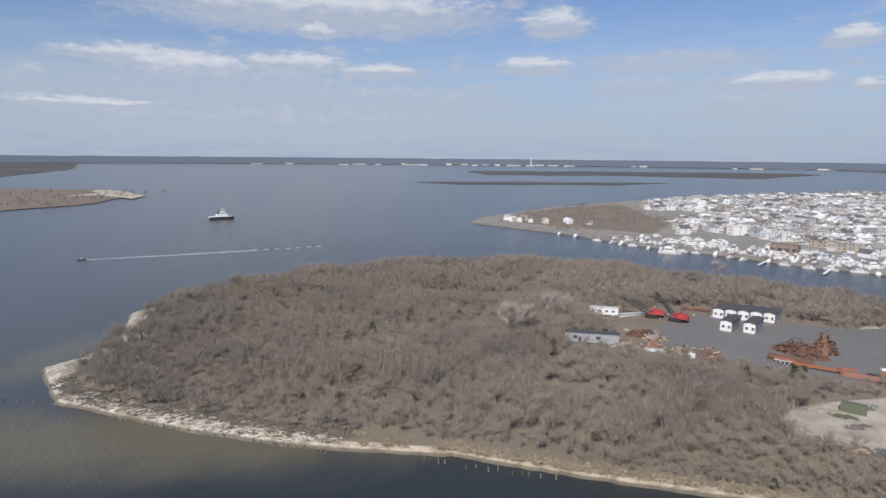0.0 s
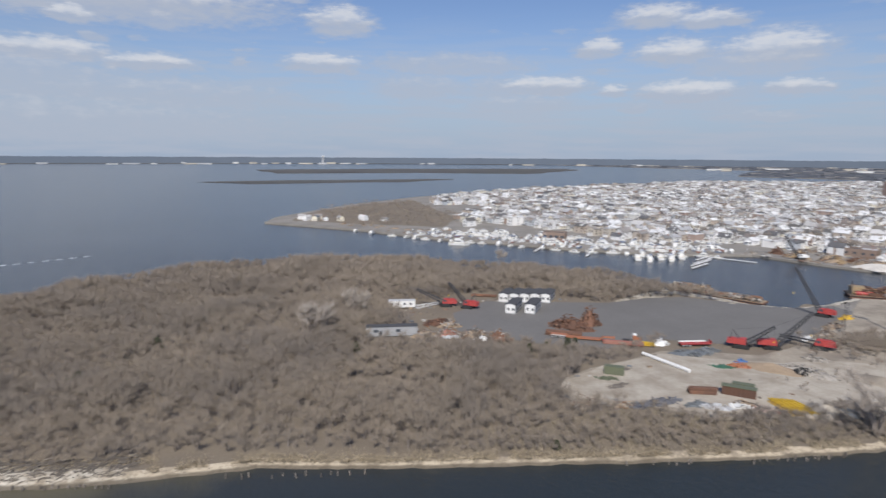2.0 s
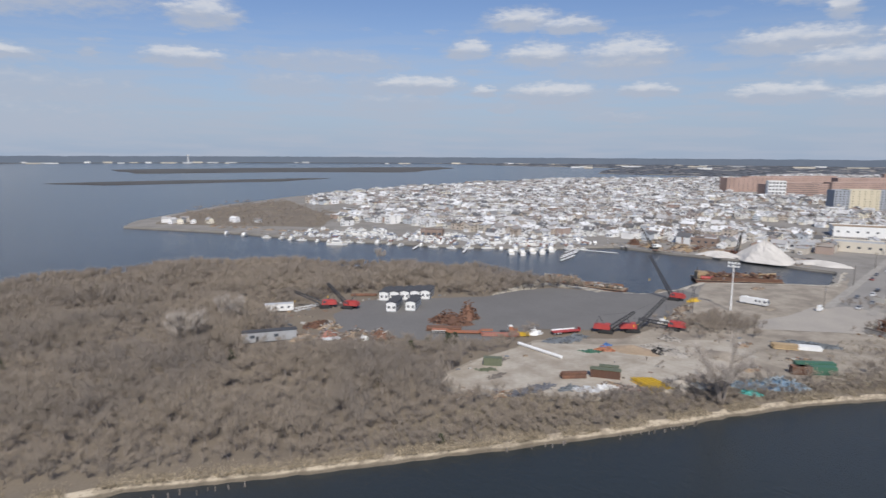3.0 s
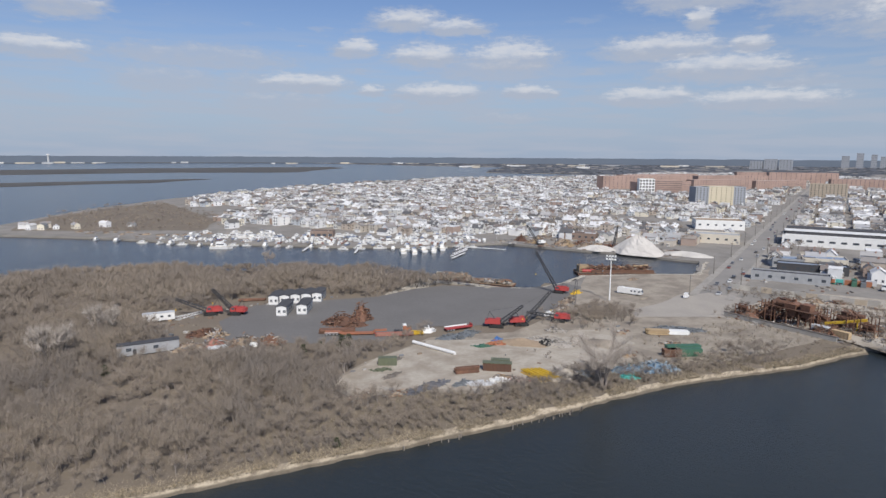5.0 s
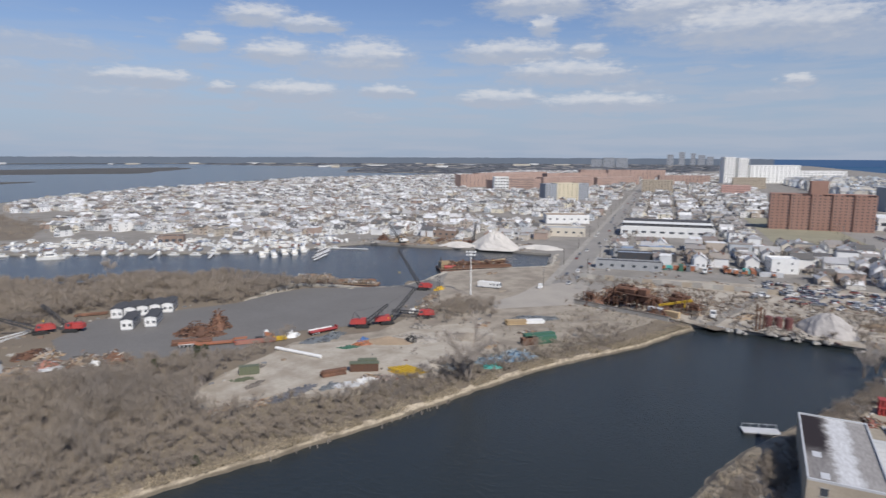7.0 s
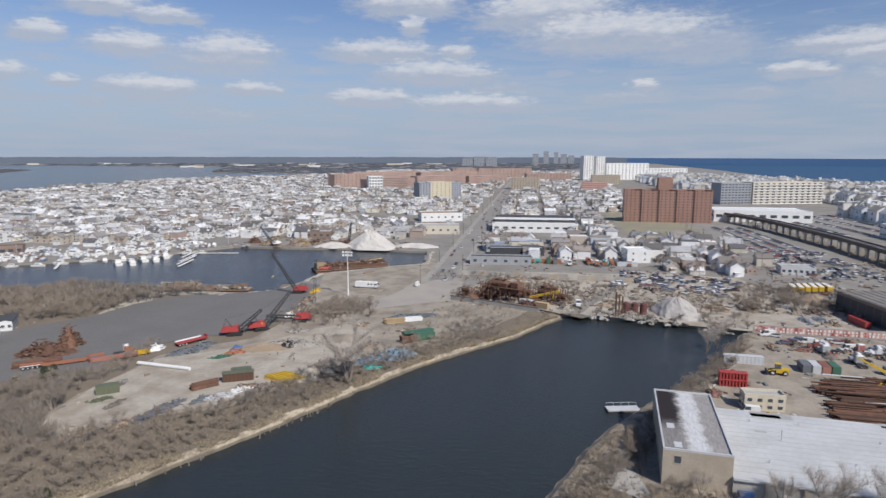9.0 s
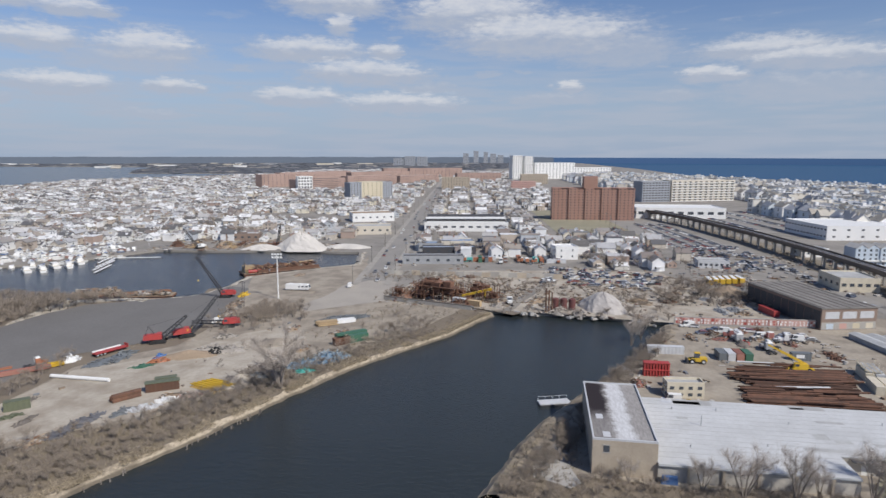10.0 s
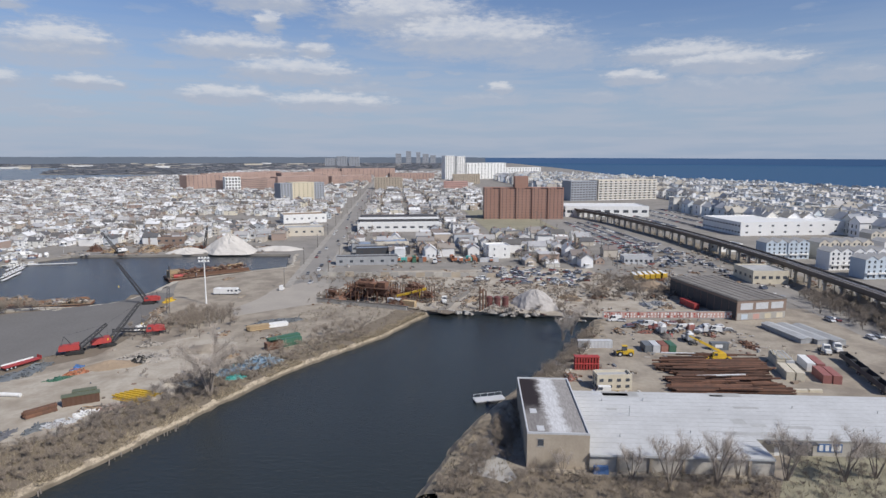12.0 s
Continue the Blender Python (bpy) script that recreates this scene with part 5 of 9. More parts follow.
def modular_trailer(x, y, deg, label, L=12.0, W=5.0, H=3.4, wall=M_WHITE, roof=M_ROOFDARK, name="modular_house"):
    """White-fronted prefab house; its front looks along local -y."""
    root = thing(name, at(x, y, deg), label, "house", "prefab houses on the lot")
    body = Shape().add([(-W / 2, 0, 0.4), (W / 2, 0, 0.4), (W / 2, L, 0.4), (-W / 2, L, 0.4), (-W / 2, 0, H), (W / 2, 0, H), (W / 2, L, H), (-W / 2, L, H), (0, 0, H + 0.45), (0, L, H + 0.45)],
                       [(3, 2, 1, 0), (0, 1, 5, 8, 4), (2, 3, 7, 9, 6), (1, 2, 6, 5), (3, 0, 4, 7)])
    part("wall", body, M_GREY, root)
    part("front_panel", Shape().add([(-W / 2, -0.06, 0.4), (W / 2, -0.06, 0.4), (W / 2, -0.06, H), (0, -0.06, H + 0.42), (-W / 2, -0.06, H), (-W / 2, 0.0, 0.4), (W / 2, 0.0, 0.4), (W / 2, 0.0, H), (0, 0.0, H + 0.42), (-W / 2, 0.0, H)], [(0, 1, 2, 3, 4), (9, 8, 7, 6, 5), (0, 5, 6, 1), (1, 6, 7, 2), (2, 7, 8, 3), (3, 8, 9, 4), (4, 9, 5, 0)]), wall, root, "white front wall")
    o, th = 0.3, 0.16
    for s in (-1, 1):
        part("roof_side", Shape().add([(s * (W / 2 + o), -0.25, H - 0.1), (s * (W / 2 + o), L + 0.25, H - 0.1), (0, L + 0.25, H + 0.5), (0, -0.25, H + 0.5), (s * (W / 2 + o), -0.25, H + th), (s * (W / 2 + o), L + 0.25, H + th), (0, L + 0.25, H + 0.5 + th), (0, -0.25, H + 0.5 + th)],
                                       [(3, 2, 1, 0), (4, 5, 6, 7), (0, 1, 5, 4), (1, 2, 6, 5), (2, 3, 7, 6), (3, 0, 4, 7)]), roof, root)
    for k in (-1, 1):
        part("window", Shape().box(k * 1.1 - 0.35, -0.12, 1.6, k * 1.1 + 0.35, -0.05, 2.7), M_GLASS, root)
        part("shutter", Shape().box(k * 1.1 + 0.45, -0.11, 1.45, k * 1.1 + 0.7, -0.05, 2.75), M_DARK, root)
    for k in range(3):
        part("side_window", Shape().box(W / 2, 2 + k * 3.2, 1.5, W / 2 + 0.05, 3.1 + k * 3.2, 2.5), M_GLASS, root)
    part("skirting", Shape().box(-W / 2 + 0.1, 0.1, 0, W / 2 - 0.1, L - 0.1, 0.4), M_GREY, root)
    return root


def lamp_mast(x, y, h, label):
    root = thing("light_mast", at(x, y, 20), label, "lamp post")
    part("pole", Shape().rod((0, 0, -0.2), (0, 0, h), 0.38, 0.2, n=10), M_WHITE, root)
    part("cross_arm", Shape().box(-0.1, -2.2, h - 0.5, 0.1, 2.2, h - 0.3).box(-0.1, -2.2, h - 2.0, 0.1, 2.2, h - 1.8), M_LIGHTGREY, root)
    for k in range(8):
        yy, zz = -2.0 + (k % 4) * 1.33, h - 0.3 - (k // 4) * 1.5
        part("floodlight", Shape().mid(-0.35, yy, zz, 0.5, 0.9, 0.8, taper=0.1), M_WHITE, root)
    part("base_plate", Shape().mid(0, 0, -0.05, 1.2, 1.2, 0.25), M_CONCRETE, root)
    return root


def utility_pole(x, y, deg, h=11.0):
    if "pole" not in CAR_PROTO:
        root = thing("utility_pole", at(x, y, deg, 1.45), "weathered wooden utility pole with cross-arm", "utility pole", "utility poles")
        part("pole", Shape().rod((0, 0, -0.3), (0, 0, h), 0.2, 0.13), M_DRIFT, root)
        part("cross_arm", Shape().box(-0.07, -1.2, h - 1.0, 0.07, 1.2, h - 0.85), M_DRIFT, root)
        part("transformer", Shape().rod((0.35, 0, h - 2.6), (0.35, 0, h - 1.6), 0.3, n=8), M_GREY, root)
        CAR_PROTO["pole"] = root
        return root
    return copy_thing(CAR_PROTO["pole"], at(x, y, deg, 1.45))


# ============================================================ the paved lot and the yard on the point
modular = [(110.2, 238.8, "dark-roofed white prefab house on the lot"), (118.2, 236.0, "dark-roofed white prefab house on the lot"), (116.0, 259.0, "grey-roofed white prefab house at the back of the lot"),
           (120.6, 257.3, "grey-roofed white prefab house at the back of the lot"), (125.2, 255.6, "grey-roofed white prefab house at the back of the lot"), (129.8, 253.9, "grey-roofed white prefab house at the back of the lot"), (134.4, 252.2, "grey-roofed white prefab house at the back of the lot")]
for k, (x, y, label) in enumerate(modular):
    modular_trailer(x + 2.6, y, -40, label, L=13 if k < 2 else 12, W=4.3, H=4.1, roof=M_ROOFDARK)
# long grey shed by the woods
shed = thing("long_shed", at(55.8, 222.8, -11), "long low grey storage trailer with a flat dark roof", "shed")
part("wall", Shape().box(-9.6, -1.7, 0.3, 9.6, 1.7, 3.9), M_GREY, shed)
part("roof", Shape().box(-9.8, -1.9, 3.9, 9.8, 1.9, 4.1), M_ROOFDARK, shed)
part("end_panel", Shape().box(-9.72, -1.7, 0.3, -9.6, 1.7, 3.9), M_WHITE, shed, "white end panel")
for k in range(2):
    part("window", Shape().box(-7 + k * 8.4, -1.75, 1.8, -5.4 + k * 8.4, -1.7, 2.9), M_GLASS, shed)
part("door", Shape().box(-5.0, -1.76, 0.4, -3.9, -1.7, 2.4), M_DARK, shed)
part("skirting", Shape().box(-9.5, -1.6, 0, 9.5, 1.6, 0.3), M_DARK, shed)
# white trailer and crane boom lying beside it
wt = thing("office_trailer", at(70.5, 263.2, -13), "white site office trailer with small windows", "trailer")
part("body", Shape().box(-6, -1.4, 0.6, 6, 1.4, 3.6), M_WHITE, wt)
part("roof", Shape().box(-6.1, -1.5, 3.6, 6.1, 1.5, 3.75), M_LIGHTGREY, wt)
for k in range(4):
    part("window", Shape().box(-5 + k * 2.8, -1.45, 1.8, -3.9 + k * 2.8, -1.4, 2.6), M_GLASS, wt)
add_wheels(wt, (-1.0, 0.2), 2.0, 0.42)
part("step", Shape().box(3.4, -2.3, 0, 4.6, -1.4, 0.5), M_TIMBER, wt)
lying = Shape()
lattice(lying, (-6.5, 0, 0.75), (6.5, 0, 0.75), 1.3, 0.8, 8, 0.08)
solid("crane_boom", lying, M_WHITE, at(82.5, 262.5, 20), "white lattice crane boom section lying on the ground", "boom")
crawler_crane(90.8, 260.6, 160, 6.0, 12.5, M_RED, "red crawler crane with its boom lowered on the lot")
crawler_crane(99.2, 254.4, 135, 9.0, 9.0, M_RED, "red crawler crane at the back of the lot")
bars_stack(115, 274, -30, 13, 3.0, 1.2, M_RUST, "stack of brown rusted pipes by the woods", "pipe_stack", seed=3, rod=1)
heap(76.4, 217.0, -10, 10, 6, 4.4, 120, M_REDSCRAP, "heap of red scrap machinery parts", seed=31)
heap(68.0, 219.0, -10, 12, 6, 3.0, 120, M_SCRAP, "heap of pale scrap and timber", seed=32)
heap(85.5, 212.0, -20, 13, 7, 4.4, 160, M_SCRAP, "heap of rusted and white scrap on the lot", seed=33)
heap(93.0, 206.5, -20, 11, 7, 5.2, 160, M_SCRAP, "heap of rusted scrap steel", seed=34, base=M_RUST)
heap(78, 234, 10, 14, 9, 3.0, 120, M_RUST, "low heap of rusted steel bars", seed=35, flat=0.15)
heap(60, 252, 10, 5, 3, 1.2, 30, M_SCRAP, "small pale scrap pile in the grass", seed=36)
heap(86.5, 207.6, -20, 5, 3, 2.2, 40, M_WHITE, "white appliance scrap on the lot", seed=37, piece=(0.6, 1.6))
heap(76.5, 213.5, -12, 9, 3, 1.2, 50, M_LIGHTGREY, "pale boards and sheet scrap by the shed", seed=38, flat=0.15)
heap(81, 228, -20, 9, 6, 3.4, 120, M_SCRAP, "tangle of grey and rusted steel frames", seed=39, flat=0.6)
# rusty steel and low-loader
heap(127, 212, -54, 19, 10, 6.0, 300, M_RUST, "tall heap of rusted sheet piles and beams", seed=41, piece=(0.8, 3.4))
heap(137, 214, -60, 9, 8, 10.5, 240, M_RUST, "towering heap of rusted steel frames", seed=42, piece=(0.8, 3.2), flat=0.6)
bars_stack(119, 203.5, -35, 14, 4.5, 1.6, M_RUST, "stack of rusted steel beams on the lot", seed=43)
lowboy(124.0, 195.6, -35, M_ORANGE, "long orange low-loader trailer on the lot")
truck_tractor(138.5, 187.0, -35, M_ORANGE, "orange truck tractor with a white roof visor")
bars_stack(133.5, 186.0, -33, 15, 2.4, 1.5, M_REDSCRAP, "stack of red-painted steel under the trees", seed=44)
bars_stack(141.5, 182.0, -33, 5, 2.4, 1.5, M_YELLOW, "short yellow steel crib stack", seed=45)
heap(147, 182, -30, 7, 4.5, 2.2, 30, M_WHITE, "pile under a white tarpaulin at the lot's edge", "tarp_pile", seed=46, piece=(0.5, 1.5))
# red cranes at the water side of the yard
crawler_crane(241.0, 194.0, 118, 18.0, 11.0, M_RED, "large red crawler crane with raised black lattice boom")
crawler_crane(172.6, 169.8, -50, 7.5, 9.0, M_RED, "faded red crawler crane with lowered boom", M_DARK)
crawler_crane(182.2, 165.6, -35, 12.5, 11.0, M_RED, "red crawler crane with dark lattice boom")
crawler_crane(198.4, 159.6, 128, 1.2, 12.0, M_RED, "red crawler crane with its boom let down to the ground")
leaning = Shape()
lattice(leaning, (0, 0, 0.3), (2.5, -1.0, 11.5), 1.3, 0.9, 8, 0.09)
solid("crane_boom", leaning, M_DARK, at(226.0, 173.0, 40), "dark lattice boom section standing on end by the scrub", "boom")
heap(247, 188, 10, 8, 4, 2.0, 40, M_YELLOW, "yellow excavator parts beside the crane", seed=50)
heap(205, 170, 10, 7, 4, 2.4, 40, M_WHITE, "white scrap and drums by the cranes", seed=51, piece=(0.4, 1.4))
heap(230, 180, 10, 16, 5, 2.2, 80, M_SCRAP, "low scrap line at the water side of the yard", seed=52)
heap(216, 172, 30, 18, 5, 2.0, 90, M_SCRAP, "low scrap line behind the cranes", seed=53)
flat_trailer(157.8, 176.5, -14, 11.5, M_RED, "red flatbed trailer with white stripes")
bars_stack(158.2, 178.6, -14, 11, 1.2, 1.4, M_WHITE, "white steel beams beside the red trailer", seed=54)
heap(150, 170, -20, 15, 7, 1.6, 90, M_BLUEGREY, "spread of grey steel plates and frames", seed=55, flat=0.12)
# pale yard
solid("steel_pipe", Shape().rod((-10, 0, 0.62), (10, 0, 0.62), 0.6, n=14), M_WHITE, at(134.6, 163.7, -81), "long white-coated steel pipe lying on the sand", "pipe")
container(112.5, 160.5, -38, 6.1, M_OLIVE, "olive green open-topped waste container on the sand")
heap(108, 157.5, -30, 7, 3.5, 1.0, 30, M_OLIVE, "flattened olive tarpaulin and boards on sand", "tarp_pile", seed=56, flat=0.1)
heap(107.5, 151, 10, 8, 3, 0.5, 30, M_DRIFT, "scattered grey timber on the sand", seed=57, flat=0.05)
heap(118, 163, 0, 5, 2.5, 0.6, 20, M_DRIFT, "scattered boards on the sand", seed=58, flat=0.05)
container(136.5, 133.8, -48, 9.0, M_RUST, "rust-brown container with a green roof")
solid("container_cover", Shape().box(-4.7, -1.35, 0.0, 4.7, 1.35, 0.18), M_OLIVE, at(136.5, 133.8, -48, Z + 2.6), "green sheet cover lying on a container", "cover")
container(139.8, 135.6, -48, 6.1, M_OLIVE, "green waste container beside a rusty one")
bars_stack(127.8, 138.6, -26, 8.5, 3.0, 1.8, M_RUST, "stack of rust-red steel beams on the sand", seed=60)
heap(133, 128, -30, 7, 4, 1.6, 40, M_SCRAP, "mixed scrap in front of the container", seed=61)
heap(136.5, 122.5, -49, 9, 4.5, 1.6, 80, M_REDSCRAP, "tangled pile of faded red steel frames", seed=62, flat=0.2)
for k in range(5):
    fr = Shape()
    lattice(fr, (-5, 0, 0.6), (5, 0, 0.6), 1.0, 1.0, 10, 0.15)
    solid("boom_section", fr, M_YELLOW, at(140.6 + k * 1.25, 122.6 - k * 0.7, -100 + 2 * k, Z), "yellow lattice boom section on the ground", "boom", "yellow boom sections")
solid("sand_mound", Shape().mound(0, 0, 0, 6, 5, 2.6, seed=8), M_YARD, at(149, 116.5), "low pale heap of sand", "mound")
heap(110, 136.5, 4, 18, 5, 1.6, 110, M_PURPLE, "spread of slate-grey steel sheets by the scrub", seed=63, flat=0.15)
heap(100, 138, 0, 8, 4, 1.0, 60, M_SCRAP, "litter of pale scrap at the sand's edge", seed=64)
heap(91, 143, 0, 8, 4, 1.0, 50, M_SCRAP, "litter of boards and scrap at the woods' edge", seed=65)
heap(120, 132, 0, 8, 3, 1.0, 50, M_BLUEGREY, "grey steel scrap by the scrub", seed=66)
heap(176.5, 102.0, -42, 16, 8, 4.0, 190, M_BLUESCRAP, "large tangle of blue steel frames on the bank", seed=67, piece=(1.0, 4.0), flat=0.5)
heap(168, 108, -30, 9, 6, 2.2, 80, M_BLUESCRAP, "tangle of grey-blue steel frames", seed=68, flat=0.4)
heap(164, 103, -52, 6, 3.4, 2.0, 25, M_TEAL, "stack of teal boxes and tarpaulin on the bank", "tarp_pile", seed=69, piece=(0.8, 1.6), flat=0.1)
container(197, 103.2, -36, 12.2, M_GREEN, "dark green shipping container on the bank")
container(200.6, 105.6, -36, 12.2, M_GREEN, "dark green shipping container beside another")
container(193.2, 105.6, -36, 6.1, M_RUST, "rust-pink short container on the bank")
bars_stack(214, 123.5, -47, 9, 4, 1.8, M_TIMBER, "stack of pale sawn lumber", "lumber_stack", seed=70, step=0.35)
bars_stack(219.5, 118.8, -47, 10, 4, 1.4, M_WHITE, "stack of white boards beside the lumber", "lumber_stack", seed=71, step=0.35)
heap(224, 124, -40, 18, 7, 1.8, 110, M_BLUEGREY, "long grey heap of scrap metal by the apron", seed=72, flat=0.2)
heap(172, 142.5, -69, 18, 10, 3.2, 140, M_RUBBLE, "ring of pale rubble and dark tyres", "rubble_heap", seed=73, piece=(0.5, 2.0))
tyre_heap = thing("tyre_heap", at(170.5, 142.0), "dark heap of old lorry tyres", "tyre heap")
ring, ring_f = [], []
for i in range(14):
    a = i * math.tau / 14
    ring.extend([(math.cos(a) * r, math.sin(a) * r, z) for r, z in ((0.62, 0), (0.62, 0.36), (0.34, 0.36), (0.34, 0))])
    j = (i + 1) % 14
    ring_f.extend([(4 * i + q, 4 * j + q, 4 * j + (q + 1) % 4, 4 * i + (q + 1) % 4) for q in range(4)])
tyre_mesh = Shape().add(ring, ring_f).mesh("tyre", M_BLACK)
tyre_rnd = random.Random(14)
for k in range(60):
    a, r = tyre_rnd.uniform(0, 6.28), math.sqrt(tyre_rnd.random()) * 3.6
    part("tyre", tyre_mesh, None, tyre_heap, at=pose(math.cos(a) * r, math.sin(a) * r * 0.75, tyre_rnd.uniform(0, 1) * max(0.1, 2.4 - r * 0.6), tyre_rnd.gauss(0, 20), tyre_rnd.gauss(0, 20), 0))
heap(150.5, 155, -30, 8, 4, 0.8, 24, M_GREEN, "flat green tarpaulin over boards", "tarp_pile", seed=74, flat=0.05)
heap(156, 153.5, -46, 7, 3.5, 2.0, 50, M_ORANGE, "orange and rust machine parts", seed=75)
heap(160, 157, 0, 4, 3, 1.6, 24, M_BLUE, "small heap under a blue tarpaulin", "tarp_pile", seed=76, piece=(0.4, 1.2))
solid("soil_mound", Shape().mound(0, 0, 0, 9, 5, 2.2, seed=18), M_BROWNPILE, at(164, 148, -60), "low brown heap of soil", "mound")
solid("soil_mound", Shape().mound(0, 0, 0, 12, 5, 1.8, seed=19), M_DIRT, at(187, 128, -60), "low brown bank of soil", "mound")
heap(160, 119, 0, 8, 4, 1.4, 50, M_DRIFT, "grey brushwood and timber scrap", seed=77)
heap(183, 116, 0, 10, 4, 1.0, 50, M_SCRAP, "scattered scrap in the dirt", seed=78)
heap(204, 133, 0, 10, 4, 1.0, 50, M_SCRAP, "scattered scrap beside the track", seed=79)
for k, (x, y, deg, sx, sy, h, mat, lab) in enumerate([(156.5, 113.0, -40, 9, 5, 1.8, M_BLUEGREY, "tangle of grey steel frames in the sand"), (123.5, 128.6, -35, 9, 3.5, 1.3, M_LIGHTGREY, "bundle of pale grey steel beams by the scrub"), (130.5, 126.8, -40, 5, 3, 1.6, M_WHITE, "white scrap beside the rusty container"), (163.0, 116.5, -50, 10, 5, 1.6, M_DRIFT, "grey timber and wire scrap behind the bank"), (228.0, 117.5, -40, 12, 5, 1.5, M_BLUEGREY, "grey steel scrap by the lumber"), (206.0, 113.0, -40, 9, 4, 1.0, M_SCRAP, "low scrap litter in the dirt"), (158.5, 170.5, -20, 8, 4, 1.3, M_BLUEGREY, "grey steel plates beside the red trailer"), (186.0, 150.5, -50, 9, 4, 1.6, M_RUBBLE, "pale rubble beside the cranes"), (211.0, 163.0, 20, 10, 5, 2.4, M_DRIFT, "grey brushwood heap by the cranes")]):
    heap(x, y, deg, sx, sy, h, 90, mat, lab, seed=500 + k, piece=(0.6, 3.2), flat=0.25)
lamp_mast(246.5, 168.0, 21.5, "tall white floodlight mast in the yard")
camper = thing("motor_home", at(266.2, 169.6, 284), "long white motor home with a dark windscreen", "camper")
part("body", Shape().profile([(-6.2, 0.6), (5.9, 0.6), (6.3, 1.4), (5.6, 2.9), (5.0, 3.2), (-5.9, 3.2), (-6.2, 2.9)], -1.25, 1.25), M_WHITE, camper)
part("windscreen", Shape().profile([(6.24, 1.6), (6.32, 1.6), (5.72, 2.8), (5.64, 2.8)], -1.1, 1.1), M_GLASS, camper)
for s in (-1, 1):
    for x0, x1 in ((4.2, 5.5), (2.2, 3.2), (0.6, 1.4)):
        part("window", Shape().box(x0, s * 1.26 - 0.02, 1.7, x1, s * 1.26 + 0.02, 2.5), M_GLASS, camper)
part("roof_pod", Shape().box(-4.4, -0.7, 3.2, -3.0, 0.7, 3.6, taper=0.15).box(0.4, -0.6, 3.2, 1.6, 0.6, 3.5, taper=0.15), M_WHITE, camper)
part("skirt", Shape().box(-6.0, -1.22, 0.35, 5.6, 1.22, 0.6), M_GREY, camper)
add_wheels(camper, (-3.6, 4.0), 2.2, 0.48)
car(281.6, 148.2, 17, kind="van")
heap(263, 160, 0, 6, 2, 0.5, 18, M_YARD, "low sandy ridge by the motor home", seed=80)
barge(313.5, 211.5, -40, 46, 13, "long rusty work barge with a red tank and gear", 60, 4, True)
barge(233.0, 233.0, -63, 24, 8, "rusty flat barge with scrap moored at the lot", 30, 5)
barge(228.5, 262.0, -50, 22, 7, "low dark barge along the wooded shore", 18, 6)
car(300, 141, 190)
heap(300, 190, 0, 10, 5, 1.2, 40, M_SCRAP, "low pile of scrap by the channel", seed=81)

# ============================================================ large buildings
WALL_PALETTE = [(0.74, 0.74, 0.73), (0.58, 0.56, 0.51), (0.64, 0.63, 0.59), (0.46, 0.49, 0.52), (0.78, 0.78, 0.77), (0.50, 0.45, 0.38), (0.68, 0.69, 0.69), (0.70, 0.65, 0.53), (0.36, 0.27, 0.22), (0.82, 0.82, 0.82), (0.47, 0.40, 0.33), (0.80, 0.79, 0.76)]
ROOF_PALETTE = [(0.20, 0.20, 0.20), (0.40, 0.39, 0.38), (0.10, 0.10, 0.105), (0.11, 0.105, 0.10), (0.56, 0.55, 0.54), (0.27, 0.25, 0.235), (0.40, 0.40, 0.41), (0.72, 0.72, 0.72), (0.20, 0.17, 0.155), (0.30, 0.265, 0.23), (0.76, 0.76, 0.75)]
M_WALLMIX = material("house_siding", (0.6, 0.6, 0.6), 0.85, palette=WALL_PALETTE, spread=0.12)
M_ROOFMIX = material("house_roofing", (0.3, 0.3, 0.3), 0.9, palette=ROOF_PALETTE, spread=0.2)
M_WALL_I = material("town_siding", (0.6, 0.6, 0.6), 0.85, palette=WALL_PALETTE, island=1.0, spread=0.1)
M_ROOF_I = material("town_roofing", (0.3, 0.3, 0.3), 0.9, palette=ROOF_PALETTE, island=1.0, spread=0.15)
M_CAR_I = material("far_car_paint", (0.4, 0.4, 0.4), 0.35, palette=[(0.6, 0.6, 0.6), (0.05, 0.05, 0.055), (0.28, 0.29, 0.3), (0.7, 0.7, 0.68), (0.24, 0.08, 0.07), (0.10, 0.12, 0.17), (0.16, 0.16, 0.17)], island=1.0, spread=0.05)
M_YELLOWBRICK = material("pale_yellow_panel", (0.56, 0.50, 0.37), 0.85, coarse=0.05, fine=0.7, spread=0.15)
M_PINK = material("pink_stucco", (0.55, 0.34, 0.29), 0.85, coarse=0.05, fine=0.7, spread=0.15)
M_GREYAPT = material("grey_panel", (0.30, 0.32, 0.35), 0.75, coarse=0.05, fine=0.7, spread=0.15)
M_LIGHTBLUE = material("light_blue_siding", (0.50, 0.57, 0.63), 0.85, coarse=0.1, fine=1.0, spread=0.1)
M_BEIGE = material("beige_siding", (0.60, 0.55, 0.46), 0.85, coarse=0.1, fine=1.0, spread=0.1)
M_HOUSEWHITE = material("white_siding", (0.75, 0.75, 0.74), 0.85, coarse=0.1, fine=1.0, spread=0.1)
M_HALLROOF = material("old_tar_roof", (0.24, 0.225, 0.205), 0.9, other=(0.15, 0.14, 0.13), coarse=0.1, fine=0.8, spread=0.5, world_space=True)
M_SHEDROOF = material("weathered_metal_sheet", (0.40, 0.41, 0.41), 0.7, other=(0.27, 0.265, 0.255), coarse=0.3, fine=2.0, each=0.15)
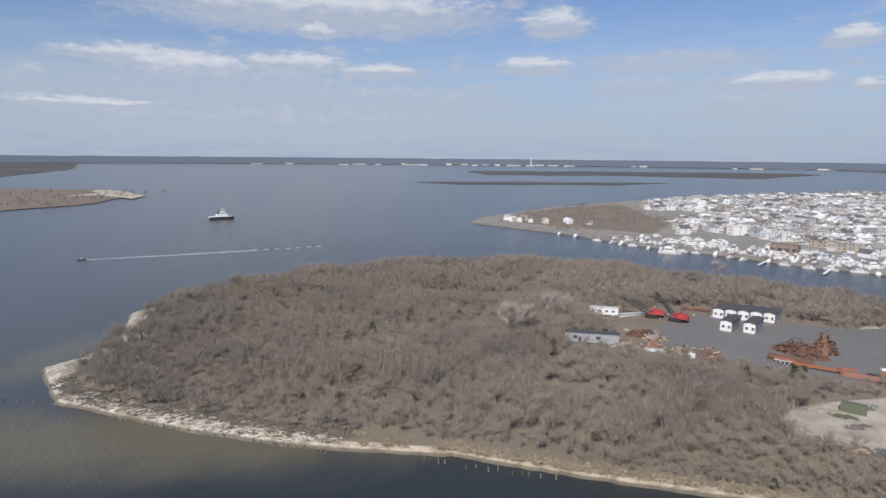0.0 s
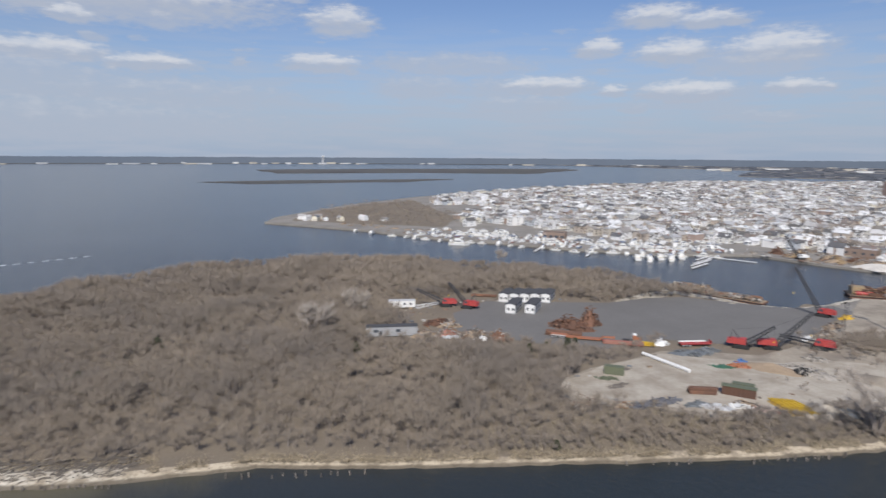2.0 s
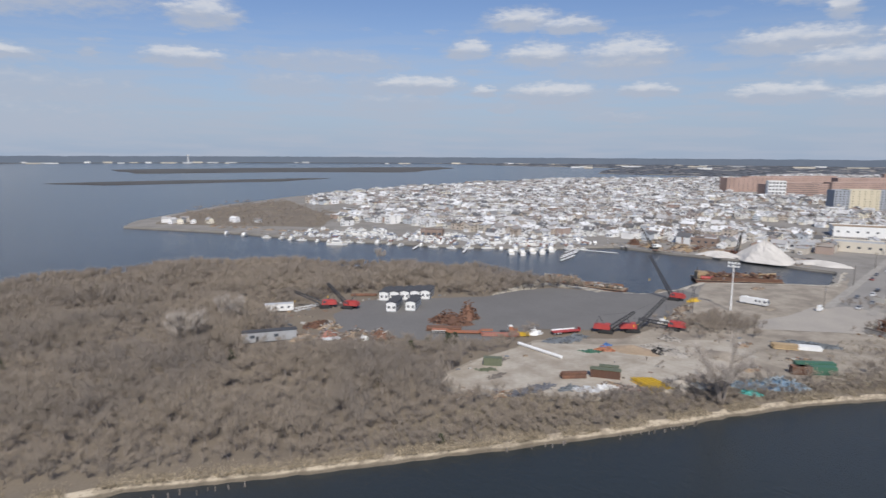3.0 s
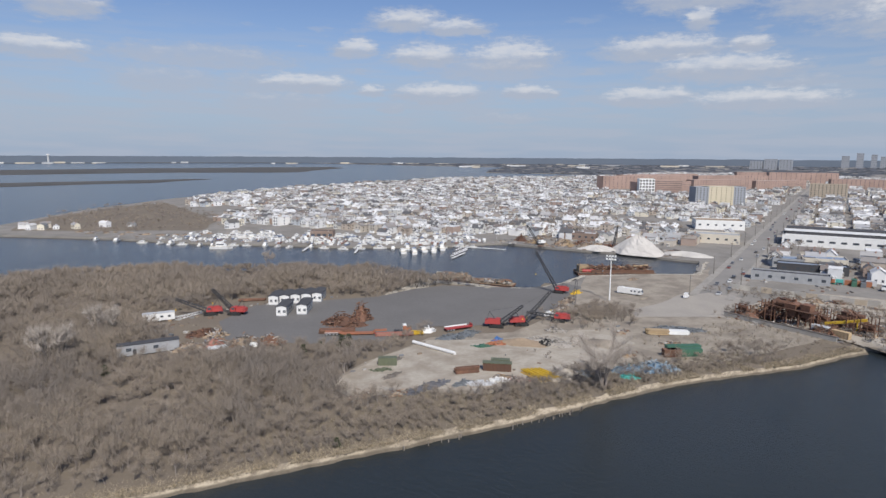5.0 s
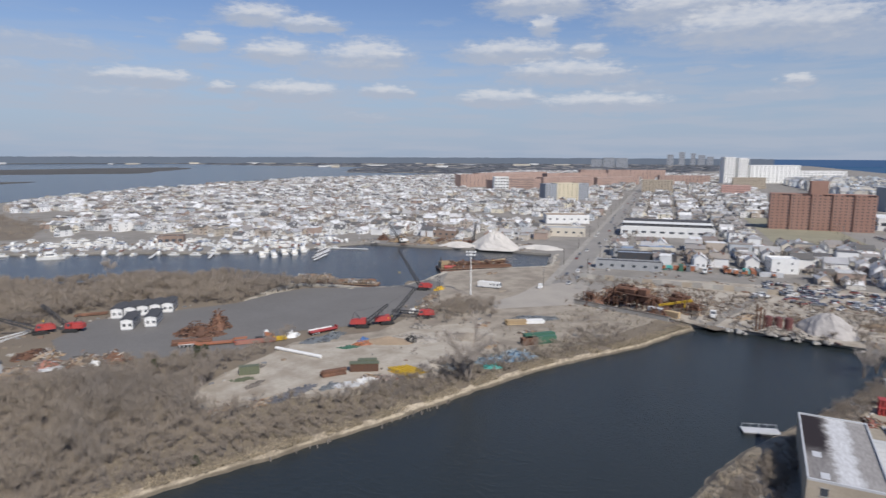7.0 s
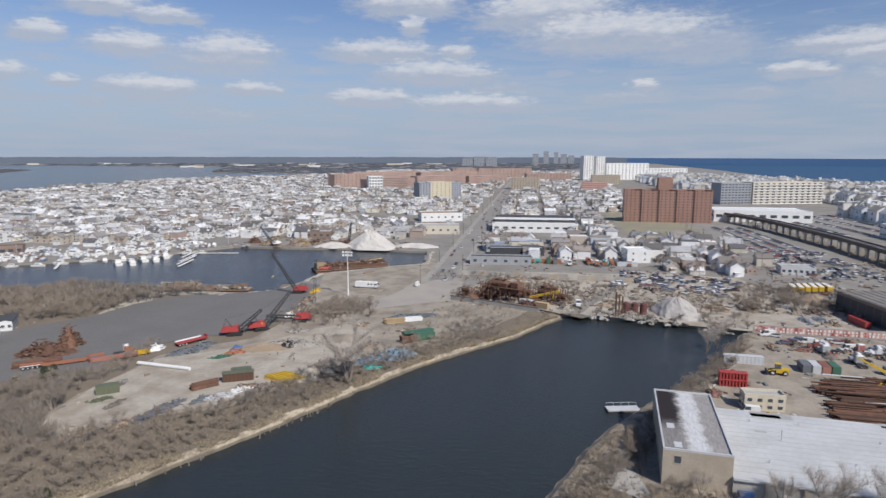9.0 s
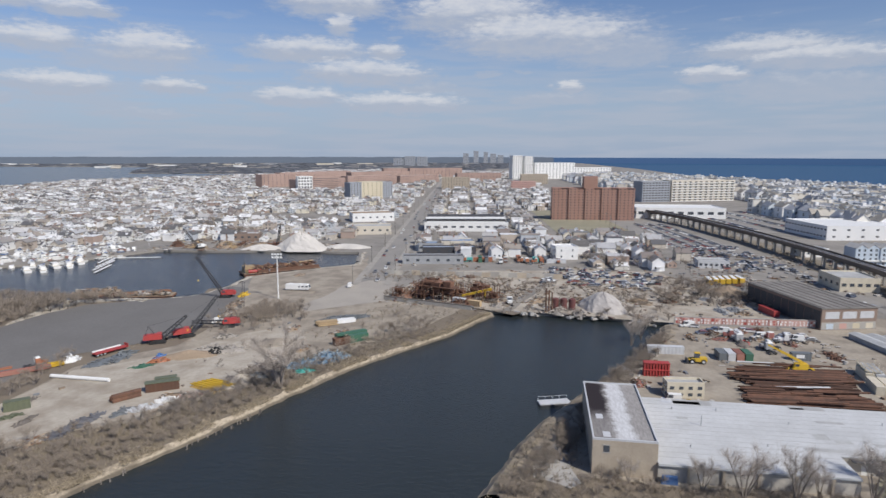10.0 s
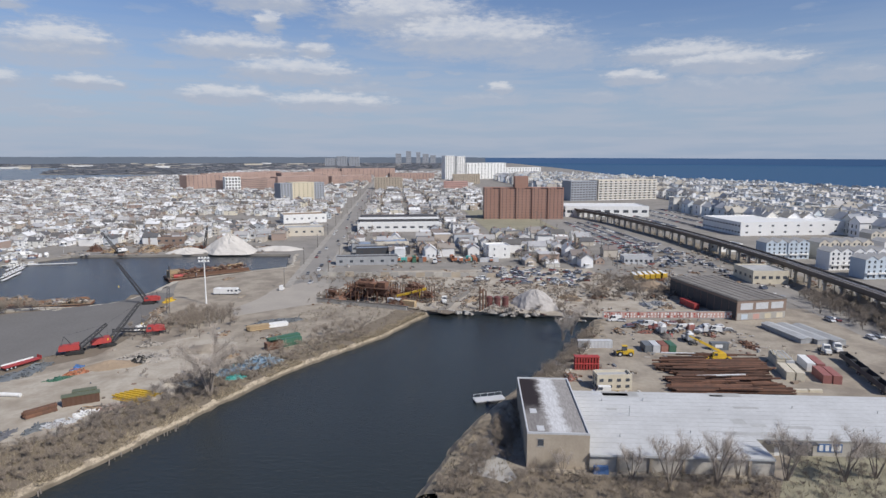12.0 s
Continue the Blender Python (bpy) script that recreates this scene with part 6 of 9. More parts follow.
M_BLUEROOF = material("faded_blue_metal_roof", (0.24, 0.31, 0.42), 0.6, other=(0.34, 0.37, 0.41), coarse=0.12, fine=1.5, spread=0.5, world_space=True)
M_REDFADE = paint("faded_red_paint", (0.33, 0.13, 0.11))
M_OLDBRICK = material("old_brick", (0.27, 0.20, 0.16), 0.9, other=(0.20, 0.145, 0.115), coarse=0.1, fine=1.2)
M_SCRUB = material("brown_scrub", (0.25, 0.215, 0.165), 0.95, other=(0.15, 0.13, 0.10), coarse=0.08, fine=0.8, bump=0.4, world_space=True)
M_STONEPILE = material("crushed_stone", (0.47, 0.44, 0.41), 0.95, other=(0.30, 0.28, 0.26), coarse=0.25, fine=1.8, bump=0.6, spread=0.5)
M_MAROON = paint("dull_maroon_paint", (0.15, 0.055, 0.05))
M_GRASS = material("dry_grass", (0.29, 0.27, 0.19), 0.95, other=(0.21, 0.195, 0.135), coarse=0.05, fine=0.8, bump=0.3, world_space=True)


def block_of_flats(name, x, y, deg, L, W, H, wall, label, category="apartment building", floors=None, bays=None, pane=(1.7, 1.5), flat_roof=M_ROOFFELT, z=1.45, penthouse=None, bands=False, fronts=("-y", "-x"), recess=0):
    """A block L long (local x) and W deep with storeys of windows on the faces named; its long face looks along local -y."""
    root = thing(name, pose(x, y, z, 0, 0, deg), label, category)
    h = L / 2
    floors = floors or max(2, int(H / 2.9))
    bays = bays or max(3, int(L / 4.5))
    if recess:
        step = L / recess
        for k in range(recess):
            back = 0.0 if k % 2 == 0 else 1.2
            part("bay", Shape().box(-h + k * step, -W / 2 + back, 0, -h + (k + 1) * step, W / 2 - back, H - (0 if k % 2 == 0 else 0.01)), wall, root)
    else:
        part("wall", Shape().box(-h, -W / 2, 0, h, W / 2, H), wall, root)
    part("roof", Shape().box(-h + 0.3, -W / 2 + 0.3, H, h - 0.3, W / 2 - 0.3, H + 0.12), flat_roof, root)
    rim_ = Shape().box(-h, -W / 2, H, h, -W / 2 + 0.3, H + 0.8).box(-h, W / 2 - 0.3, H, h, W / 2, H + 0.8).box(-h, -W / 2 + 0.3, H, -h + 0.3, W / 2 - 0.3, H + 0.8).box(h - 0.3, -W / 2 + 0.3, H, h, W / 2 - 0.3, H + 0.8)
    if not recess:
        part("parapet", rim_, wall, root)
    fh = H / floors
    mesh_a = Shape().box(-pane[0] / 2, -0.06, -pane[1] / 2, pane[0] / 2, 0.02, pane[1] / 2).mesh("window", M_GLASS)
    mesh_b = Shape().box(-0.06, -pane[0] / 2, -pane[1] / 2, 0.02, pane[0] / 2, pane[1] / 2).mesh("window", M_GLASS)
    if math.hypot(x, y) > 900:
        grid = Shape()
        for f in range(floors):
            zz = (f + 0.55) * fh
            for k in range(bays):
                px = -h + (k + 0.5) * L / bays
                grid.box(px - pane[0] / 2, -W / 2 - 0.08, zz - pane[1] / 2, px + pane[0] / 2, -W / 2 + 0.02, zz + pane[1] / 2)
            if bands:
                part("balcony", Shape().box(-h, -W / 2 - 1.0, f * fh, h, -W / 2 - 0.1, f * fh + 0.9), M_WHITE, root)
        tagged(part("window_rest", grid, M_DARK, root), kind="stuff")
        floors = 0
    for f in range(floors):
        zz = (f + 0.55) * fh
        if "-y" in fronts:
            for k in range(bays):
                px = -h + (k + 0.5) * L / bays
                back = 1.2 if recess and int((px + h) / (L / recess)) % 2 else 0.0
                part("window", mesh_a, None, root, at=pose(px, -W / 2 + back, zz))
        if "-x" in fronts:
            n = max(2, int(W / 4.5))
            for k in range(n):
                part("window", mesh_b, None, root, at=pose(-h, -W / 2 + (k + 0.5) * W / n, zz))
        if bands:
            part("balcony", Shape().box(-h, -W / 2 - 1.0, f * fh, h, -W / 2 - 0.02, f * fh + 0.9), M_WHITE, root)
    if penthouse:
        px, pw, ph = penthouse
        part("stair_tower", Shape().box(px - pw / 2, -W / 2 + 0.5, H + 0.12, px + pw / 2, W / 2 - 2, H + ph), wall, root)
    return root


def mid(a, b):
    return ((a[0] + b[0]) / 2, (a[1] + b[1]) / 2)


def faced(name, a, b, W, H, wall, label, **more):
    """A block whose front foot runs from a to b, left to right as seen from the canal."""
    deg = math.degrees(math.atan2(b[1] - a[1], b[0] - a[0]))
    L = math.hypot(b[0] - a[0], b[1] - a[1])
    cx, cy = mid(a, b)
    nx, ny = -math.sin(radians(deg)), math.cos(radians(deg))
    return block_of_flats(name, cx + nx * W / 2, cy + ny * W / 2, deg, L, W, H, wall, label, **more)


faced("apartment_tower", (652.5, 103.7), (673.3, 21.2), 18, 33.5, M_BRICK, "tall red-brown brick apartment block with recessed bays", floors=12, bays=20, recess=10, pane=(1.1, 1.1), flat_roof=M_BRICK, penthouse=(-3, 14, 12))
faced("apartment_building", (940, 20), (966, -18), 24, 29, M_GREYAPT, "grey end wing of the seaside apartment block", floors=8, bays=9, pane=(3.2, 1.6))
faced("apartment_building", (967, -20), (1026, -110), 22, 30, M_BEIGE, "pale seaside apartment block with dark balconies", floors=8, bays=12, pane=(4.0, 1.6), bands=True)
faced("supermarket", (698.6, 20.2), (721.6, -70.8), 45, 11, M_WHITE, "long low white store with a flat white roof", floors=1, bays=9, pane=(6, 3), category="store", flat_roof=M_WHITE)
faced("apartment_tower", (1664, 374), (1682, 352), 22, 64, M_WHITE, "tall white twin apartment tower near the sea", floors=16, bays=4, pane=(3.2, 2.0))
faced("apartment_tower", (1687, 346), (1704, 326), 22, 62, M_WHITE, "tall white apartment tower near the sea", floors=16, bays=4, pane=(3.2, 2.0))
faced("apartment_building", (1708, 322), (1800, 225), 25, 44, M_WHITE, "stepped white apartment block near the sea", floors=10, bays=12, pane=(3.4, 2.0))
faced("apartment_building", (1790, 250), (1880, 130), 25, 30, M_WHITE, "long white apartment block near the sea", floors=7, bays=16, pane=(3.6, 2.0))
faced("hotel", (977.5, 615.5), (994.7, 595.4), 26, 27, M_WHITE, "white five-storey hotel with large windows", floors=5, bays=5, pane=(3.2, 3.0), category="hotel")
for k, (a, b, h) in enumerate([((1010, 640), (1130, 600), 20), ((1060, 750), (1290, 690), 26), ((1150, 605), (1300, 560), 22), ((1330, 690), (1500, 610), 24), ((1230, 820), (1460, 760), 24), ((1010, 610), (1060, 580), 24), ((1320, 560), (1460, 515), 18)]):
    faced("housing_block", a, b, 20, h, M_BRICKPALE, "long red-brick housing block at the edge of town", bays=22, floors=max(4, int(h / 3.4)))
faced("apartment_building", (834.5, 435.3), (850, 424), 20, 25, M_GREYAPT, "grey glazed wing of an apartment block", floors=8, bays=4)
faced("apartment_building", (850, 424), (878, 402), 22, 25.5, M_YELLOWBRICK, "pale yellow apartment block by the avenue", floors=8, bays=5, pane=(1.2, 1.2))
faced("apartment_building", (878, 402), (893, 392), 20, 25, M_GREYAPT, "grey glazed wing of an apartment block", floors=8, bays=4)
faced("apartment_building", (1165, 405), (1180, 352), 20, 22, M_STUCCO, "tan brick apartment block beside the avenue", floors=7, bays=10)
faced("apartment_building", (1125, 255), (1137, 212), 20, 18, M_PINK, "low pink apartment block beside the avenue", floors=5, bays=12)
faced("apartment_building", (1420, 300), (1440, 240), 20, 22, M_STUCCO, "tan brick apartment block far along the avenue", floors=7, bays=12)
faced("housing_block", (1500, 480), (1560, 380), 24, 20, M_BRICKPALE, "brick housing block far along the avenue", floors=6, bays=14)
faced("housing_block", (1700, 690), (1800, 560), 24, 26, M_BRICKPALE, "brick housing block far along the avenue", floors=7, bays=14)
faced("housing_block", (1800, 820), (1950, 640), 24, 22, M_BRICKPALE, "brick housing block far behind the town", floors=6, bays=14)
for x, y, h, w in [(4330, 1320, 72, 40), (4370, 1255, 90, 36), (4400, 1190, 82, 30), (4420, 1140, 70, 44), (4440, 1090, 60, 40), (3374, 1438, 44, 60), (3395, 1375, 54, 60), (3420, 1310, 52, 60)]:
    block_of_flats("apartment_tower", x, y, -75, w, 30, h, M_GREYAPT, "dark distant apartment tower on the horizon", floors=6, bays=4, pane=(3, 3), fronts=("-y",))
# long white depot beside the avenue, with its dark clerestory
depot = faced("depot", (514.0, 195), (538, 124), 42, 7.5, M_WHITE, "long white bus depot with a dark striped roof", floors=1, bays=10, pane=(4, 1.6), category="depot", flat_roof=M_ROOFDARK)
part("front_roof", Shape().box(-36, -20.6, 7.62, 36, -9.0, 7.8), M_WHITE, depot)
part("clerestory", Shape().box(-36, -9.0, 7.62, 36, 6.0, 10.2), M_DARK, depot, "dark glazed clerestory band")
part("upper_roof", Shape().box(-36.5, -9.6, 10.2, 36.5, 6.5, 10.6), M_WHITE, depot)
part("rear_band", Shape().box(-36, 6.0, 7.62, 36, 20, 11.6), M_ROOFDARK, depot)
for a, b, w, h, mat, lab in [((414, 144), (424, 122), 16, 6, M_BEIGE, "low tan workshop with a blue metal roof"), ((405, 158), (412, 142), 14, 5, M_GREY, "grey workshop with a pale blue roof"), ((392, 150), (406, 116), 10, 4.5, M_DARK, "low dark lean-to shed by the avenue")]:
    faced("workshop", a, b, w, h, mat, lab, floors=1, bays=5, pane=(2, 1.5), category="workshop", flat_roof=M_BLUEROOF)
faced("white_house", (401.9, 60.5), (408.3, 47), 13, 8.0, M_WHITE, "big plain white three-storey house", floors=2, bays=2, pane=(0.9, 1.3), category="house", flat_roof=M_WHITE)
faced("workshop", (354.2, -89.7), (358.7, -108.4), 22, 6.5, M_CREAM, "cream-fronted workshop with a grey flat roof", floors=1, bays=5, pane=(2.2, 1.6), category="workshop")
faced("workshop", (402, -26), (405, -44), 12, 4, M_LIGHTGREY, "low white workshop with a grey roof", floors=1, bays=6, pane=(1.6, 1.4), category="workshop")
faced("workshop", (470, 250), (486, 215), 20, 6.5, M_BEIGE, "tan workshop north of the avenue", floors=1, bays=6, pane=(2, 1.5), category="workshop")
faced("workshop", (450, 268), (458, 245), 14, 5, M_LIGHTGREY, "low grey workshop north of the avenue", floors=1, bays=6, pane=(2, 1.5), category="workshop")
faced("workshop", (560, 290), (585, 255), 26, 8, M_WHITE, "large white shed with a brown roof", floors=1, bays=6, pane=(2, 1.5), category="workshop", flat_roof=M_BROWNPILE)
faced("workshop", (568, -131), (604, -231), 60, 11, M_HOUSEWHITE, "large pale grey hall with a white flat roof", floors=2, bays=9, pane=(2.4, 1.4), category="hall", flat_roof=M_WHITE)
faced("workshop", (640, -190), (655, -240), 30, 9, M_LIGHTGREY, "large pale hall behind the railway", floors=2, bays=9, pane=(2.4, 1.4), category="hall", flat_roof=M_WHITE)
faced("workshop", (468, -96), (476, -112), 12, 5, M_WHITE, "small white shed under the railway", floors=1, bays=3, pane=(2, 1.5), category="workshop", flat_roof=M_WHITE)


# ============================================================ the foreground warehouse
def stained_roof():
    """Felt with a broad tar stain on one side and a bleached strip along the middle, in the roof's own metres."""
    m = bpy.data.materials.new("stained_felt")
    m.use_nodes = True
    t = m.node_tree
    b = t.nodes["Principled BSDF"]
    where = t.nodes.new("ShaderNodeTexCoord").outputs["Object"]
    n = wire(t, "ShaderNodeTexNoise", {"Vector": where, "Scale": 0.32, "Detail": 6.0, "Roughness": 0.65}).outputs["Color"]
    moved = vec(t, "ADD", where, vec(t, "MULTIPLY", vec(t, "SUBTRACT", n, (0.5, 0.5, 0.5)), (9.0, 5.0, 0)))
    xyz = wire(t, "ShaderNodeSeparateXYZ", {0: moved})
    tar = math_node(t, "MULTIPLY", ramp(t, xyz.outputs[1], -5.6, -3.6), ramp(t, xyz.outputs[0], 9.0, 17.0, 0.3, 1.0))
    white = math_node(t, "MULTIPLY", ramp(t, xyz.outputs[1], -10.2, -8.2), ramp(t, xyz.outputs[1], -4.6, -6.2))
    fine = wire(t, "ShaderNodeTexNoise", {"Vector": vec(t, "MULTIPLY", where, (0.5, 2.2, 1)), "Scale": 1.2, "Detail": 5.0}).outputs[0]
    col = blend(t, ramp(t, fine, 0.3, 0.75), (0.34, 0.325, 0.31), (0.24, 0.225, 0.215))
    col = blend(t, math_node(t, "MULTIPLY", white, ramp(t, fine, 0.2, 0.7, 0.9, 0.55)), col, (0.66, 0.67, 0.68))
    col = blend(t, tar, col, (0.03, 0.024, 0.026))
    b.inputs["Specular IOR Level"].default_value = 0.2
    t.links.new(col, b.inputs["Base Color"])
    b.inputs["Roughness"].default_value = 0.85
    return m


M_BLOCKROOF = stained_roof()
M_MAINROOF = material("bleached_felt_roof", (0.55, 0.56, 0.56), 0.88, other=(0.40, 0.405, 0.40), coarse=0.09, fine=0.9, spread=0.4, world_space=True)
M_PALEWALL = material("pale_render", (0.52, 0.49, 0.435), 0.92, other=(0.36, 0.33, 0.285), coarse=0.25, fine=1.5, bump=0.2, spread=0.5)


def foreground_warehouse():
    root = thing("warehouse", pose(128.6, 10.3, 1.5, 0, 0, 9.9), "tan-walled warehouse with a stained pale felt roof", "warehouse")
    part("block_wall", Shape().box(0, -13.6, 0, 33.9, 0, 8.0), M_STUCCO, root)
    part("block_roof", Shape().box(0.35, -13.25, 8.0, 33.55, -0.35, 8.1), M_BLOCKROOF, root, "pale felt roof with dark tar stains")
    for (x0, y0, x1, y1) in ((0, -0.35, 33.9, 0), (33.55, -13.6, 33.9, -0.35), (0, -13.6, 0.35, -0.35), (0.35, -13.6, 33.55, -13.25)):
        part("parapet", Shape().box(x0, y0, 8.0, x1, y1, 8.45), M_LIGHTGREY, root)
    for x, y in ((1.6, -3.2), (11.0, -2.4)):
        part("roof_patch", Shape().box(x, y - 0.8, 8.1, x + 2.6, y + 0.8, 8.14), M_LIGHTGREY, root)
    part("main_wall", Shape().box(-0.6, -53, 0, 36, -13.6, 3.8).box(9, -112, 0, 36, -53, 3.8), M_PALEWALL, root)
    part("main_roof", Shape().box(-0.9, -53, 3.8, 36.2, -13.6, 4.05).box(8.8, -112, 3.8, 36.2, -53, 4.06), M_MAINROOF, root, "weathered pale grey felt roof with seams")
    rnd = random.Random(4)
    for k in range(14):
        x = 2.5 + k * 2.45
        part("roof_seam", Shape().box(x, -53 if x < 9 else -111, 4.055, x + 0.1, -14, 4.075), M_ROOFFELT, root)
    for k in range(16):
        x, y = rnd.uniform(10, 34), rnd.uniform(-108, -16)
        part("roof_patch", Shape().box(x, y, 4.065, x + rnd.uniform(0.8, 3.5), y + rnd.uniform(2, 11), 4.085), rnd.choice((M_ROOFFELT, M_LIGHTGREY, M_MAINROOF)), root)
    for x, y in ((20, -27), (11, -39), (24, -48), (8, -22), (16, -61), (27, -70), (14, -80), (30, -33), (29, -22), (5, -30), (25, -90)):
        part("vent_pipe", Shape().rod((x, y, 4.0), (x, y, 4.6 + (1.9 if x == 20 else 0)), 0.09, n=8).rod((x, y, 4.55 + (1.9 if x == 20 else 0)), (x, y, 4.7 + (1.9 if x == 20 else 0)), 0.17, n=8), M_GREY, root)
    part("window", Shape().box(-0.06, -3.6, 5.4, 0.02, -2.3, 6.9), M_GLASS, root)
    part("window_frame", Shape().box(-0.1, -3.8, 5.2, -0.04, -2.1, 5.4).box(-0.1, -3.8, 6.9, -0.04, -2.1, 7.1), M_CONCRETE, root)
    for k in range(5):
        part("buttress", Shape().box(-1.0, -20 - k * 7.0, 0, -0.5, -19.4 - k * 7.0, 3.7), M_STUCCO, root)
    # Blue box added where the wall corner carries flat blue graffiti.
    part("tarpaulin", Shape().box(-2.0, -17.6, 0, -0.9, -14.2, 1.8, taper=0.2), M_BLUE, root)
    part("roller_door", Shape().box(8.9, -66, 0.1, 9.02, -60.5, 3.2), M_DARK, root)
    part("door", Shape().box(8.92, -58.6, 0, 9.02, -57.4, 2.2), M_WHITE, root)
    part("sign_panel", Shape().box(8.9, -72.5, 1.2, 9.02, -67.0, 3.2), M_BLUE, root, "blue spray-painted panel with pale marks")
    for k in range(4):
        part("mark", Shape().box(8.86, -72.2 + k * 1.35, 1.5, 8.91, -71.4 + k * 1.35, 2.9), M_WHITE, root)
    part("canopy", Shape().box(7.4, -66.5, 3.4, 8.98, -55.0, 3.6), M_ROOFDARK, root)
    part("gutter", Shape().box(-1.05, -53, 3.6, -0.9, -13.6, 3.8), M_GREY, root)


foreground_warehouse()
sheet("industrial_yard", dense([(116, 25), (140, 24), (175, 15), (208, 5), (236, -7), (259, -9), (275, -66), (300, -75), (300, -100), (240, -120), (120, -130), (105, -60), (100, 20)], 5, 1.0), 1.56, M_DIRT, "brown dirt yard behind the warehouse")
sheet("brush_ground", dense([(100, 26), (128, 27), (127, 10), (134, -44), (142, -70), (150, -110), (110, -120), (92, -60)], 4, 1.0), 1.60, M_LITTER, "rough brushy ground in front of the warehouse")
sheet("concrete_path", dense([(123, 22), (128, 23), (140, 20), (139, 17), (130, 15), (124, 12), (121, 14)], 2, 0.7), 1.66, M_CONCRETE, "broken concrete slab beside the warehouse")
sheet("rough_grass", dense([(128, -40), (137, -44), (150, -50), (153, -78), (138, -82), (126, -62)], 3, 1.2), 1.64, M_GRASS, "thin green-brown grass before the warehouse recess")

# pipe yard behind the warehouse
rnd_pipes = random.Random(71)
M_PIPERUST = material("old_pipe_rust", (0.125, 0.062, 0.04), 0.9, other=(0.06, 0.04, 0.032), coarse=0.4, fine=3, spread=0.5, each=0.55)
for k in range(5):
    bars_stack(187.5 + k * 6.2, -42.4 + (0.6 if k % 2 else -0.9), -78, 37 - (k % 3) * 3, 6.3, 1.3 + 0.35 * (k % 2), M_PIPERUST, "stack of long rust-brown steel pipes", "pipe_stack", step=0.62, seed=90 + k, rod=1, jag=3.0, z=1.56)
for k in range(26):
    ln = rnd_pipes.uniform(8, 22)
    solid("loose_pipe", Shape().rod((-ln / 2, 0, 0), (ln / 2, 0, 0.05), 0.28, n=8), M_LIGHTGREY if k % 13 == 6 else M_PIPERUST, pose(184 + rnd_pipes.uniform(0, 32), -42 + rnd_pipes.uniform(-13, 13), 1.56 + 1.95 + 0.3 * (k % 2), 0, 0, -78 + rnd_pipes.uniform(-7, 7)), "loose rusty pipe lying on a pipe stack" if k % 13 != 6 else "loose pale pipe lying on a pipe stack", "pipe", "loose pipes")
for k in range(10):
    solid("timber_block", Shape().box(-1.9, -0.5, 0, 1.9, 0.5, 0.75), M_CREAM, at(184.5 + k * 0.88, -31.0 - k * 4.1, -78, 1.56), "cream-painted timber block along the yard edge", "timber block", "timber blocks along the yard")
yc = thing("mobile_crane", at(215.0, -45.4, 102, 1.56), "yellow rough-terrain crane with raised boom", "crane")
part("carrier", Shape().box(-4.2, -1.3, 0.9, 4.2, 1.3, 1.6), M_YELLOW, yc)
part("turntable", Shape().box(-2.6, -1.2, 1.6, 1.0, 1.2, 3.0, taper=0.15), M_YELLOW, yc)
part("cab", Shape().profile([(0.2, 1.6), (2.0, 1.6), (1.7, 3.3), (0.2, 3.3)], 0.3, 1.3), M_YELLOW, yc)
part("cab_window", Shape().box(0.4, 1.3, 2.3, 1.6, 1.33, 3.1), M_GLASS, yc)
part("boom", Shape().beam((-1.8, -0.3, 2.9), (6.0, -0.3, 6.8), 0.8).beam((5.6, -0.3, 6.6), (9.6, -0.3, 8.6), 0.5), M_YELLOW, yc)
part("lift_ram", Shape().rod((0.6, -0.3, 1.8), (3.0, -0.3, 5.2), 0.15, n=8), M_LIGHTGREY, yc)
add_wheels(yc, (-2.8, 2.8), 2.4, 0.85, 0.6)
ld = thing("wheel_loader", at(213.8, -15.2, 102, 1.56), "yellow wheel loader with a raised bucket", "loader")
part("body", Shape().profile([(-3.2, 0.8), (0.6, 0.8), (0.6, 1.7), (-0.4, 2.0), (-3.2, 2.1)], -1.1, 1.1), M_YELLOW, ld)
part("cab", Shape().box(-0.9, -0.7, 2.0, 0.7, 0.7, 3.5, taper=0.1), M_GLASS, ld)
part("cab_roof", Shape().box(-1.0, -0.8, 3.5, 0.8, 0.8, 3.65), M_YELLOW, ld)
part("lift_arm", Shape().beam((0.3, -0.7, 1.8), (3.0, -0.7, 1.2), 0.3).beam((0.3, 0.7, 1.8), (3.0, 0.7, 1.2), 0.3), M_YELLOW, ld)
part("bucket", Shape().profile([(2.8, 0.3), (4.0, 0.2), (3.2, 0.6), (3.3, 1.6), (2.8, 1.4)], -1.4, 1.4), M_DARK, ld)
add_wheels(ld, (-2.0, 1.6), 2.1, 0.8, 0.55)
for k, (mat, lab) in enumerate([(M_BLUEGREY, "blue-grey shipping container in a row"), (M_LIGHTGREY, "pale grey shipping container in a row"), (M_REDSCRAP, "faded red shipping container in a row"), (M_GREEN, "green shipping container in a row")]):
    container(222.0 + k * 0.65, -23.2 - k * 2.75, 12, 6.1, mat, lab, z=1.56)
for k in range(2):
    root = thing("steel_rack", at(197.2 + 0.5 * k, -2.6, 12, 1.56 + 2.1 * k), "red slatted steel rack section" if not k else "red slatted steel rack stacked on another", "rack", "red steel racks")
    for j in range(9):
        part("slat", Shape().box(-1.2, -3.8 + j * 0.9, 0.0, 1.2, -3.3 + j * 0.9, 1.9), M_RED, root)
    part("top_rail", Shape().box(-1.3, -3.9, 1.9, 1.3, 4.0, 2.08), M_RED, root)
office = faced("site_office", (178.9, -5.6), (181.9, -15.6), 4.5, 3.9, M_CREAM, "two-storey cream site office cabin with dark windows", floors=2, bays=4, pane=(1.2, 0.9), category="office", z=1.56)
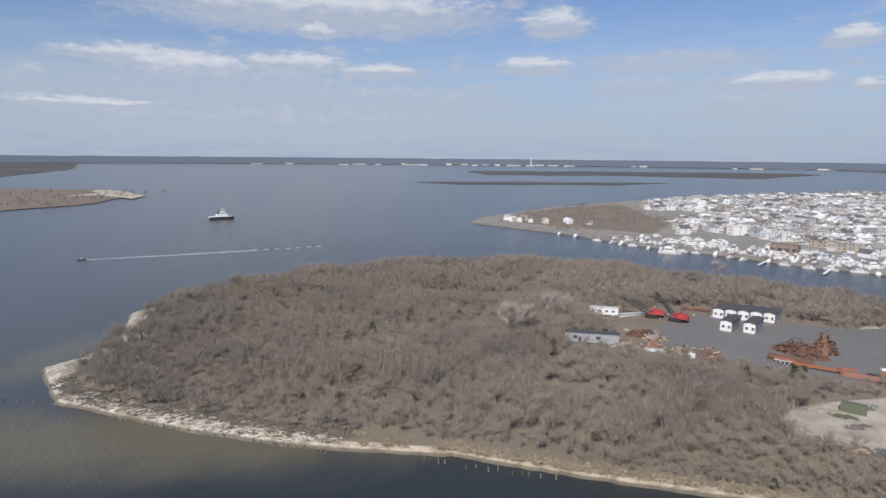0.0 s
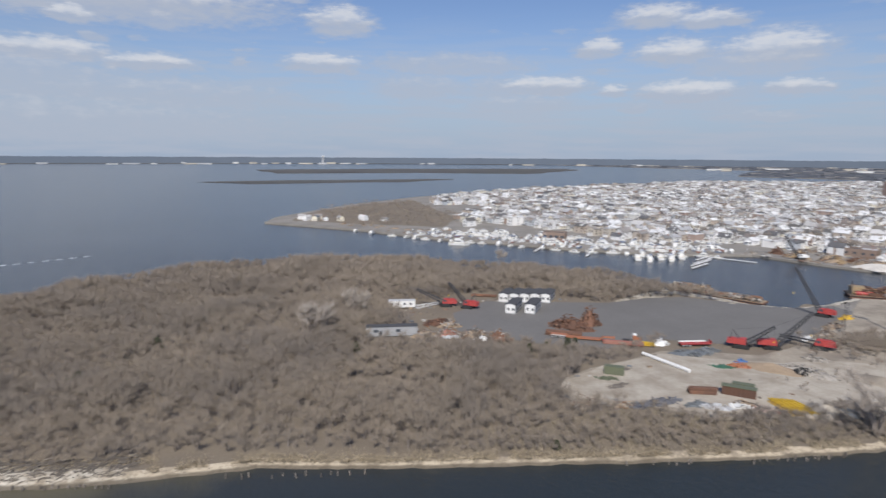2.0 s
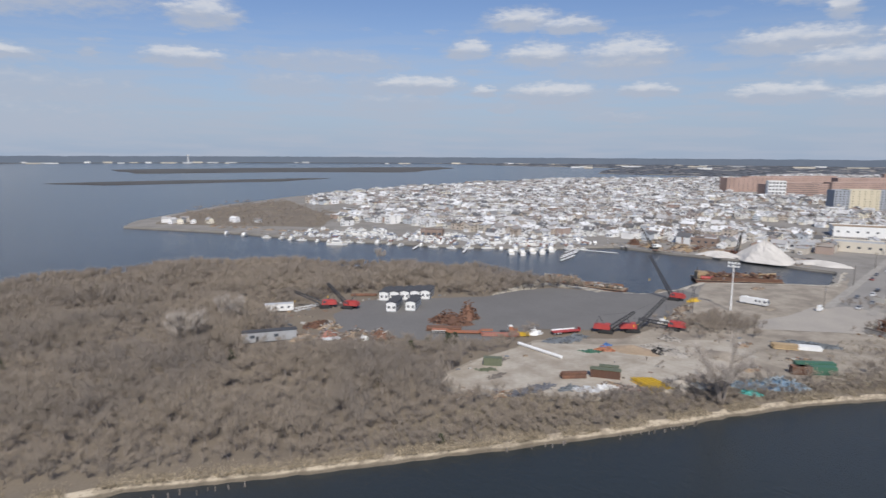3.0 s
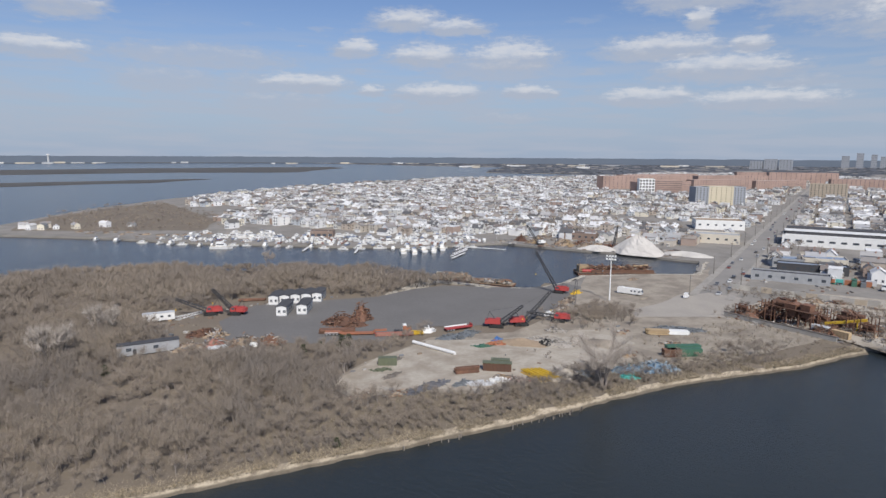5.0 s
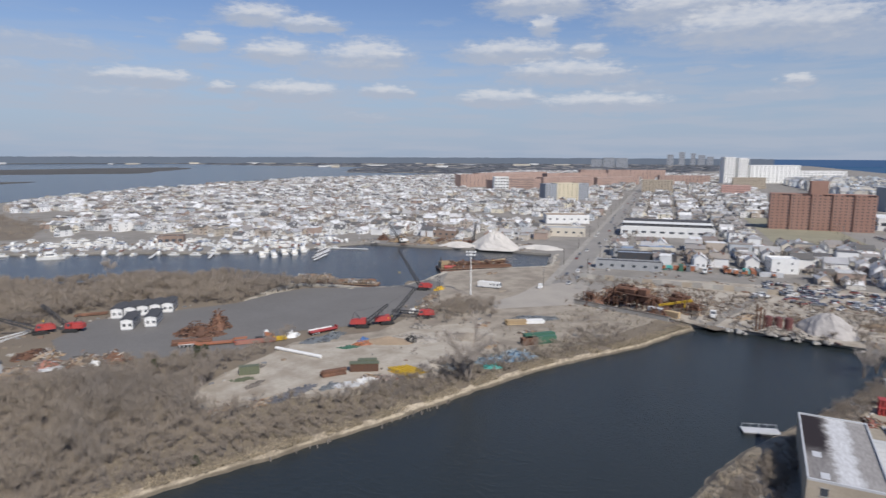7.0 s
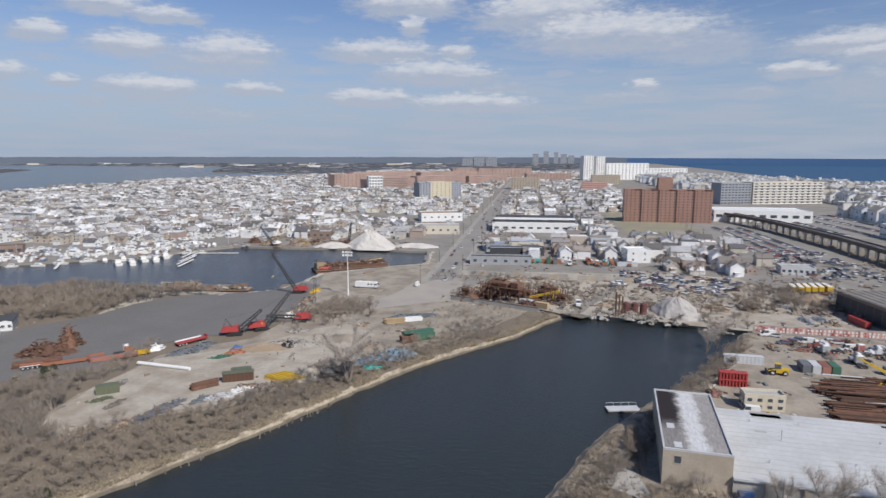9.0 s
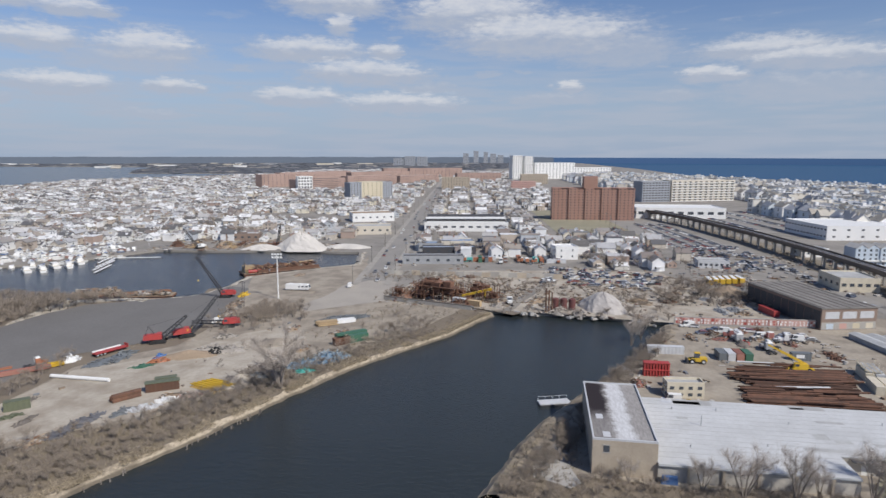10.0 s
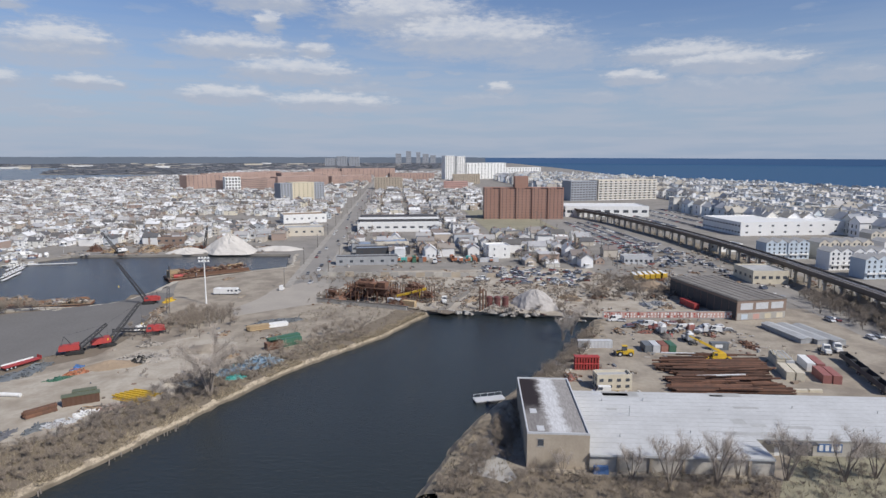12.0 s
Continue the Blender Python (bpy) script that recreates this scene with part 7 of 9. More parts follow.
container(189.5, -9.5, -78, 8, M_LIGHTGREY, "grey shipping container behind the site office", z=1.56)
car(176.5, -6.8, 102, 1.56, "van")
heap(176.0, -11.5, 0, 4, 3, 2.2, 30, M_YELLOW, "small yellow excavator parts by the office", seed=101, z=1.56)
heap(188, 2.5, 0, 7, 5, 2.0, 60, M_REDSCRAP, "red scrap frames behind the office", seed=102, z=1.56)
heap(205, -4, 0, 7, 4, 2.6, 60, M_TIMBER, "stack of timber pallets by the basin", "pallet_heap", seed=103, z=1.56)
heap(178, 6, 0, 14, 4, 1.4, 70, M_RUBBLE, "pale rubble behind the warehouse", "rubble_heap", seed=104, z=1.56)
heap(199, 6, 0, 12, 4, 1.4, 70, M_RUBBLE, "broken concrete along the basin", "rubble_heap", seed=105, z=1.5)
heap(222, -1.5, 0, 14, 4, 1.2, 60, M_RUBBLE, "broken concrete along the basin edge", "rubble_heap", seed=106, z=1.5)
container(221.5, -5.5, -78, 12.2, M_LIGHTGREY, "long pale container by the basin", z=1.56)
container(228.8, -48.5, -78, 6.1, M_BLUEGREY, "pale blue site cabin with one window", z=1.56)
solid("cabin_window", Shape().box(-1.3, -0.04, 0, 1.3, 0.02, 1.2), M_WHITE, at(227.5, -48.3, -78, 2.5), "white panel on the cabin", "panel")
for x, y, L, mat, lab in [(217, -64.0, 9.1, M_CREAM, "cream flat-topped shipping container in the yard"), (205.5, -63.6, 9.1, M_CREAM, "cream container facing the warehouse"), (217, -66.8, 9.1, M_LIGHTGREY, "grey container in a block of containers"), (205.5, -66.4, 9.1, M_CREAM, "cream container in a block of containers"), (216, -72.6, 9.1, M_WHITE, "white-topped container among red ones"), (205, -73.6, 9.1, M_REDFADE, "faded red container at the end of a row"), (216, -75.4, 9.1, M_REDFADE, "faded red container in a row"), (205, -76.4, 9.1, M_REDFADE, "faded red container in a row")]:
    container(x, y, 2, L, mat, lab, z=1.56)
pipe_rack = thing("pipe_rack", at(217.5, -65.3, 2, 4.16), "cream rack of bundled pipes on top of containers", "rack")
for sx in (-3.6, 0.0, 3.6):
    for sy in (-2.4, 2.4):
        part("post", Shape().box(sx - 0.1, sy - 0.1, 0, sx + 0.1, sy + 0.1, 1.9), M_CREAM, pipe_rack)
    part("cross_bar", Shape().box(sx - 0.1, -2.4, 0.0, sx + 0.1, 2.4, 0.2), M_CREAM, pipe_rack)
for k in range(9):
    part("pipe", Shape().rod((-4.4, -2.0 + k * 0.5, 0.45), (4.4, -2.0 + k * 0.5, 0.45), 0.23, n=8), M_CREAM if k % 3 else M_LIGHTGREY, pipe_rack)
for k in range(4):
    root = thing("dump_trailer", at(222 - k * 8.2, -87.2, 182, 1.56), "dark open dump trailer parked in a line", "trailer", "dump trailers")
    part("floor", Shape().box(-3.8, -1.25, 1.1, 3.8, 1.25, 1.3), M_DARK, root)
    for s in (-1, 1):
        part("side", Shape().box(-3.8, s * 1.25 - 0.06, 1.3, 3.8, s * 1.25 + 0.06, 2.9), M_DARK, root)
    part("tailgate", Shape().box(3.74, -1.25, 1.3, 3.86, 1.25, 2.9), M_DARK, root)
    part("bulkhead", Shape().box(-3.86, -1.25, 1.3, -3.74, 1.25, 3.1), M_DARK, root)
    add_wheels(root, (1.6, 2.9), 2.1)
truck_tractor(233, -84, 182, M_WHITE, "white truck tractor in front of dump trailers")
truck_tractor(236, -88.5, 182, M_WHITE, "white truck tractor in front of dump trailers")
for k in range(3):
    root = thing("low_shed", at(254, -81.5 - k * 5.5 + 4, 22, 1.56), "long low grey metal-roofed shed", "shed", "low sheds")
    part("wall", Shape().box(-11, -2.4, 0, 11, 2.4, 1.9), M_GREY, root)
    part("roof", Shape().profile([(-2.7, 1.85), (2.7, 1.85), (0, 2.4)], -11.3, 11.3), M_SHEDROOF, root, at=pose(0, 0, 0, 0, 0, 90))
    part("door", Shape().box(-11.06, -1.4, 0, -11.0, 1.4, 1.7), M_GREY, root)
# wall with washed-out painted panels
wall_ = thing("painted_wall", pose(268.2, -36.4, 1.56, 0, 0, -76.7), "long pale concrete wall with red and white painted shapes", "wall")
part("wall", Shape().box(-28, -0.15, 0, 28, 0.15, 3.4), M_CONCRETE, wall_)
rnd = random.Random(12)
for k in range(39):
    p = -27.4 + k * 1.4
    part("painted_panel", Shape().box(p, -0.17, 0.5, p + 1.36, -0.15, 3.0), (M_PINK, M_REDFADE, M_PINK)[k % 3] if k < 30 else M_PINK, wall_)
    for q in range(2):
        a = p + rnd.uniform(0.05, 0.6)
        z = 0.7 + 1.1 * q
        part("painted_bar", Shape().box(a, -0.2, z, a + rnd.uniform(0.4, 0.75), -0.17, z + rnd.uniform(0.6, 1.0)), M_RED if rnd.random() < 0.25 else M_WHITE, wall_)
for k in range(18):
    car(255 + rnd.uniform(-7, 5), -14 - k * 2.5, 100 + rnd.uniform(-14, 14), 1.56, "van" if k % 5 == 0 else "car")
heap(246, -32, 12, 14, 4, 1.2, 60, M_RED, "row of red steel racks and scrap", seed=107, z=1.56)
heap(244, -15, 12, 10, 4, 1.4, 60, M_SCRAP, "mixed scrap behind the basin", seed=108, z=1.56)
heap(236, -60, 12, 12, 5, 1.4, 60, M_RUST, "rusted steel scrap by the sheds", seed=109, z=1.56)
# dark-roofed brick hall
hall = thing("brick_hall", pose(271.5, -63.6, 1.5, 0, 0, 24.5), "old brick hall with a long dark flat roof", "hall")
part("wall", Shape().box(0, -23.5, 0, 50, 0, 8.6), M_OLDBRICK, hall)
part("roof", Shape().box(-0.3, -23.8, 8.6, 50.3, 0.3, 9.0), M_HALLROOF, hall)
for k in range(7):
    part("roof_rib", Shape().box(-0.2, -22.5 + k * 3.6, 9.0, 50.2, -22.0 + k * 3.6, 9.15), M_DRIFT, hall)
for k in range(3):
    part("window", Shape().box(-0.08, -22 + k * 7.3, 4.6, 0.02, -16.2 + k * 7.3, 7.4), M_LIGHTGREY, hall, "boarded pale grey window panel")
part("painted_base", Shape().box(-0.06, -23.3, 0.2, 0.0, -0.2, 3.2), M_CONCRETE, hall, "faded spray-painted lower wall")
for k in range(4):
    part("painted_patch", Shape().box(-0.1, -22 + k * 5.6, 0.5, -0.06, -19 + k * 5.6, 2.7), (M_CREAM, M_YELLOWBRICK, M_PINK, M_LIGHTBLUE)[k], hall)
for k in range(10):
    part("side_bay", Shape().box(0.5 + k * 4.95, 0.0, 0.6, 5.1 + k * 4.95, 0.08, 7.6), M_DARK, hall)
container(293.5, -48.5, 22, 12.2, M_RED, "bright red container beside the brick hall", z=1.56)
for k in range(6):
    coach(353.5 + k * 1.8, -28.5 - k * 3.1, 8 if k < 5 else 16, M_YELLOW, "yellow school bus parked in a row")

# ============================================================ works at the head of the basin
plant = thing("hopper_plant", pose(270.5, 96, 1.5, 0, 0, -100), "rusty steel hopper plant with conveyors", "plant")
for sx in (-6, -1, 4, 9):
    for sy in (-2.5, 2.5):
        part("leg", Shape().beam((sx, sy, 0), (sx, sy, 6.5), 0.35), M_RUST, plant)
part("platform", Shape().box(-6.6, -3, 6.5, 9.6, 3, 6.8), M_RUST, plant)
part("hopper", Shape().extrude([(-1.6, -1.6), (1.6, -1.6), (1.6, 1.6), (-1.6, 1.6)], 3.5, 8.8, grow=0.6), M_RUST, plant)
part("hopper", Shape().extrude([(4.6, -1.4), (7.4, -1.4), (7.4, 1.4), (4.6, 1.4)], 4.0, 9.5, grow=0.5), M_RUST, plant)
part("conveyor", Shape().beam((-16, 1, 0.8), (1, 0, 10.5), 0.9), M_RUST, plant)
part("drum", Shape().rod((-6, -1, 8.2), (0, -1, 8.2), 1.3, n=14), M_RUST, plant)
for k in range(5):
    part("cross_brace", Shape().beam((-6 + k * 3, -2.5, 0.4), (-3 + k * 3, -2.5, 6.3), 0.18), M_RUST, plant)
second_plant = copy_thing(plant, pose(281, 106, 1.5, 0, 0, -15) @ Matrix.Scale(0.75, 4))
second_plant.matrix_basis = pose(281, 106, 1.5, 0, 0, -15) @ Matrix.Scale(0.75, 4)
third_plant = copy_thing(plant, pose(285, 78, 1.5, 0, 0, 75) @ Matrix.Scale(0.6, 4))
third_plant.matrix_basis = pose(285, 78, 1.5, 0, 0, 75) @ Matrix.Scale(0.6, 4)
container(267, 84, -100, 6.1, M_LIGHTGREY, "pale grey bin under the plant", z=1.5)
container(264.5, 76, -100, 6.1, M_TIMBER, "rusty yellow bin beside the plant", z=1.5)
solid("conveyor_boom", Shape().beam((-7, 0, 2), (7, 0, 6), 1.0).beam((-5, 0, 0), (-5, 0, 2.6), 0.4).beam((4, 0, 0), (4, 0, 5.1), 0.4), M_YELLOW, at(275, 78, -85, 1.5), "yellow conveyor boom in the works", "conveyor")
for k, (x, y, sx, sy, h, mat, lab) in enumerate([(266, 112, 12, 8, 4.5, M_RUST, "heap of rusted drums and plates at the works"), (277, 108, 10, 8, 4, M_SCRAP, "heap of mixed scrap at the works"), (283, 92, 14, 8, 4, M_RUST, "heap of rust-red steel scrap at the works"), (276, 72, 12, 7, 3.5, M_SCRAP, "heap of mixed rusty scrap at the works"), (290, 75, 14, 8, 3, M_SCRAP, "heap of scrap by the works road"), (300, 100, 14, 7, 3, M_SCRAP, "heap of scrap behind the works"), (268, 66, 8, 6, 2.5, M_RUBBLE, "broken concrete at the basin corner"), (283, 50, 14, 7, 3, M_SCRAP, "rusty brush and scrap by the basin"), (292, 34, 12, 8, 2.6, M_SCRAP, "scrap between the tanks and the lot"), (268, 52, 8, 4, 1.6, M_RUBBLE, "pale rubble along the basin head"), (266, 20, 12, 3, 1.5, M_RUBBLE, "pale rubble along the basin head"), (268, 5, 12, 4, 2.0, M_SCRAP, "scrap along the basin head"), (296, 5, 12, 8, 3.0, M_BROWNPILE, "brown earth and scrap heap")]):
    heap(x, y, 20 * k, sx, sy, h, int(sx * sy * 0.9), mat, lab, seed=120 + k, piece=(0.8, 3.5), z=1.5, flat=0.4)
for k in range(3):
    solid("storage_tank", Shape().rod((0, 0, 0), (0, 0, 4.6), 1.5, n=16).rod((0, 0, 4.6), (0, 0, 5.1), 1.5, 0.4, n=16), M_MAROON, at(272 + k * 0.6, 40.5 - k * 3.6, 0, 1.5), "dull red cylindrical storage tank", "tank", "red tanks")
truck_tractor(274.5, 62, 195, M_WHITE, "white truck parked at the works")
solid("stone_mound", Shape().mound(0, 0, 0, 13, 11, 7.2, 0.12, seed=22, n=34, rings=9, power=1.5), M_STONEPILE, at(281, 20.5, 0, 1.45), "tall pale grey heap of crushed stone", "pile")
solid("soil_mound", Shape().mound(0, 0, 0, 12, 8, 4.5, seed=23), M_BROWNPILE, at(330, -36, 30, 1.45), "brown heap of soil by the buses", "mound")
for k in range(3):
    solid("dock_piling", Shape().rod((0, 0, -1), (0, 0, 12 - k), 0.35, 0.3, n=8), M_RUST, at(264.5 + k * 0.8, 43.5 - k * 1.2, 0, 0.2), "tall rusty mooring pile at the basin head", "piling", "mooring piles")
bulk = thing("bulkhead_wall", pose(259.2, 97.5, 1.4, 0, 0, -97), "concrete bulkhead with timber capping along the works", "wall")
for k in range(15):
    part("panel", Shape().box(-22.7 + k * 3.03, -0.3, -0.4, -19.75 + k * 3.03, 0.3, 1.9), M_CONCRETE, bulk)
part("capping", Shape().box(-22.8, -0.4, 1.9, 22.8, 0.4, 2.2), M_DRIFT, bulk)
for k in range(22):
    big = rnd.uniform(0.5, 1.15)
    solid("concrete_block", Shape().box(-1.2 * big, -0.6 * big, 0, 1.2 * big, 0.6 * big, 0.8 * big, taper=0.08), M_CONCRETE if k % 3 else M_RUBBLE, at(258.6 + 3.2 * (k / 21) + rnd.uniform(-1.6, 1.6), 60 - 62 * rnd.random() ** 1.5, rnd.uniform(0, 180), 0.8), "pale broken concrete block along the basin", "concrete block", "blocks along the basin")
dock = thing("floating_dock", pose(168, 24.6, 0, 0, 0, -62), "small grey floating dock with railings on the canal", "dock")
part("deck", Shape().box(-4.5, -1.6, 0.4, 4.5, 1.6, 0.7), M_LIGHTGREY, dock)
for s in (-1, 1):
    part("float", Shape().box(-4.3, s * 1.2 - 0.35, -0.2, 4.3, s * 1.2 + 0.35, 0.4), M_DARK, dock)
for k in range(5):
    part("rail_post", Shape().rod((-4.2 + k * 2.1, 1.5, 0.7), (-4.2 + k * 2.1, 1.5, 1.7), 0.05, n=5), M_LIGHTGREY, dock)
part("handrail", Shape().rod((-4.3, 1.5, 1.7), (4.3, 1.5, 1.7), 0.05, n=5), M_LIGHTGREY, dock)


# ============================================================ elevated railway
RAIL = [(200, -146), (250, -137), (297, -128.3), (323, -123.5), (379, -113.5), (441, -98.5), (526, -73), (633, -32), (721, 16), (800, 62)]


def railway():
    line = dense(RAIL, 12, 0.0, closed=False)
    root = thing("elevated_railway", pose(0, 0, 0), "dark steel elevated railway on concrete piers", "railway viaduct")
    n = len(line)

    def strip(name, off, half, z0, z1, mat, label=""):
        sh = Shape()
        for i, (x, y) in enumerate(line):
            (ax, ay), (bx, by) = line[max(0, i - 1)], line[min(n - 1, i + 1)]
            k = math.hypot(bx - ax, by - ay)
            nx, ny = -(by - ay) / k, (bx - ax) / k
            for s, z in ((off - half, z0), (off + half, z0), (off + half, z1), (off - half, z1)):
                sh.v.append((x + nx * s, y + ny * s, z))
        for i in range(n - 1):
            for j in range(4):
                sh.f.append((4 * i + j, 4 * i + (j + 1) % 4, 4 * i + 4 + (j + 1) % 4, 4 * i + 4 + j))
                sh.k.append(0)
        part(name, sh, mat, root, label)

    strip("deck", 0, 4.2, 9.3, 10.0, M_RAILSTEEL)
    for s in (-1, 1):
        strip("parapet", s * 4.3, 0.15, 9.2, 11.0, M_RAILSTEEL)
        strip("girder", s * 3.0, 0.3, 8.2, 9.3, M_RAILSTEEL)
        strip("track_bed", s * 1.9, 1.25, 10.0, 10.12, M_DRIFT)
        for q in (-0.72, 0.72):
            strip("rail", s * 1.9 + q, 0.06, 10.12, 10.3, M_LIGHTGREY)
    for i in range(0, n, 1):
        x, y = line[i]
        (ax, ay), (bx, by) = line[max(0, i - 1)], line[min(n - 1, i + 1)]
        a = math.degrees(math.atan2(by - ay, bx - ax))
        cap = part("cap_beam", Shape().box(-0.7, -4.0, 7.4, 0.7, 4.0, 8.2), M_CONCRETE, root, at=pose(x, y, 0, 0, 0, a))
        for s in (-1, 1):
            part("column", Shape().mid(0, s * 2.65, 1.3, 1.2, 1.1, 6.1), M_CONCRETE, cap)


railway()
sheet("rail_verge", dense([(200, -156), (297, -139), (379, -124), (441, -108), (526, -84), (633, -44), (640, -24), (520, -62), (430, -88), (370, -103), (297, -117), (200, -134)], 10, 1.5), 1.52, M_SCRUB, "scrubby verge under the elevated railway")
sheet("freeway", [(200, -128), (262, -118), (300, -109), (372, -93), (436, -76), (520, -52), (620, -12), (616, -3), (514, -42), (432, -66), (368, -83), (296, -99), (258, -106), (200, -117)], 1.58, M_LOTGREY, "wide grey road beside the railway", "road")
sheet("car_park", lane(430, -196, 640, -150), 1.60, M_LOTGREY, "asphalt car park beside the railway", "car park")
sheet("car_park_far", lane(548, -340, 750, -240), 1.60, M_LOTGREY, "asphalt car park behind the railway", "car park")
sheet("park_lawn", lane(528, -150, 760, -82), 1.61, M_GRASS, "brown-green lawn around the tall brick block", "lawn")
sheet("point_grass", dense([(60, 655), (130, 600), (190, 560), (235, 640), (245, 760), (260, 900), (200, 870), (120, 790), (70, 710)], 12, 5), 1.53, M_LITTER, "dry brown grass of the open point across the channel")

# ============================================================ the town's houses
TOWN_NORTH = [(215, 505), (262, 455), (330, 412), (372, 395), (405, 330), (418, 265), (455, 225), town(560, 66), town(2500, 66), (2300, 1300), (1760, 1190), (1500, 1205), (1300, 1275), (1100, 1300), (907, 1245), (558, 1110), (365, 985), (285, 900), (262, 800), (250, 680), (215, 600)]
TOWN_SOUTH = [town(408, 32), town(2400, 32), town(2400, -230), town(700, -120), town(620, -146), town(400, -146), town(368, -120), town(366, -80), town(404, -60)]
TOWN_SEA = [town(330, -262), town(420, -262), town(560, -290), town(800, -262), town(1700, -262), town(1900, -420), town(1250, -700), town(900, -800), town(380, -690)]
KEEP_OUT = [lane(488, -20, 640, 28), lane(526, -152, 760, -80), lane(770, -420, 1040, -236), lane(395, 4, 440, 34), lane(398, -72, 418, -52), lane(640, -112, 760, -200), lane(430, -200, 640, -150), lane(330, -392, 548, -225), lane(540, -345, 770, -220), lane(890, 58, 1000, 330), lane(930, -330, 1030, -250), lane(560, 60, 640, 110), lane(440, -290, 560, -232),
            [(975, 650), (1000, 570), (1480, 500), (1530, 620), (1480, 780), (1240, 840), (1040, 760)], lane(1180, -80, 1260, 90), lane(1560, -190, 1800, 60)]


def house_spots():
    rnd = random.Random(21)
    spots = []
    v = -820.0
    row = 0
    while v < 1500:
        u = 330.0
        while u < 2500:
            far = u > 1300 or v > 800
            du = rnd.uniform(8.4, 12.2) if not far else rnd.uniform(11, 16)
            u += du
            if int(u / 11) % 12 == 0:
                u += 9
            uu, vv = u + rnd.uniform(-1, 1), v + rnd.uniform(-2.5, 2.5)
            x, y = town(uu, vv)
            zone = "n" if inside(TOWN_NORTH, x, y) else "s" if inside(TOWN_SOUTH, x, y) else "sea" if inside(TOWN_SEA, x, y) else ""
            if not zone or any(inside(k, x, y) for k in KEEP_OUT) or rnd.random() < {"n": 0.07, "s": 0.12, "sea": 0.45}[zone]:
                continue
            if noise.noise((x * 0.006, y * 0.006, 5.0)) < -0.45:
                continue
            spots.append((x, y, zone, rnd.choice((1, 4, 1, 0, 3)) if zone == "sea" else rnd.choice((0, 1, 2, 2, 4, 0, 1, 5, 3, 2)), AVENUE + (rnd.choice((0, 0, 180, 90)) if zone == "sea" else rnd.choice((0, 90, 180, 270)) + rnd.uniform(-3, 3)), rnd.uniform(1.35, 1.6) if zone == "sea" else rnd.uniform(0.72, 1.02)))
        row += 1
        v += 13.0 if row % 2 else 18.5
    spots.sort(key=lambda s: math.hypot(s[0], s[1]))
    return spots


def house_shapes(kind):
    """Wall, roof, windows, door and chimney or porch of one type of house: (W, L, H, rise)."""
    W, L, H, rise = [(7.5, 11, 5.8, 2.6), (8.5, 12, 6.2, 2.2), (7, 10, 3.4, 2.4), (9, 14, 8.2, 0.0), (6.8, 12, 6.0, 3.0), (10, 13, 5.6, 0.0)][kind]
    if rise:
        wall = Shape().add([(-L / 2, -W / 2, 0), (L / 2, -W / 2, 0), (L / 2, W / 2, 0), (-L / 2, W / 2, 0), (-L / 2, -W / 2, H), (L / 2, -W / 2, H), (L / 2, W / 2, H), (-L / 2, W / 2, H), (-L / 2, 0, H + rise), (L / 2, 0, H + rise)],
                           [(3, 2, 1, 0), (0, 1, 5, 4), (2, 3, 7, 6), (1, 2, 6, 9, 5), (3, 0, 4, 8, 7)])
        o = 0.4
        k = rise / (W / 2)
        roof = Shape()
        for s in (-1, 1):
            a = [(-L / 2 - o, s * (W / 2 + o), H - k * o), (L / 2 + o, s * (W / 2 + o), H - k * o), (L / 2 + o, 0, H + rise), (-L / 2 - o, 0, H + rise)]
            roof.add(a + [(x, y, z + 0.22) for x, y, z in a], [(3, 2, 1, 0), (4, 5, 6, 7), (0, 1, 5, 4), (1, 2, 6, 5), (2, 3, 7, 6), (3, 0, 4, 7)])
    else:
        wall = Shape().box(-L / 2, -W / 2, 0, L / 2, W / 2, H)
        roof = Shape().box(-L / 2 - 0.15, -W / 2 - 0.15, H, L / 2 + 0.15, W / 2 + 0.15, H + 0.35)
    floors = 1 if H < 4 else 2 if H < 7.5 else 3
    windows = []
    for f in range(floors):
        z = 1.0 + f * 2.7
        for s in (-1, 1):
            windows.append(("end", s, -1.6, z))
            windows.append(("end", s, 1.6, z))
        windows.append(("side", -1, -L / 4, z))
        windows.append(("side", -1, L / 4, z))
        windows.append(("side", 1, 0.0, z))
    return W, L, H, rise, wall, roof, windows


def window_box(win, W, L):
    way, s, p, z = win
    if way == "end":
        return Shape().box(s * L / 2 - 0.05, p - 0.55, z, s * L / 2 + 0.05, p + 0.55, z + 1.4)
    return Shape().box(p - 0.55, s * W / 2 - 0.05, z, p + 0.55, s * W / 2 + 0.05, z + 1.4)


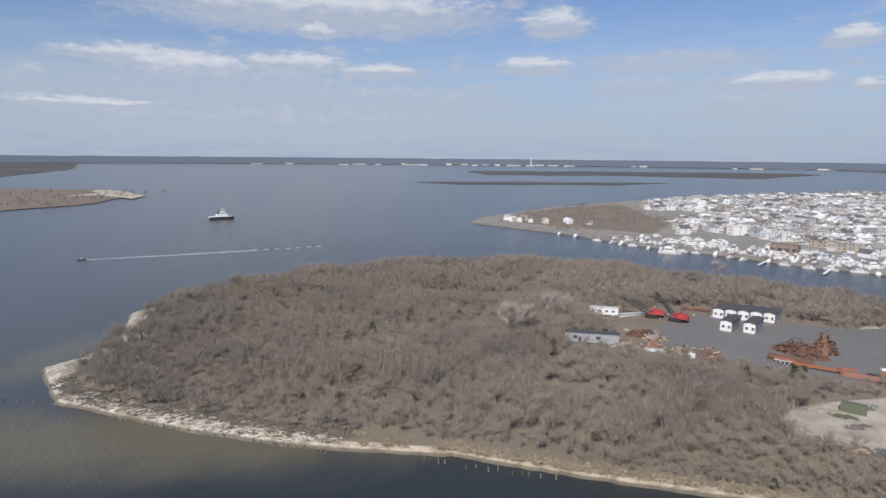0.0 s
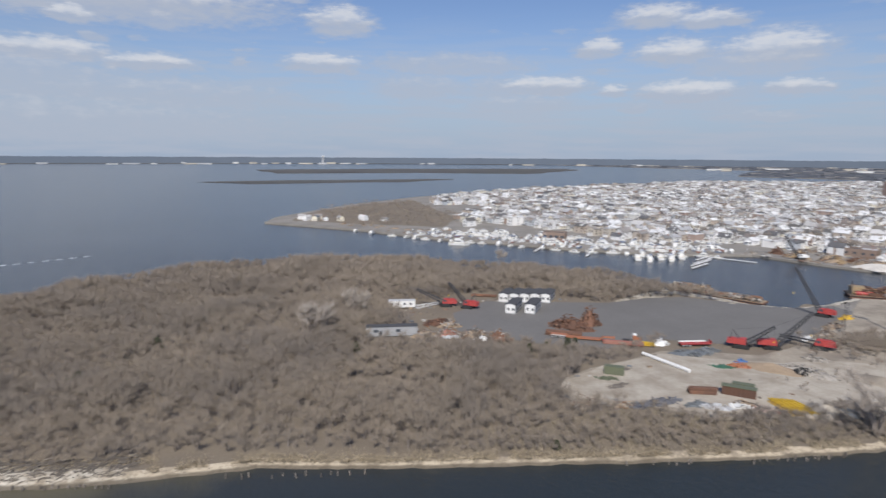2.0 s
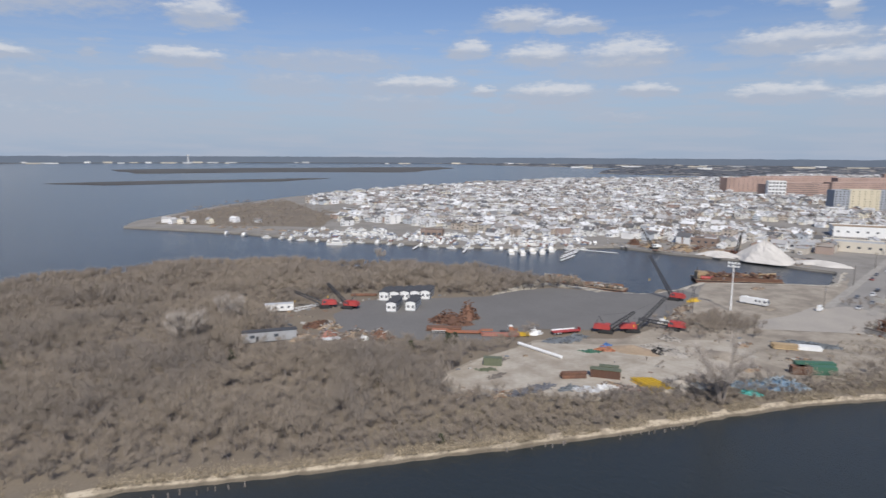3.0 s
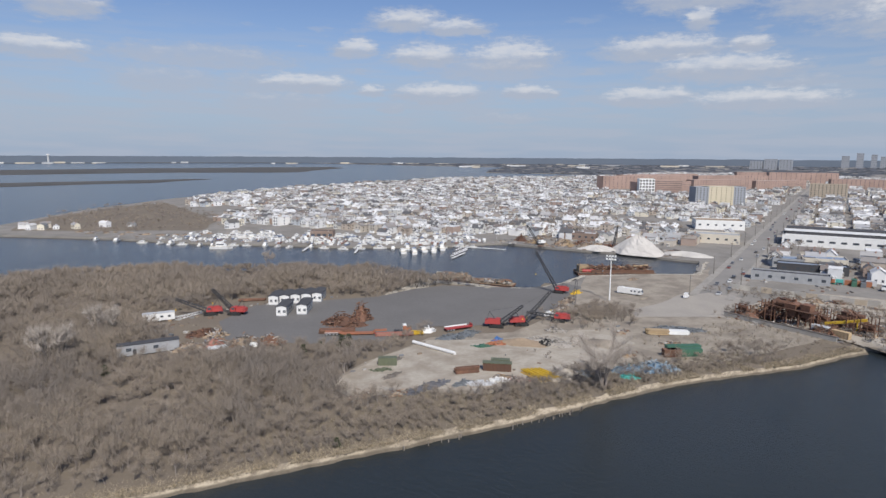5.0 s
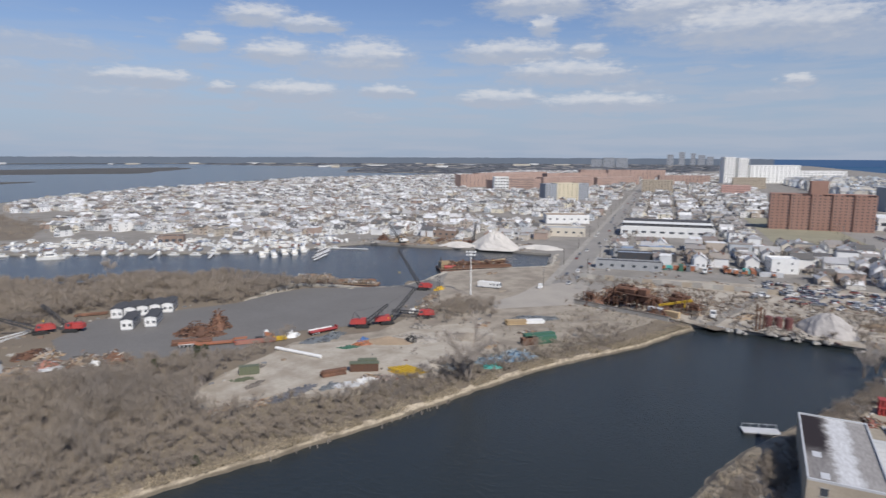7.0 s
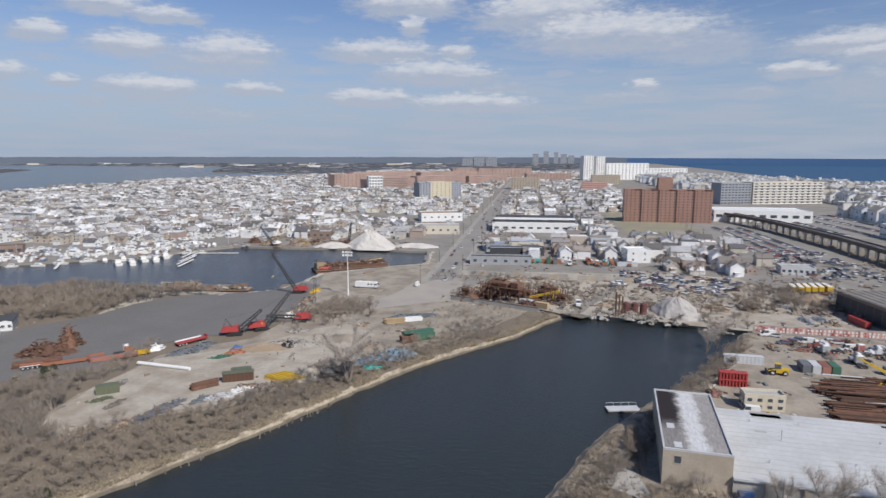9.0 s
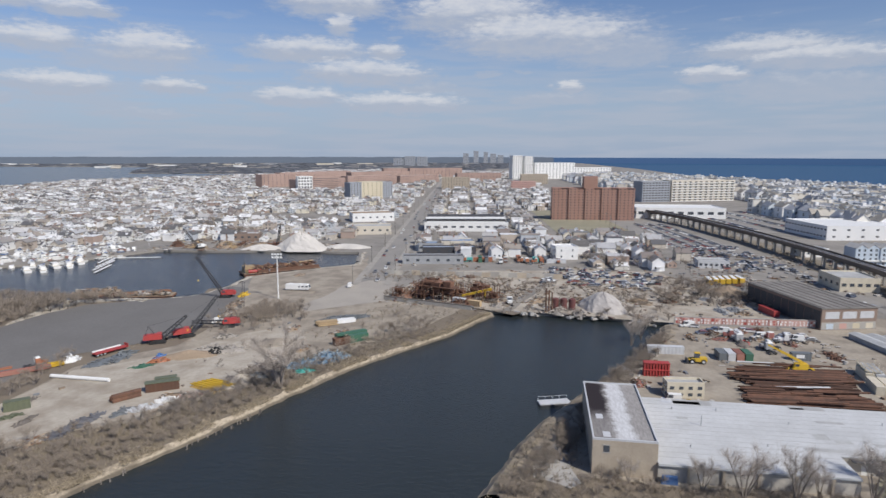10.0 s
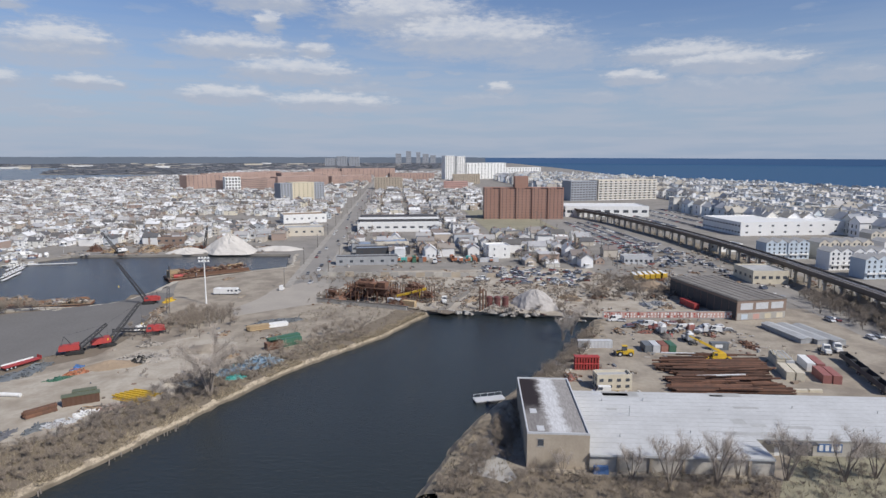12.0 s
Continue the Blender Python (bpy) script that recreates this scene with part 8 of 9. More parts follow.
HOUSE_LABELS = ["two-storey siding house with a grey gabled roof", "broad two-storey siding house with a low gable", "single-storey bungalow with a steep gable", "flat-roofed three-storey house with pale siding", "narrow two-storey house with a steep gable", "flat-roofed low pale building among the houses"]
spots = house_spots()
SEA_SPOTS = [s for s in spots if s[2] == "sea"]
spots = [s for s in spots if s[2] != "sea"]
NEAR_HOUSES = 140
house_proto = {}
for x, y, zone, kind, deg, size in spots[:NEAR_HOUSES]:
    m = pose(x, y, 1.45, 0, 0, deg) @ Matrix.Scale(size, 4)
    if kind not in house_proto:
        W, L, H, rise, wall, roof, windows = house_shapes(kind)
        root = thing("house", m, HOUSE_LABELS[kind], "house", "houses of the town")
        part("wall", wall, M_WALLMIX, root)
        part("roof", roof, M_ROOFMIX, root)
        for win in windows[:3]:
            part("window", window_box(win, W, L), M_GLASS, root)
        part("porch", Shape().box(L / 2, -1.6, 0, L / 2 + 1.8, 1.6, 0.4).box(L / 2, -1.7, 2.5, L / 2 + 1.9, 1.7, 2.65).box(L / 2 + 1.65, -1.6, 0.4, L / 2 + 1.8, -1.45, 2.5).box(L / 2 + 1.65, 1.45, 0.4, L / 2 + 1.8, 1.6, 2.5), M_WHITE, root)
        if rise:
            part("chimney", Shape().mid(-L / 5, 1.0, H, 0.8, 0.8, rise + 0.8), M_BRICK, root)
        house_proto[kind] = root
    else:
        ob = copy_thing(house_proto[kind], m)
        ob.matrix_basis = m


def joined_houses(name, chosen, label, wall_mat, roof_mat, tall=1.0):
    protos = {}
    for kind in range(6):
        W, L, H, rise, wall, roof, windows = house_shapes(kind)
        v, t, k = [], [], []
        extra = [(3, Shape().box(L / 2, -1.6, 0, L / 2 + 1.8, 1.6, 0.4)), (3, Shape().box(L / 2, -1.7, 2.5, L / 2 + 1.9, 1.7, 2.65)), (0, Shape().box(-L / 2 - 2.6, -W * 0.3, 0, -L / 2, W * 0.2, 2.7)), (1, Shape().box(-L / 2 - 2.8, -W * 0.33, 2.7, -L / 2, W * 0.23, 2.9))]
        if rise:
            extra += [(1, Shape().mid(-L / 5, 1.0, H, 0.8, 0.8, rise + 0.8)), (0, Shape().box(L / 6 - 1.1, -W / 2 + 0.7, H + 0.4, L / 6 + 1.1, 0, H + rise - 0.35)), (1, Shape().box(L / 6 - 1.3, -W / 2 + 0.5, H + rise - 0.35, L / 6 + 1.3, 0.2, H + rise - 0.15))]
        else:
            extra += [(0, Shape().mid(L / 5, W / 6, H, 2.6, 2.2, 1.9)), (3, Shape().box(-L / 2 - 0.2, -W / 2 - 0.2, H + 0.35, L / 2 + 0.2, -W / 2 + 0.1, H + 0.7))]
        for slot, sh in [(0, wall), (1, roof)] + extra + [(2, window_box(w, W, L)) for w in windows]:
            n = len(v)
            v.extend(sh.v)
            for f in sh.f:
                for j in range(1, len(f) - 1):
                    t.append((n + f[0], n + f[j], n + f[j + 1]))
                    k.append(slot)
        protos[kind] = (np.array(v, float), np.array(t), np.array(k))
    vs, ts, ks, base = [], [], [], 0
    for x, y, zone, kind, deg, size in chosen:
        v, t, k = protos[kind]
        c, s = math.cos(radians(deg)) * size, math.sin(radians(deg)) * size
        vs.append(np.stack([v[:, 0] * c - v[:, 1] * s + x, v[:, 0] * s + v[:, 1] * c + y, v[:, 2] * size * tall + 1.45], 1))
        ts.append(t + base)
        ks.append(k)
        base += len(v)
    soup(name, np.concatenate(vs), np.concatenate(ts), [wall_mat, roof_mat, M_GLASS, M_WHITE], label, "houses", np.concatenate(ks))


joined_houses("far_houses", spots[NEAR_HOUSES:], "dense far rows of pale siding houses across the town", M_WALL_I, M_ROOF_I)
SEA_WALLS = [(0.78, 0.78, 0.77), (0.66, 0.65, 0.60), (0.60, 0.66, 0.70), (0.80, 0.80, 0.80), (0.72, 0.70, 0.64), (0.50, 0.55, 0.60), (0.76, 0.76, 0.74)]
SEA_ROOFS = [(0.42, 0.41, 0.40), (0.36, 0.33, 0.28), (0.50, 0.50, 0.50), (0.28, 0.30, 0.33), (0.46, 0.43, 0.37)]
joined_houses("seaside_houses", SEA_SPOTS, "rows of tall white and pale blue gabled seaside houses", material("seaside_siding", (0.7, 0.7, 0.7), 0.85, palette=SEA_WALLS, island=1.0, spread=0.08), material("seaside_roofing", (0.5, 0.5, 0.5), 0.9, palette=SEA_ROOFS, island=1.0, spread=0.12), 1.35)


M_PALEROOF = material("pale_shingle", (0.50, 0.48, 0.44), 0.9, other=(0.42, 0.42, 0.42), coarse=0.2, fine=1.5, each=0.12)


# rows of seaside terraces, each house with its own gable
def terrace(x, y, deg, n, mat, label, W=7.6, L=12.0, H=11.0):
    root = thing("terrace_row", pose(x, y, 1.45, 0, 0, deg), label, "row of houses", "terraces behind the railway")
    pane = Shape().box(-0.6, -0.05, -0.75, 0.6, 0.03, 0.75).mesh("window", M_GLASS)
    for k in range(n):
        x0 = -n * W / 2 + k * W
        step = 0.7 * (k % 2)
        unit = part("unit", Shape().add([(x0, step, 0), (x0 + W, step, 0), (x0 + W, L, 0), (x0, L, 0), (x0, step, H), (x0 + W, step, H), (x0 + W, L, H), (x0, L, H), (x0 + W / 2, step, H + 2.3), (x0 + W / 2, L, H + 2.3)],
                                        [(3, 2, 1, 0), (0, 1, 5, 8, 4), (2, 3, 7, 9, 6), (1, 2, 6, 5), (3, 0, 4, 7)]), mat, root)
        roof = Shape()
        for s in (0, 1):
            a = [(x0 + (W if s else 0), step - 0.25, H - 0.02), (x0 + (W if s else 0), L + 0.25, H - 0.02), (x0 + W / 2, L + 0.25, H + 2.3), (x0 + W / 2, step - 0.25, H + 2.3)]
            roof.add(a + [(p, q, r + 0.2) for p, q, r in a], [(3, 2, 1, 0), (4, 5, 6, 7), (0, 1, 5, 4), (1, 2, 6, 5), (2, 3, 7, 6), (3, 0, 4, 7)])
        part("roof", roof, M_PALEROOF, root)
        for f in range(4):
            for q in (0.28, 0.72):
                part("window", pane, None, unit, at=pose(x0 + q * W, step, 1.5 + f * 2.8))
        part("balcony", Shape().box(x0 + 0.6, step - 1.1, 2.9, x0 + W - 0.6, step, 3.8), M_WHITE, unit)
    return root


for k, (x, y, n, mat, lab) in enumerate([(446, -133, 4, M_LIGHTBLUE, "light blue terrace of gabled houses by the railway"), (456, -171, 5, M_BEIGE, "beige terrace of gabled houses by the railway"), (414, -163, 5, M_HOUSEWHITE, "white terrace of gabled houses by the railway"), (388, -172, 5, M_LIGHTBLUE, "light blue terrace of gabled houses near the road"), (470, -218, 6, M_HOUSEWHITE, "white terrace of gabled houses near the sea"),
                                          (432, -214, 6, M_BEIGE, "beige terrace of gabled houses near the sea"), (402, -222, 6, M_HOUSEWHITE, "white terrace of gabled houses near the sea"), (520, -230, 6, M_BEIGE, "beige terrace of gabled houses near the hall")]):
    terrace(x, y, AVENUE - 90, n, mat, lab)

# ============================================================ marina and the channel's north bank
rnd = random.Random(33)
bank_line = dense([(109, 561), (157.5, 488), (207, 437), (236.5, 400), (290, 358), (338, 341)], 5.0, closed=False)
for k in range(26):
    x, y = bank_line[int(k / 26 * (len(bank_line) - 1))]
    if y > 520 and k % 2:
        continue
    off = rnd.uniform(1, 7)
    cabin_boat(x - off * 0.72, y - off * 0.7, rnd.choice((40, 220, 130, -45)) + rnd.uniform(-15, 15), rnd.uniform(0.55, 0.95), k % 3 == 0)
cabin_boat(168, 452, -33, 1.5, True)
for x, y in ((262, 354), (270, 352), (278, 351), (286, 349), (294, 349), (266, 345), (281, 343)):
    cabin_boat(x, y, 60 + rnd.uniform(-8, 8), rnd.uniform(0.9, 1.25), rnd.random() < 0.6)
for k in range(46):
    x, y = bank_line[rnd.randrange(int(len(bank_line) * 0.22), len(bank_line))]
    off = rnd.uniform(6, 62)
    cabin_boat(x + off * 0.66, y + off * 0.75, rnd.uniform(0, 360), rnd.uniform(0.7, 1.2), k % 4 == 0, z=1.9)
for k, (x, y, deg, ln) in enumerate([(292, 326, 28, 34), (302, 334, 28, 38), (312, 344, 28, 34), (283, 317, 28, 26), (318, 335, -62, 44), (240, 380, 50, 22), (215, 410, 50, 20)]):
    root = thing("boat_pier", pose(x, y, 0, 0, 0, deg), "grey timber finger pier in the marina", "pier", "marina piers")
    part("deck", Shape().box(-ln / 2, -0.8, 0.5, ln / 2, 0.8, 0.75), M_WHITE, root)
    for j in range(int(ln / 5)):
        part("post", Shape().rod((-ln / 2 + 1 + j * 5, 0.9, -1), (-ln / 2 + 1 + j * 5, 0.9, 2.2), 0.16, n=6), M_DRIFT, root)
# packed rows of laid-up boats fill the boat yards
boat_parts = ((0, hull(Shape(), 8, 2.7, 0.2, 1.7)), (1, Shape().box(-2.4, -1.0, 1.7, 1.6, 1.0, 2.7, taper=0.2)), (2, Shape().box(-1.2, -1.02, 1.95, 1.5, 1.02, 2.4)), (1, Shape().box(-2.6, -0.9, 2.7, 0.6, 0.9, 2.8)))
bv, bt, bk = [], [], []
for slot, sh in boat_parts:
    n = len(bv)
    bv.extend(sh.v)
    for f in sh.f:
        for j in range(1, len(f) - 1):
            bt.append((n + f[0], n + f[j], n + f[j + 1]))
            bk.append(slot)
bv, bt = np.array([tuple(p) for p in bv]), np.array(bt)
vs, ts, ks, base = [], [], [], 0
for k in range(230):
    q = rnd.random() ** 0.65
    x, y = bank_line[int((0.16 + 0.84 * q) * (len(bank_line) - 1))]
    off = rnd.uniform(4, 30 + 45 * q)
    x, y = x + off * 0.66 + rnd.uniform(-3, 3), y + off * 0.75
    a, size = radians(rnd.choice((40, 130, 40, 220)) + rnd.uniform(-9, 9)), rnd.uniform(0.5, 0.95)
    c, s = math.cos(a) * size, math.sin(a) * size
    vs.append(np.stack([bv[:, 0] * c - bv[:, 1] * s + x, bv[:, 0] * s + bv[:, 1] * c + y, bv[:, 2] * size + 1.5], 1))
    ts.append(bt + base)
    ks.extend(bk)
    base += len(bv)
M_HULLS = material("boat_hulls", (0.7, 0.7, 0.7), 0.5, island=1.0, palette=[(0.70, 0.70, 0.70), (0.55, 0.56, 0.57), (0.76, 0.76, 0.74), (0.16, 0.20, 0.28), (0.45, 0.46, 0.47), (0.66, 0.65, 0.62), (0.26, 0.14, 0.11), (0.30, 0.29, 0.28)], spread=0.08)
soup("laid_up_boats", np.concatenate(vs), np.concatenate(ts), [M_HULLS, M_WHITE, M_GLASS], "packed rows of white boats laid up in the yards", "boats", ks)
# sailing masts stand over the boat yard
for k in range(14):
    x, y = bank_line[rnd.randrange(int(len(bank_line) * 0.3), len(bank_line))]
    solid("mast", Shape().rod((0, 0, 0), (0, 0, rnd.uniform(9, 13)), 0.1, 0.05).rod((-0.9, 0, 6), (0.9, 0, 6), 0.04, n=4), M_LIGHTGREY, at(x + rnd.uniform(0, 20), y + rnd.uniform(4, 25), rnd.uniform(0, 180), 1.45), "pale sailing boat mast above the boat yard", "mast", "masts in the boat yard")
solid("gravel_mound", Shape().mound(0, 0, 0, 19, 15, 13.0, 0.13, n=36, rings=10, seed=40, power=1.25), M_GRAVELPILE, at(388, 243, -70, 1.45), "large pale cone of gravel on the channel bank", "pile")
solid("gravel_mound", Shape().mound(0, 0, 0, 15, 8, 2.8, 0.2, n=30, seed=41, power=2.0), M_GRAVELPILE, at(404, 214, -70, 1.45), "low pale heap of gravel on the channel bank", "pile")
solid("gravel_mound", Shape().mound(0, 0, 0, 13, 8, 3.6, 0.2, n=30, seed=45, power=1.8), M_GRAVELPILE, at(377, 268, -70, 1.45), "pale heap of sand beside the gravel cone", "pile")
crawler_crane(386, 262, 230, 16.0, 9.0, M_ORANGE, "orange crawler crane by the gravel heap")
crawler_crane(362, 312, 160, 14.0, 10.0, M_WHITE, "white crawler crane on the channel bank")
for k in range(16):
    s = k / 15
    x, y = 352 + 32 * s + rnd.uniform(-2, 14), 332 - 88 * s + rnd.uniform(-4, 8)
    heap(x + 6, y, rnd.uniform(0, 180), rnd.uniform(11, 19), rnd.uniform(6, 10), rnd.uniform(4, 8), 170, (M_RUST, M_SCRAP, M_SCRAP, M_TIMBER)[k % 4], ("rusted scrap heap on the channel bank", "mixed scrap heap on the channel bank", "mixed scrap heap on the channel bank", "timber and scrap heap on the channel bank")[k % 4], seed=200 + k, piece=(1.2, 4.5), z=1.45, flat=0.3)
faced("workshop", (404, 322), (414, 298), 10, 5, M_OLDBRICK, "dark brown shed by the gravel works", floors=1, bays=5, pane=(2, 1.5), category="workshop", flat_roof=M_ROOFDARK)
faced("workshop", (240, 450), (254, 438), 10, 6, M_OLDBRICK, "dark brown boat shed in the marina", floors=1, bays=4, pane=(3, 2), category="boat shed", flat_roof=M_ROOFDARK)
# house group and clutter on the open point
for k, (x, y) in enumerate([(74, 655), (82, 650), (92, 648), (106, 640), (130, 640), (150, 628), (70, 668), (86, 664)]):
    ob = copy_thing(house_proto[k % 3], pose(x, y, 1.45, 0, 0, 40 + 20 * k))
    ob.matrix_basis = pose(x, y, 1.45, 0, 0, 40 + 20 * k) @ Matrix.Scale(0.7, 4)
for k in range(12):
    x, y = 100 + k * 9 + rnd.uniform(-4, 4), 590 - k * 8.5 + rnd.uniform(2, 30)
    heap(x, y, 30 * k, 9, 5, 2.0, 26, M_SCRAP, "weathered clutter on the shore of the point", seed=230 + k, piece=(1.2, 4.5), z=1.45)

# ============================================================ town trees, cars, poles
town_trees = []
for k in range(2800):
    x, y, zone, kind, deg, size = spots[int(len(spots) * rnd.random() ** 1.3)]
    town_trees.append((x + rnd.uniform(-9, 9), y + rnd.uniform(-9, 9), 1.45, rnd.uniform(0.55, 1.0), rnd.uniform(0, 6.28), rnd.randrange(3)))
for k in range(420):
    town_trees.append((rnd.uniform(100, 250), rnd.uniform(575, 880), 1.45, rnd.uniform(0.35, 0.7), rnd.uniform(0, 6.28), rnd.randrange(3)))
town_trees = [p for p in town_trees if inside(LAND, p[0], p[1])]
for k in range(260):
    s = rnd.random()
    i = min(len(RAIL) - 2, int(s * (len(RAIL) - 1)))
    f = s * (len(RAIL) - 1) - i
    x, y = RAIL[i][0] + (RAIL[i + 1][0] - RAIL[i][0]) * f, RAIL[i][1] + (RAIL[i + 1][1] - RAIL[i][1]) * f
    town_trees.append((x + rnd.uniform(-6, 6), y - rnd.uniform(7, 16) * rnd.choice((-0.75, 1)), 1.45, rnd.uniform(0.25, 0.5), rnd.uniform(0, 6.28), rnd.randrange(3)))
for k in range(220):
    town_trees.append((-480 - abs(rnd.gauss(0, 160)), rnd.uniform(760, 1100), 1.2, rnd.uniform(0.4, 0.8), rnd.uniform(0, 6.28), rnd.randrange(3)))
(wv, wt), (tv, tt) = spread_trees(TOWN_PROTOS, town_trees)
soup("town_trees", np.concatenate([wv, tv]), np.concatenate([wt, tt + len(wv)]), [M_BARK, M_TWIG], "bare street and garden trees scattered through the town", "trees", np.concatenate([np.zeros(len(wt)), np.ones(len(tt))]))
# brush round the warehouse, the basin and the works
brush = []
for k in range(1500):
    x, y = rnd.uniform(98, 145), rnd.uniform(-100, 30)
    front = 128.6 + 0.155 * (10.3 - y) + (9 if y < -45 else 0)
    if x > front - 1.2 and y < 14 or (y > 14 and x > 150) or not inside(LAND, x, y) or edge_distance(BASIN[4:10], x, y) < 3:
        continue
    if 119 < x < 131 and 11 < y < 24 and rnd.random() < 0.8:
        continue
    if y < -42 and rnd.random() < 0.7:
        continue
    brush.append((x, y, 1.55, rnd.uniform(0.18, 0.45), rnd.uniform(0, 6.28), rnd.randrange(6)))
for k in range(330):
    s = rnd.random()
    x = 112 + 128 * s
    y = 28 - 30 * s + rnd.uniform(-6, 0.5)
    brush.append((x, y, 1.3, rnd.uniform(0.25, 0.6), rnd.uniform(0, 6.28), rnd.randrange(6)))
for k in range(120):
    x, y = rnd.uniform(222, 300), rnd.uniform(60, 160)
    if edge_distance(NEAR_SHORE, x, y) < 3 or inside(LOT, x, y) or not inside(LAND, x, y) or (x > 225 and y > 114):
        continue
    brush.append((x, y, 1.5, rnd.uniform(0.2, 0.45), rnd.uniform(0, 6.28), rnd.randrange(6)))
for k in range(150):
    x, y = rnd.uniform(150, 290), rnd.uniform(100, 205)
    if not inside(YARD, x, y) or (x > 228 and y > 116) or rnd.random() < 0.4:
        continue
    brush.append((x, y, 1.55, rnd.uniform(0.15, 0.42), rnd.uniform(0, 6.28), rnd.randrange(6)))
for k in range(150):
    brush.append((219 + rnd.gauss(0, 9), 154 + rnd.gauss(0, 7), 1.55, rnd.uniform(0.35, 0.75), rnd.uniform(0, 6.28), rnd.randrange(6)))
for k in range(380):
    s = rnd.random()
    brush.append((200 + 125 * s + rnd.uniform(-3, 3), -136 + 22 * s + rnd.gauss(0, 7), 1.5, rnd.uniform(0.4, 1.0), rnd.uniform(0, 6.28), rnd.randrange(6)))
for k in range(420):
    x, y = rnd.uniform(296, 352), rnd.uniform(-62, -2)
    if noise.noise((x * 0.06, y * 0.06, 3.0)) < -0.05:
        continue
    brush.append((x, y, 1.45, rnd.uniform(0.3, 0.75), rnd.uniform(0, 6.28), rnd.randrange(6)))
for k in range(120):
    brush.append((rnd.uniform(258, 300), rnd.uniform(58, 124), 1.45, rnd.uniform(0.2, 0.5), rnd.uniform(0, 6.28), rnd.randrange(6)))
for k in range(150):
    brush.append((rnd.uniform(302, 326), rnd.uniform(60, 150), 1.45, rnd.uniform(0.2, 0.5), rnd.uniform(0, 6.28), rnd.randrange(6)))
for k in range(200):
    brush.append((rnd.uniform(262, 330), rnd.uniform(-10, 62), 1.45, rnd.uniform(0.25, 0.6), rnd.uniform(0, 6.28), rnd.randrange(6)))
for k in range(420):
    x, y = rnd.uniform(28, 112), rnd.uniform(180, 232)
    if inside(LOT, x, y) or (44 < x < 68 and 218 < y < 229) or y > 214 - 0.35 * (x - 60):
        continue
    brush.append((x, y, 1.5, rnd.uniform(0.35, 0.75), rnd.uniform(0, 6.28), rnd.randrange(6)))
bank_inner = dense(NEAR_SHORE[11:20], 2.0, closed=False)
for k in range(900):
    i = rnd.randrange(len(bank_inner) - 1)
    (x, y), (bx, by) = bank_inner[i], bank_inner[i + 1]
    q = math.hypot(bx - x, by - y)
    s = 3.5 + 17 * rnd.random() ** 1.2
    px, py = x - (by - y) / q * s, y + (bx - x) / q * s
    if px > 160 and (s > 11 or rnd.random() < 0.5):
        continue
    brush.append((px, py, 1.5, rnd.uniform(0.16, 0.42), rnd.uniform(0, 6.28), rnd.randrange(6)))
(wv, wt), (tv, tt) = spread_trees(NEAR_PROTOS, brush)
soup("brush", np.concatenate([wv, tv]), np.concatenate([wt, tt + len(wv)]), [M_BARK, M_TWIG_WARM], "low leafless grey-brown brush round the yards", "brush", np.concatenate([np.zeros(len(wt)), np.ones(len(tt))]))
WALLTREE = tree_arrays(310, 10.5, 5.6, 5, 2400, 1.9, 0.03)
place_copies(tree_proto(WALLTREE, "bare_tree", "leafless multi-stemmed tree in front of the warehouse", "tree", "trees by the warehouse", M_BARK, M_TWIG_PALE), [(127.5, -19.5, 1.55, 0, 1.15), (130, -29, 1.55, 70, 1.1), (128.5, -12.0, 1.55, 160, 0.7), (135.5, -44, 1.55, 120, 1.1), (138, -56, 1.55, 20, 1.15), (127.0, 2.5, 1.55, 200, 0.55), (133.5, -34, 1.55, 250, 0.7), (236, 3, 1.2, 30, 1.1), (228, 6, 1.2, 100, 0.9), (141, -63, 1.55, 300, 0.9)])

for k in range(12):
    x, y = 240 + 22 * rnd.random(), -12 - 44 * rnd.random()
    heap(x, y, rnd.uniform(0, 180), rnd.uniform(5, 9), rnd.uniform(3, 5), rnd.uniform(1.2, 2.4), 40, (M_SCRAP, M_REDSCRAP, M_RUST, M_DRIFT)[k % 4], ("mixed scrap in the machine yard", "red scrap in the machine yard", "rusted scrap in the machine yard", "grey timber scrap in the machine yard")[k % 4], seed=360 + k, piece=(1.0, 3.4), z=1.56)
for k in range(7):
    truck_tractor(234 + 16 * rnd.random(), -10 - 42 * rnd.random(), rnd.choice((12, 102, 192)) + rnd.uniform(-8, 8), rnd.choice((M_WHITE, M_REDFADE, M_WHITE, M_GREY)), "truck parked in the machine yard")
for k in range(9):
    s = k / 8
    rig = thing("drum_rig", at(266 + rnd.uniform(0, 22), 116 - 46 * s, rnd.choice((-100, -10)), 1.5), "rusty steel rig with a drum at the works", "rig", "rusty rigs at the works")
    tall = 4.6 + 1.5 * (k % 3)
    for j in (-2.6, 0.0, 2.6):
        for q in (-1.4, 1.4):
            part("leg", Shape().beam((j, q, 0), (j, q, tall), 0.28), M_RUST, rig)
    for q in (-1.4, 1.4):
        part("rail", Shape().beam((-2.9, q, 4.4), (2.9, q, 4.4), 0.3), M_RUST, rig)
    part("platform", Shape().box(-2.6, -1.4, 2.2, 2.6, 1.4, 2.5), M_RUST, rig)
    part("drum", Shape().rod((-2.0, 0, 3.4), (2.0, 0, 3.4), 0.9, n=12), M_RUST, rig)
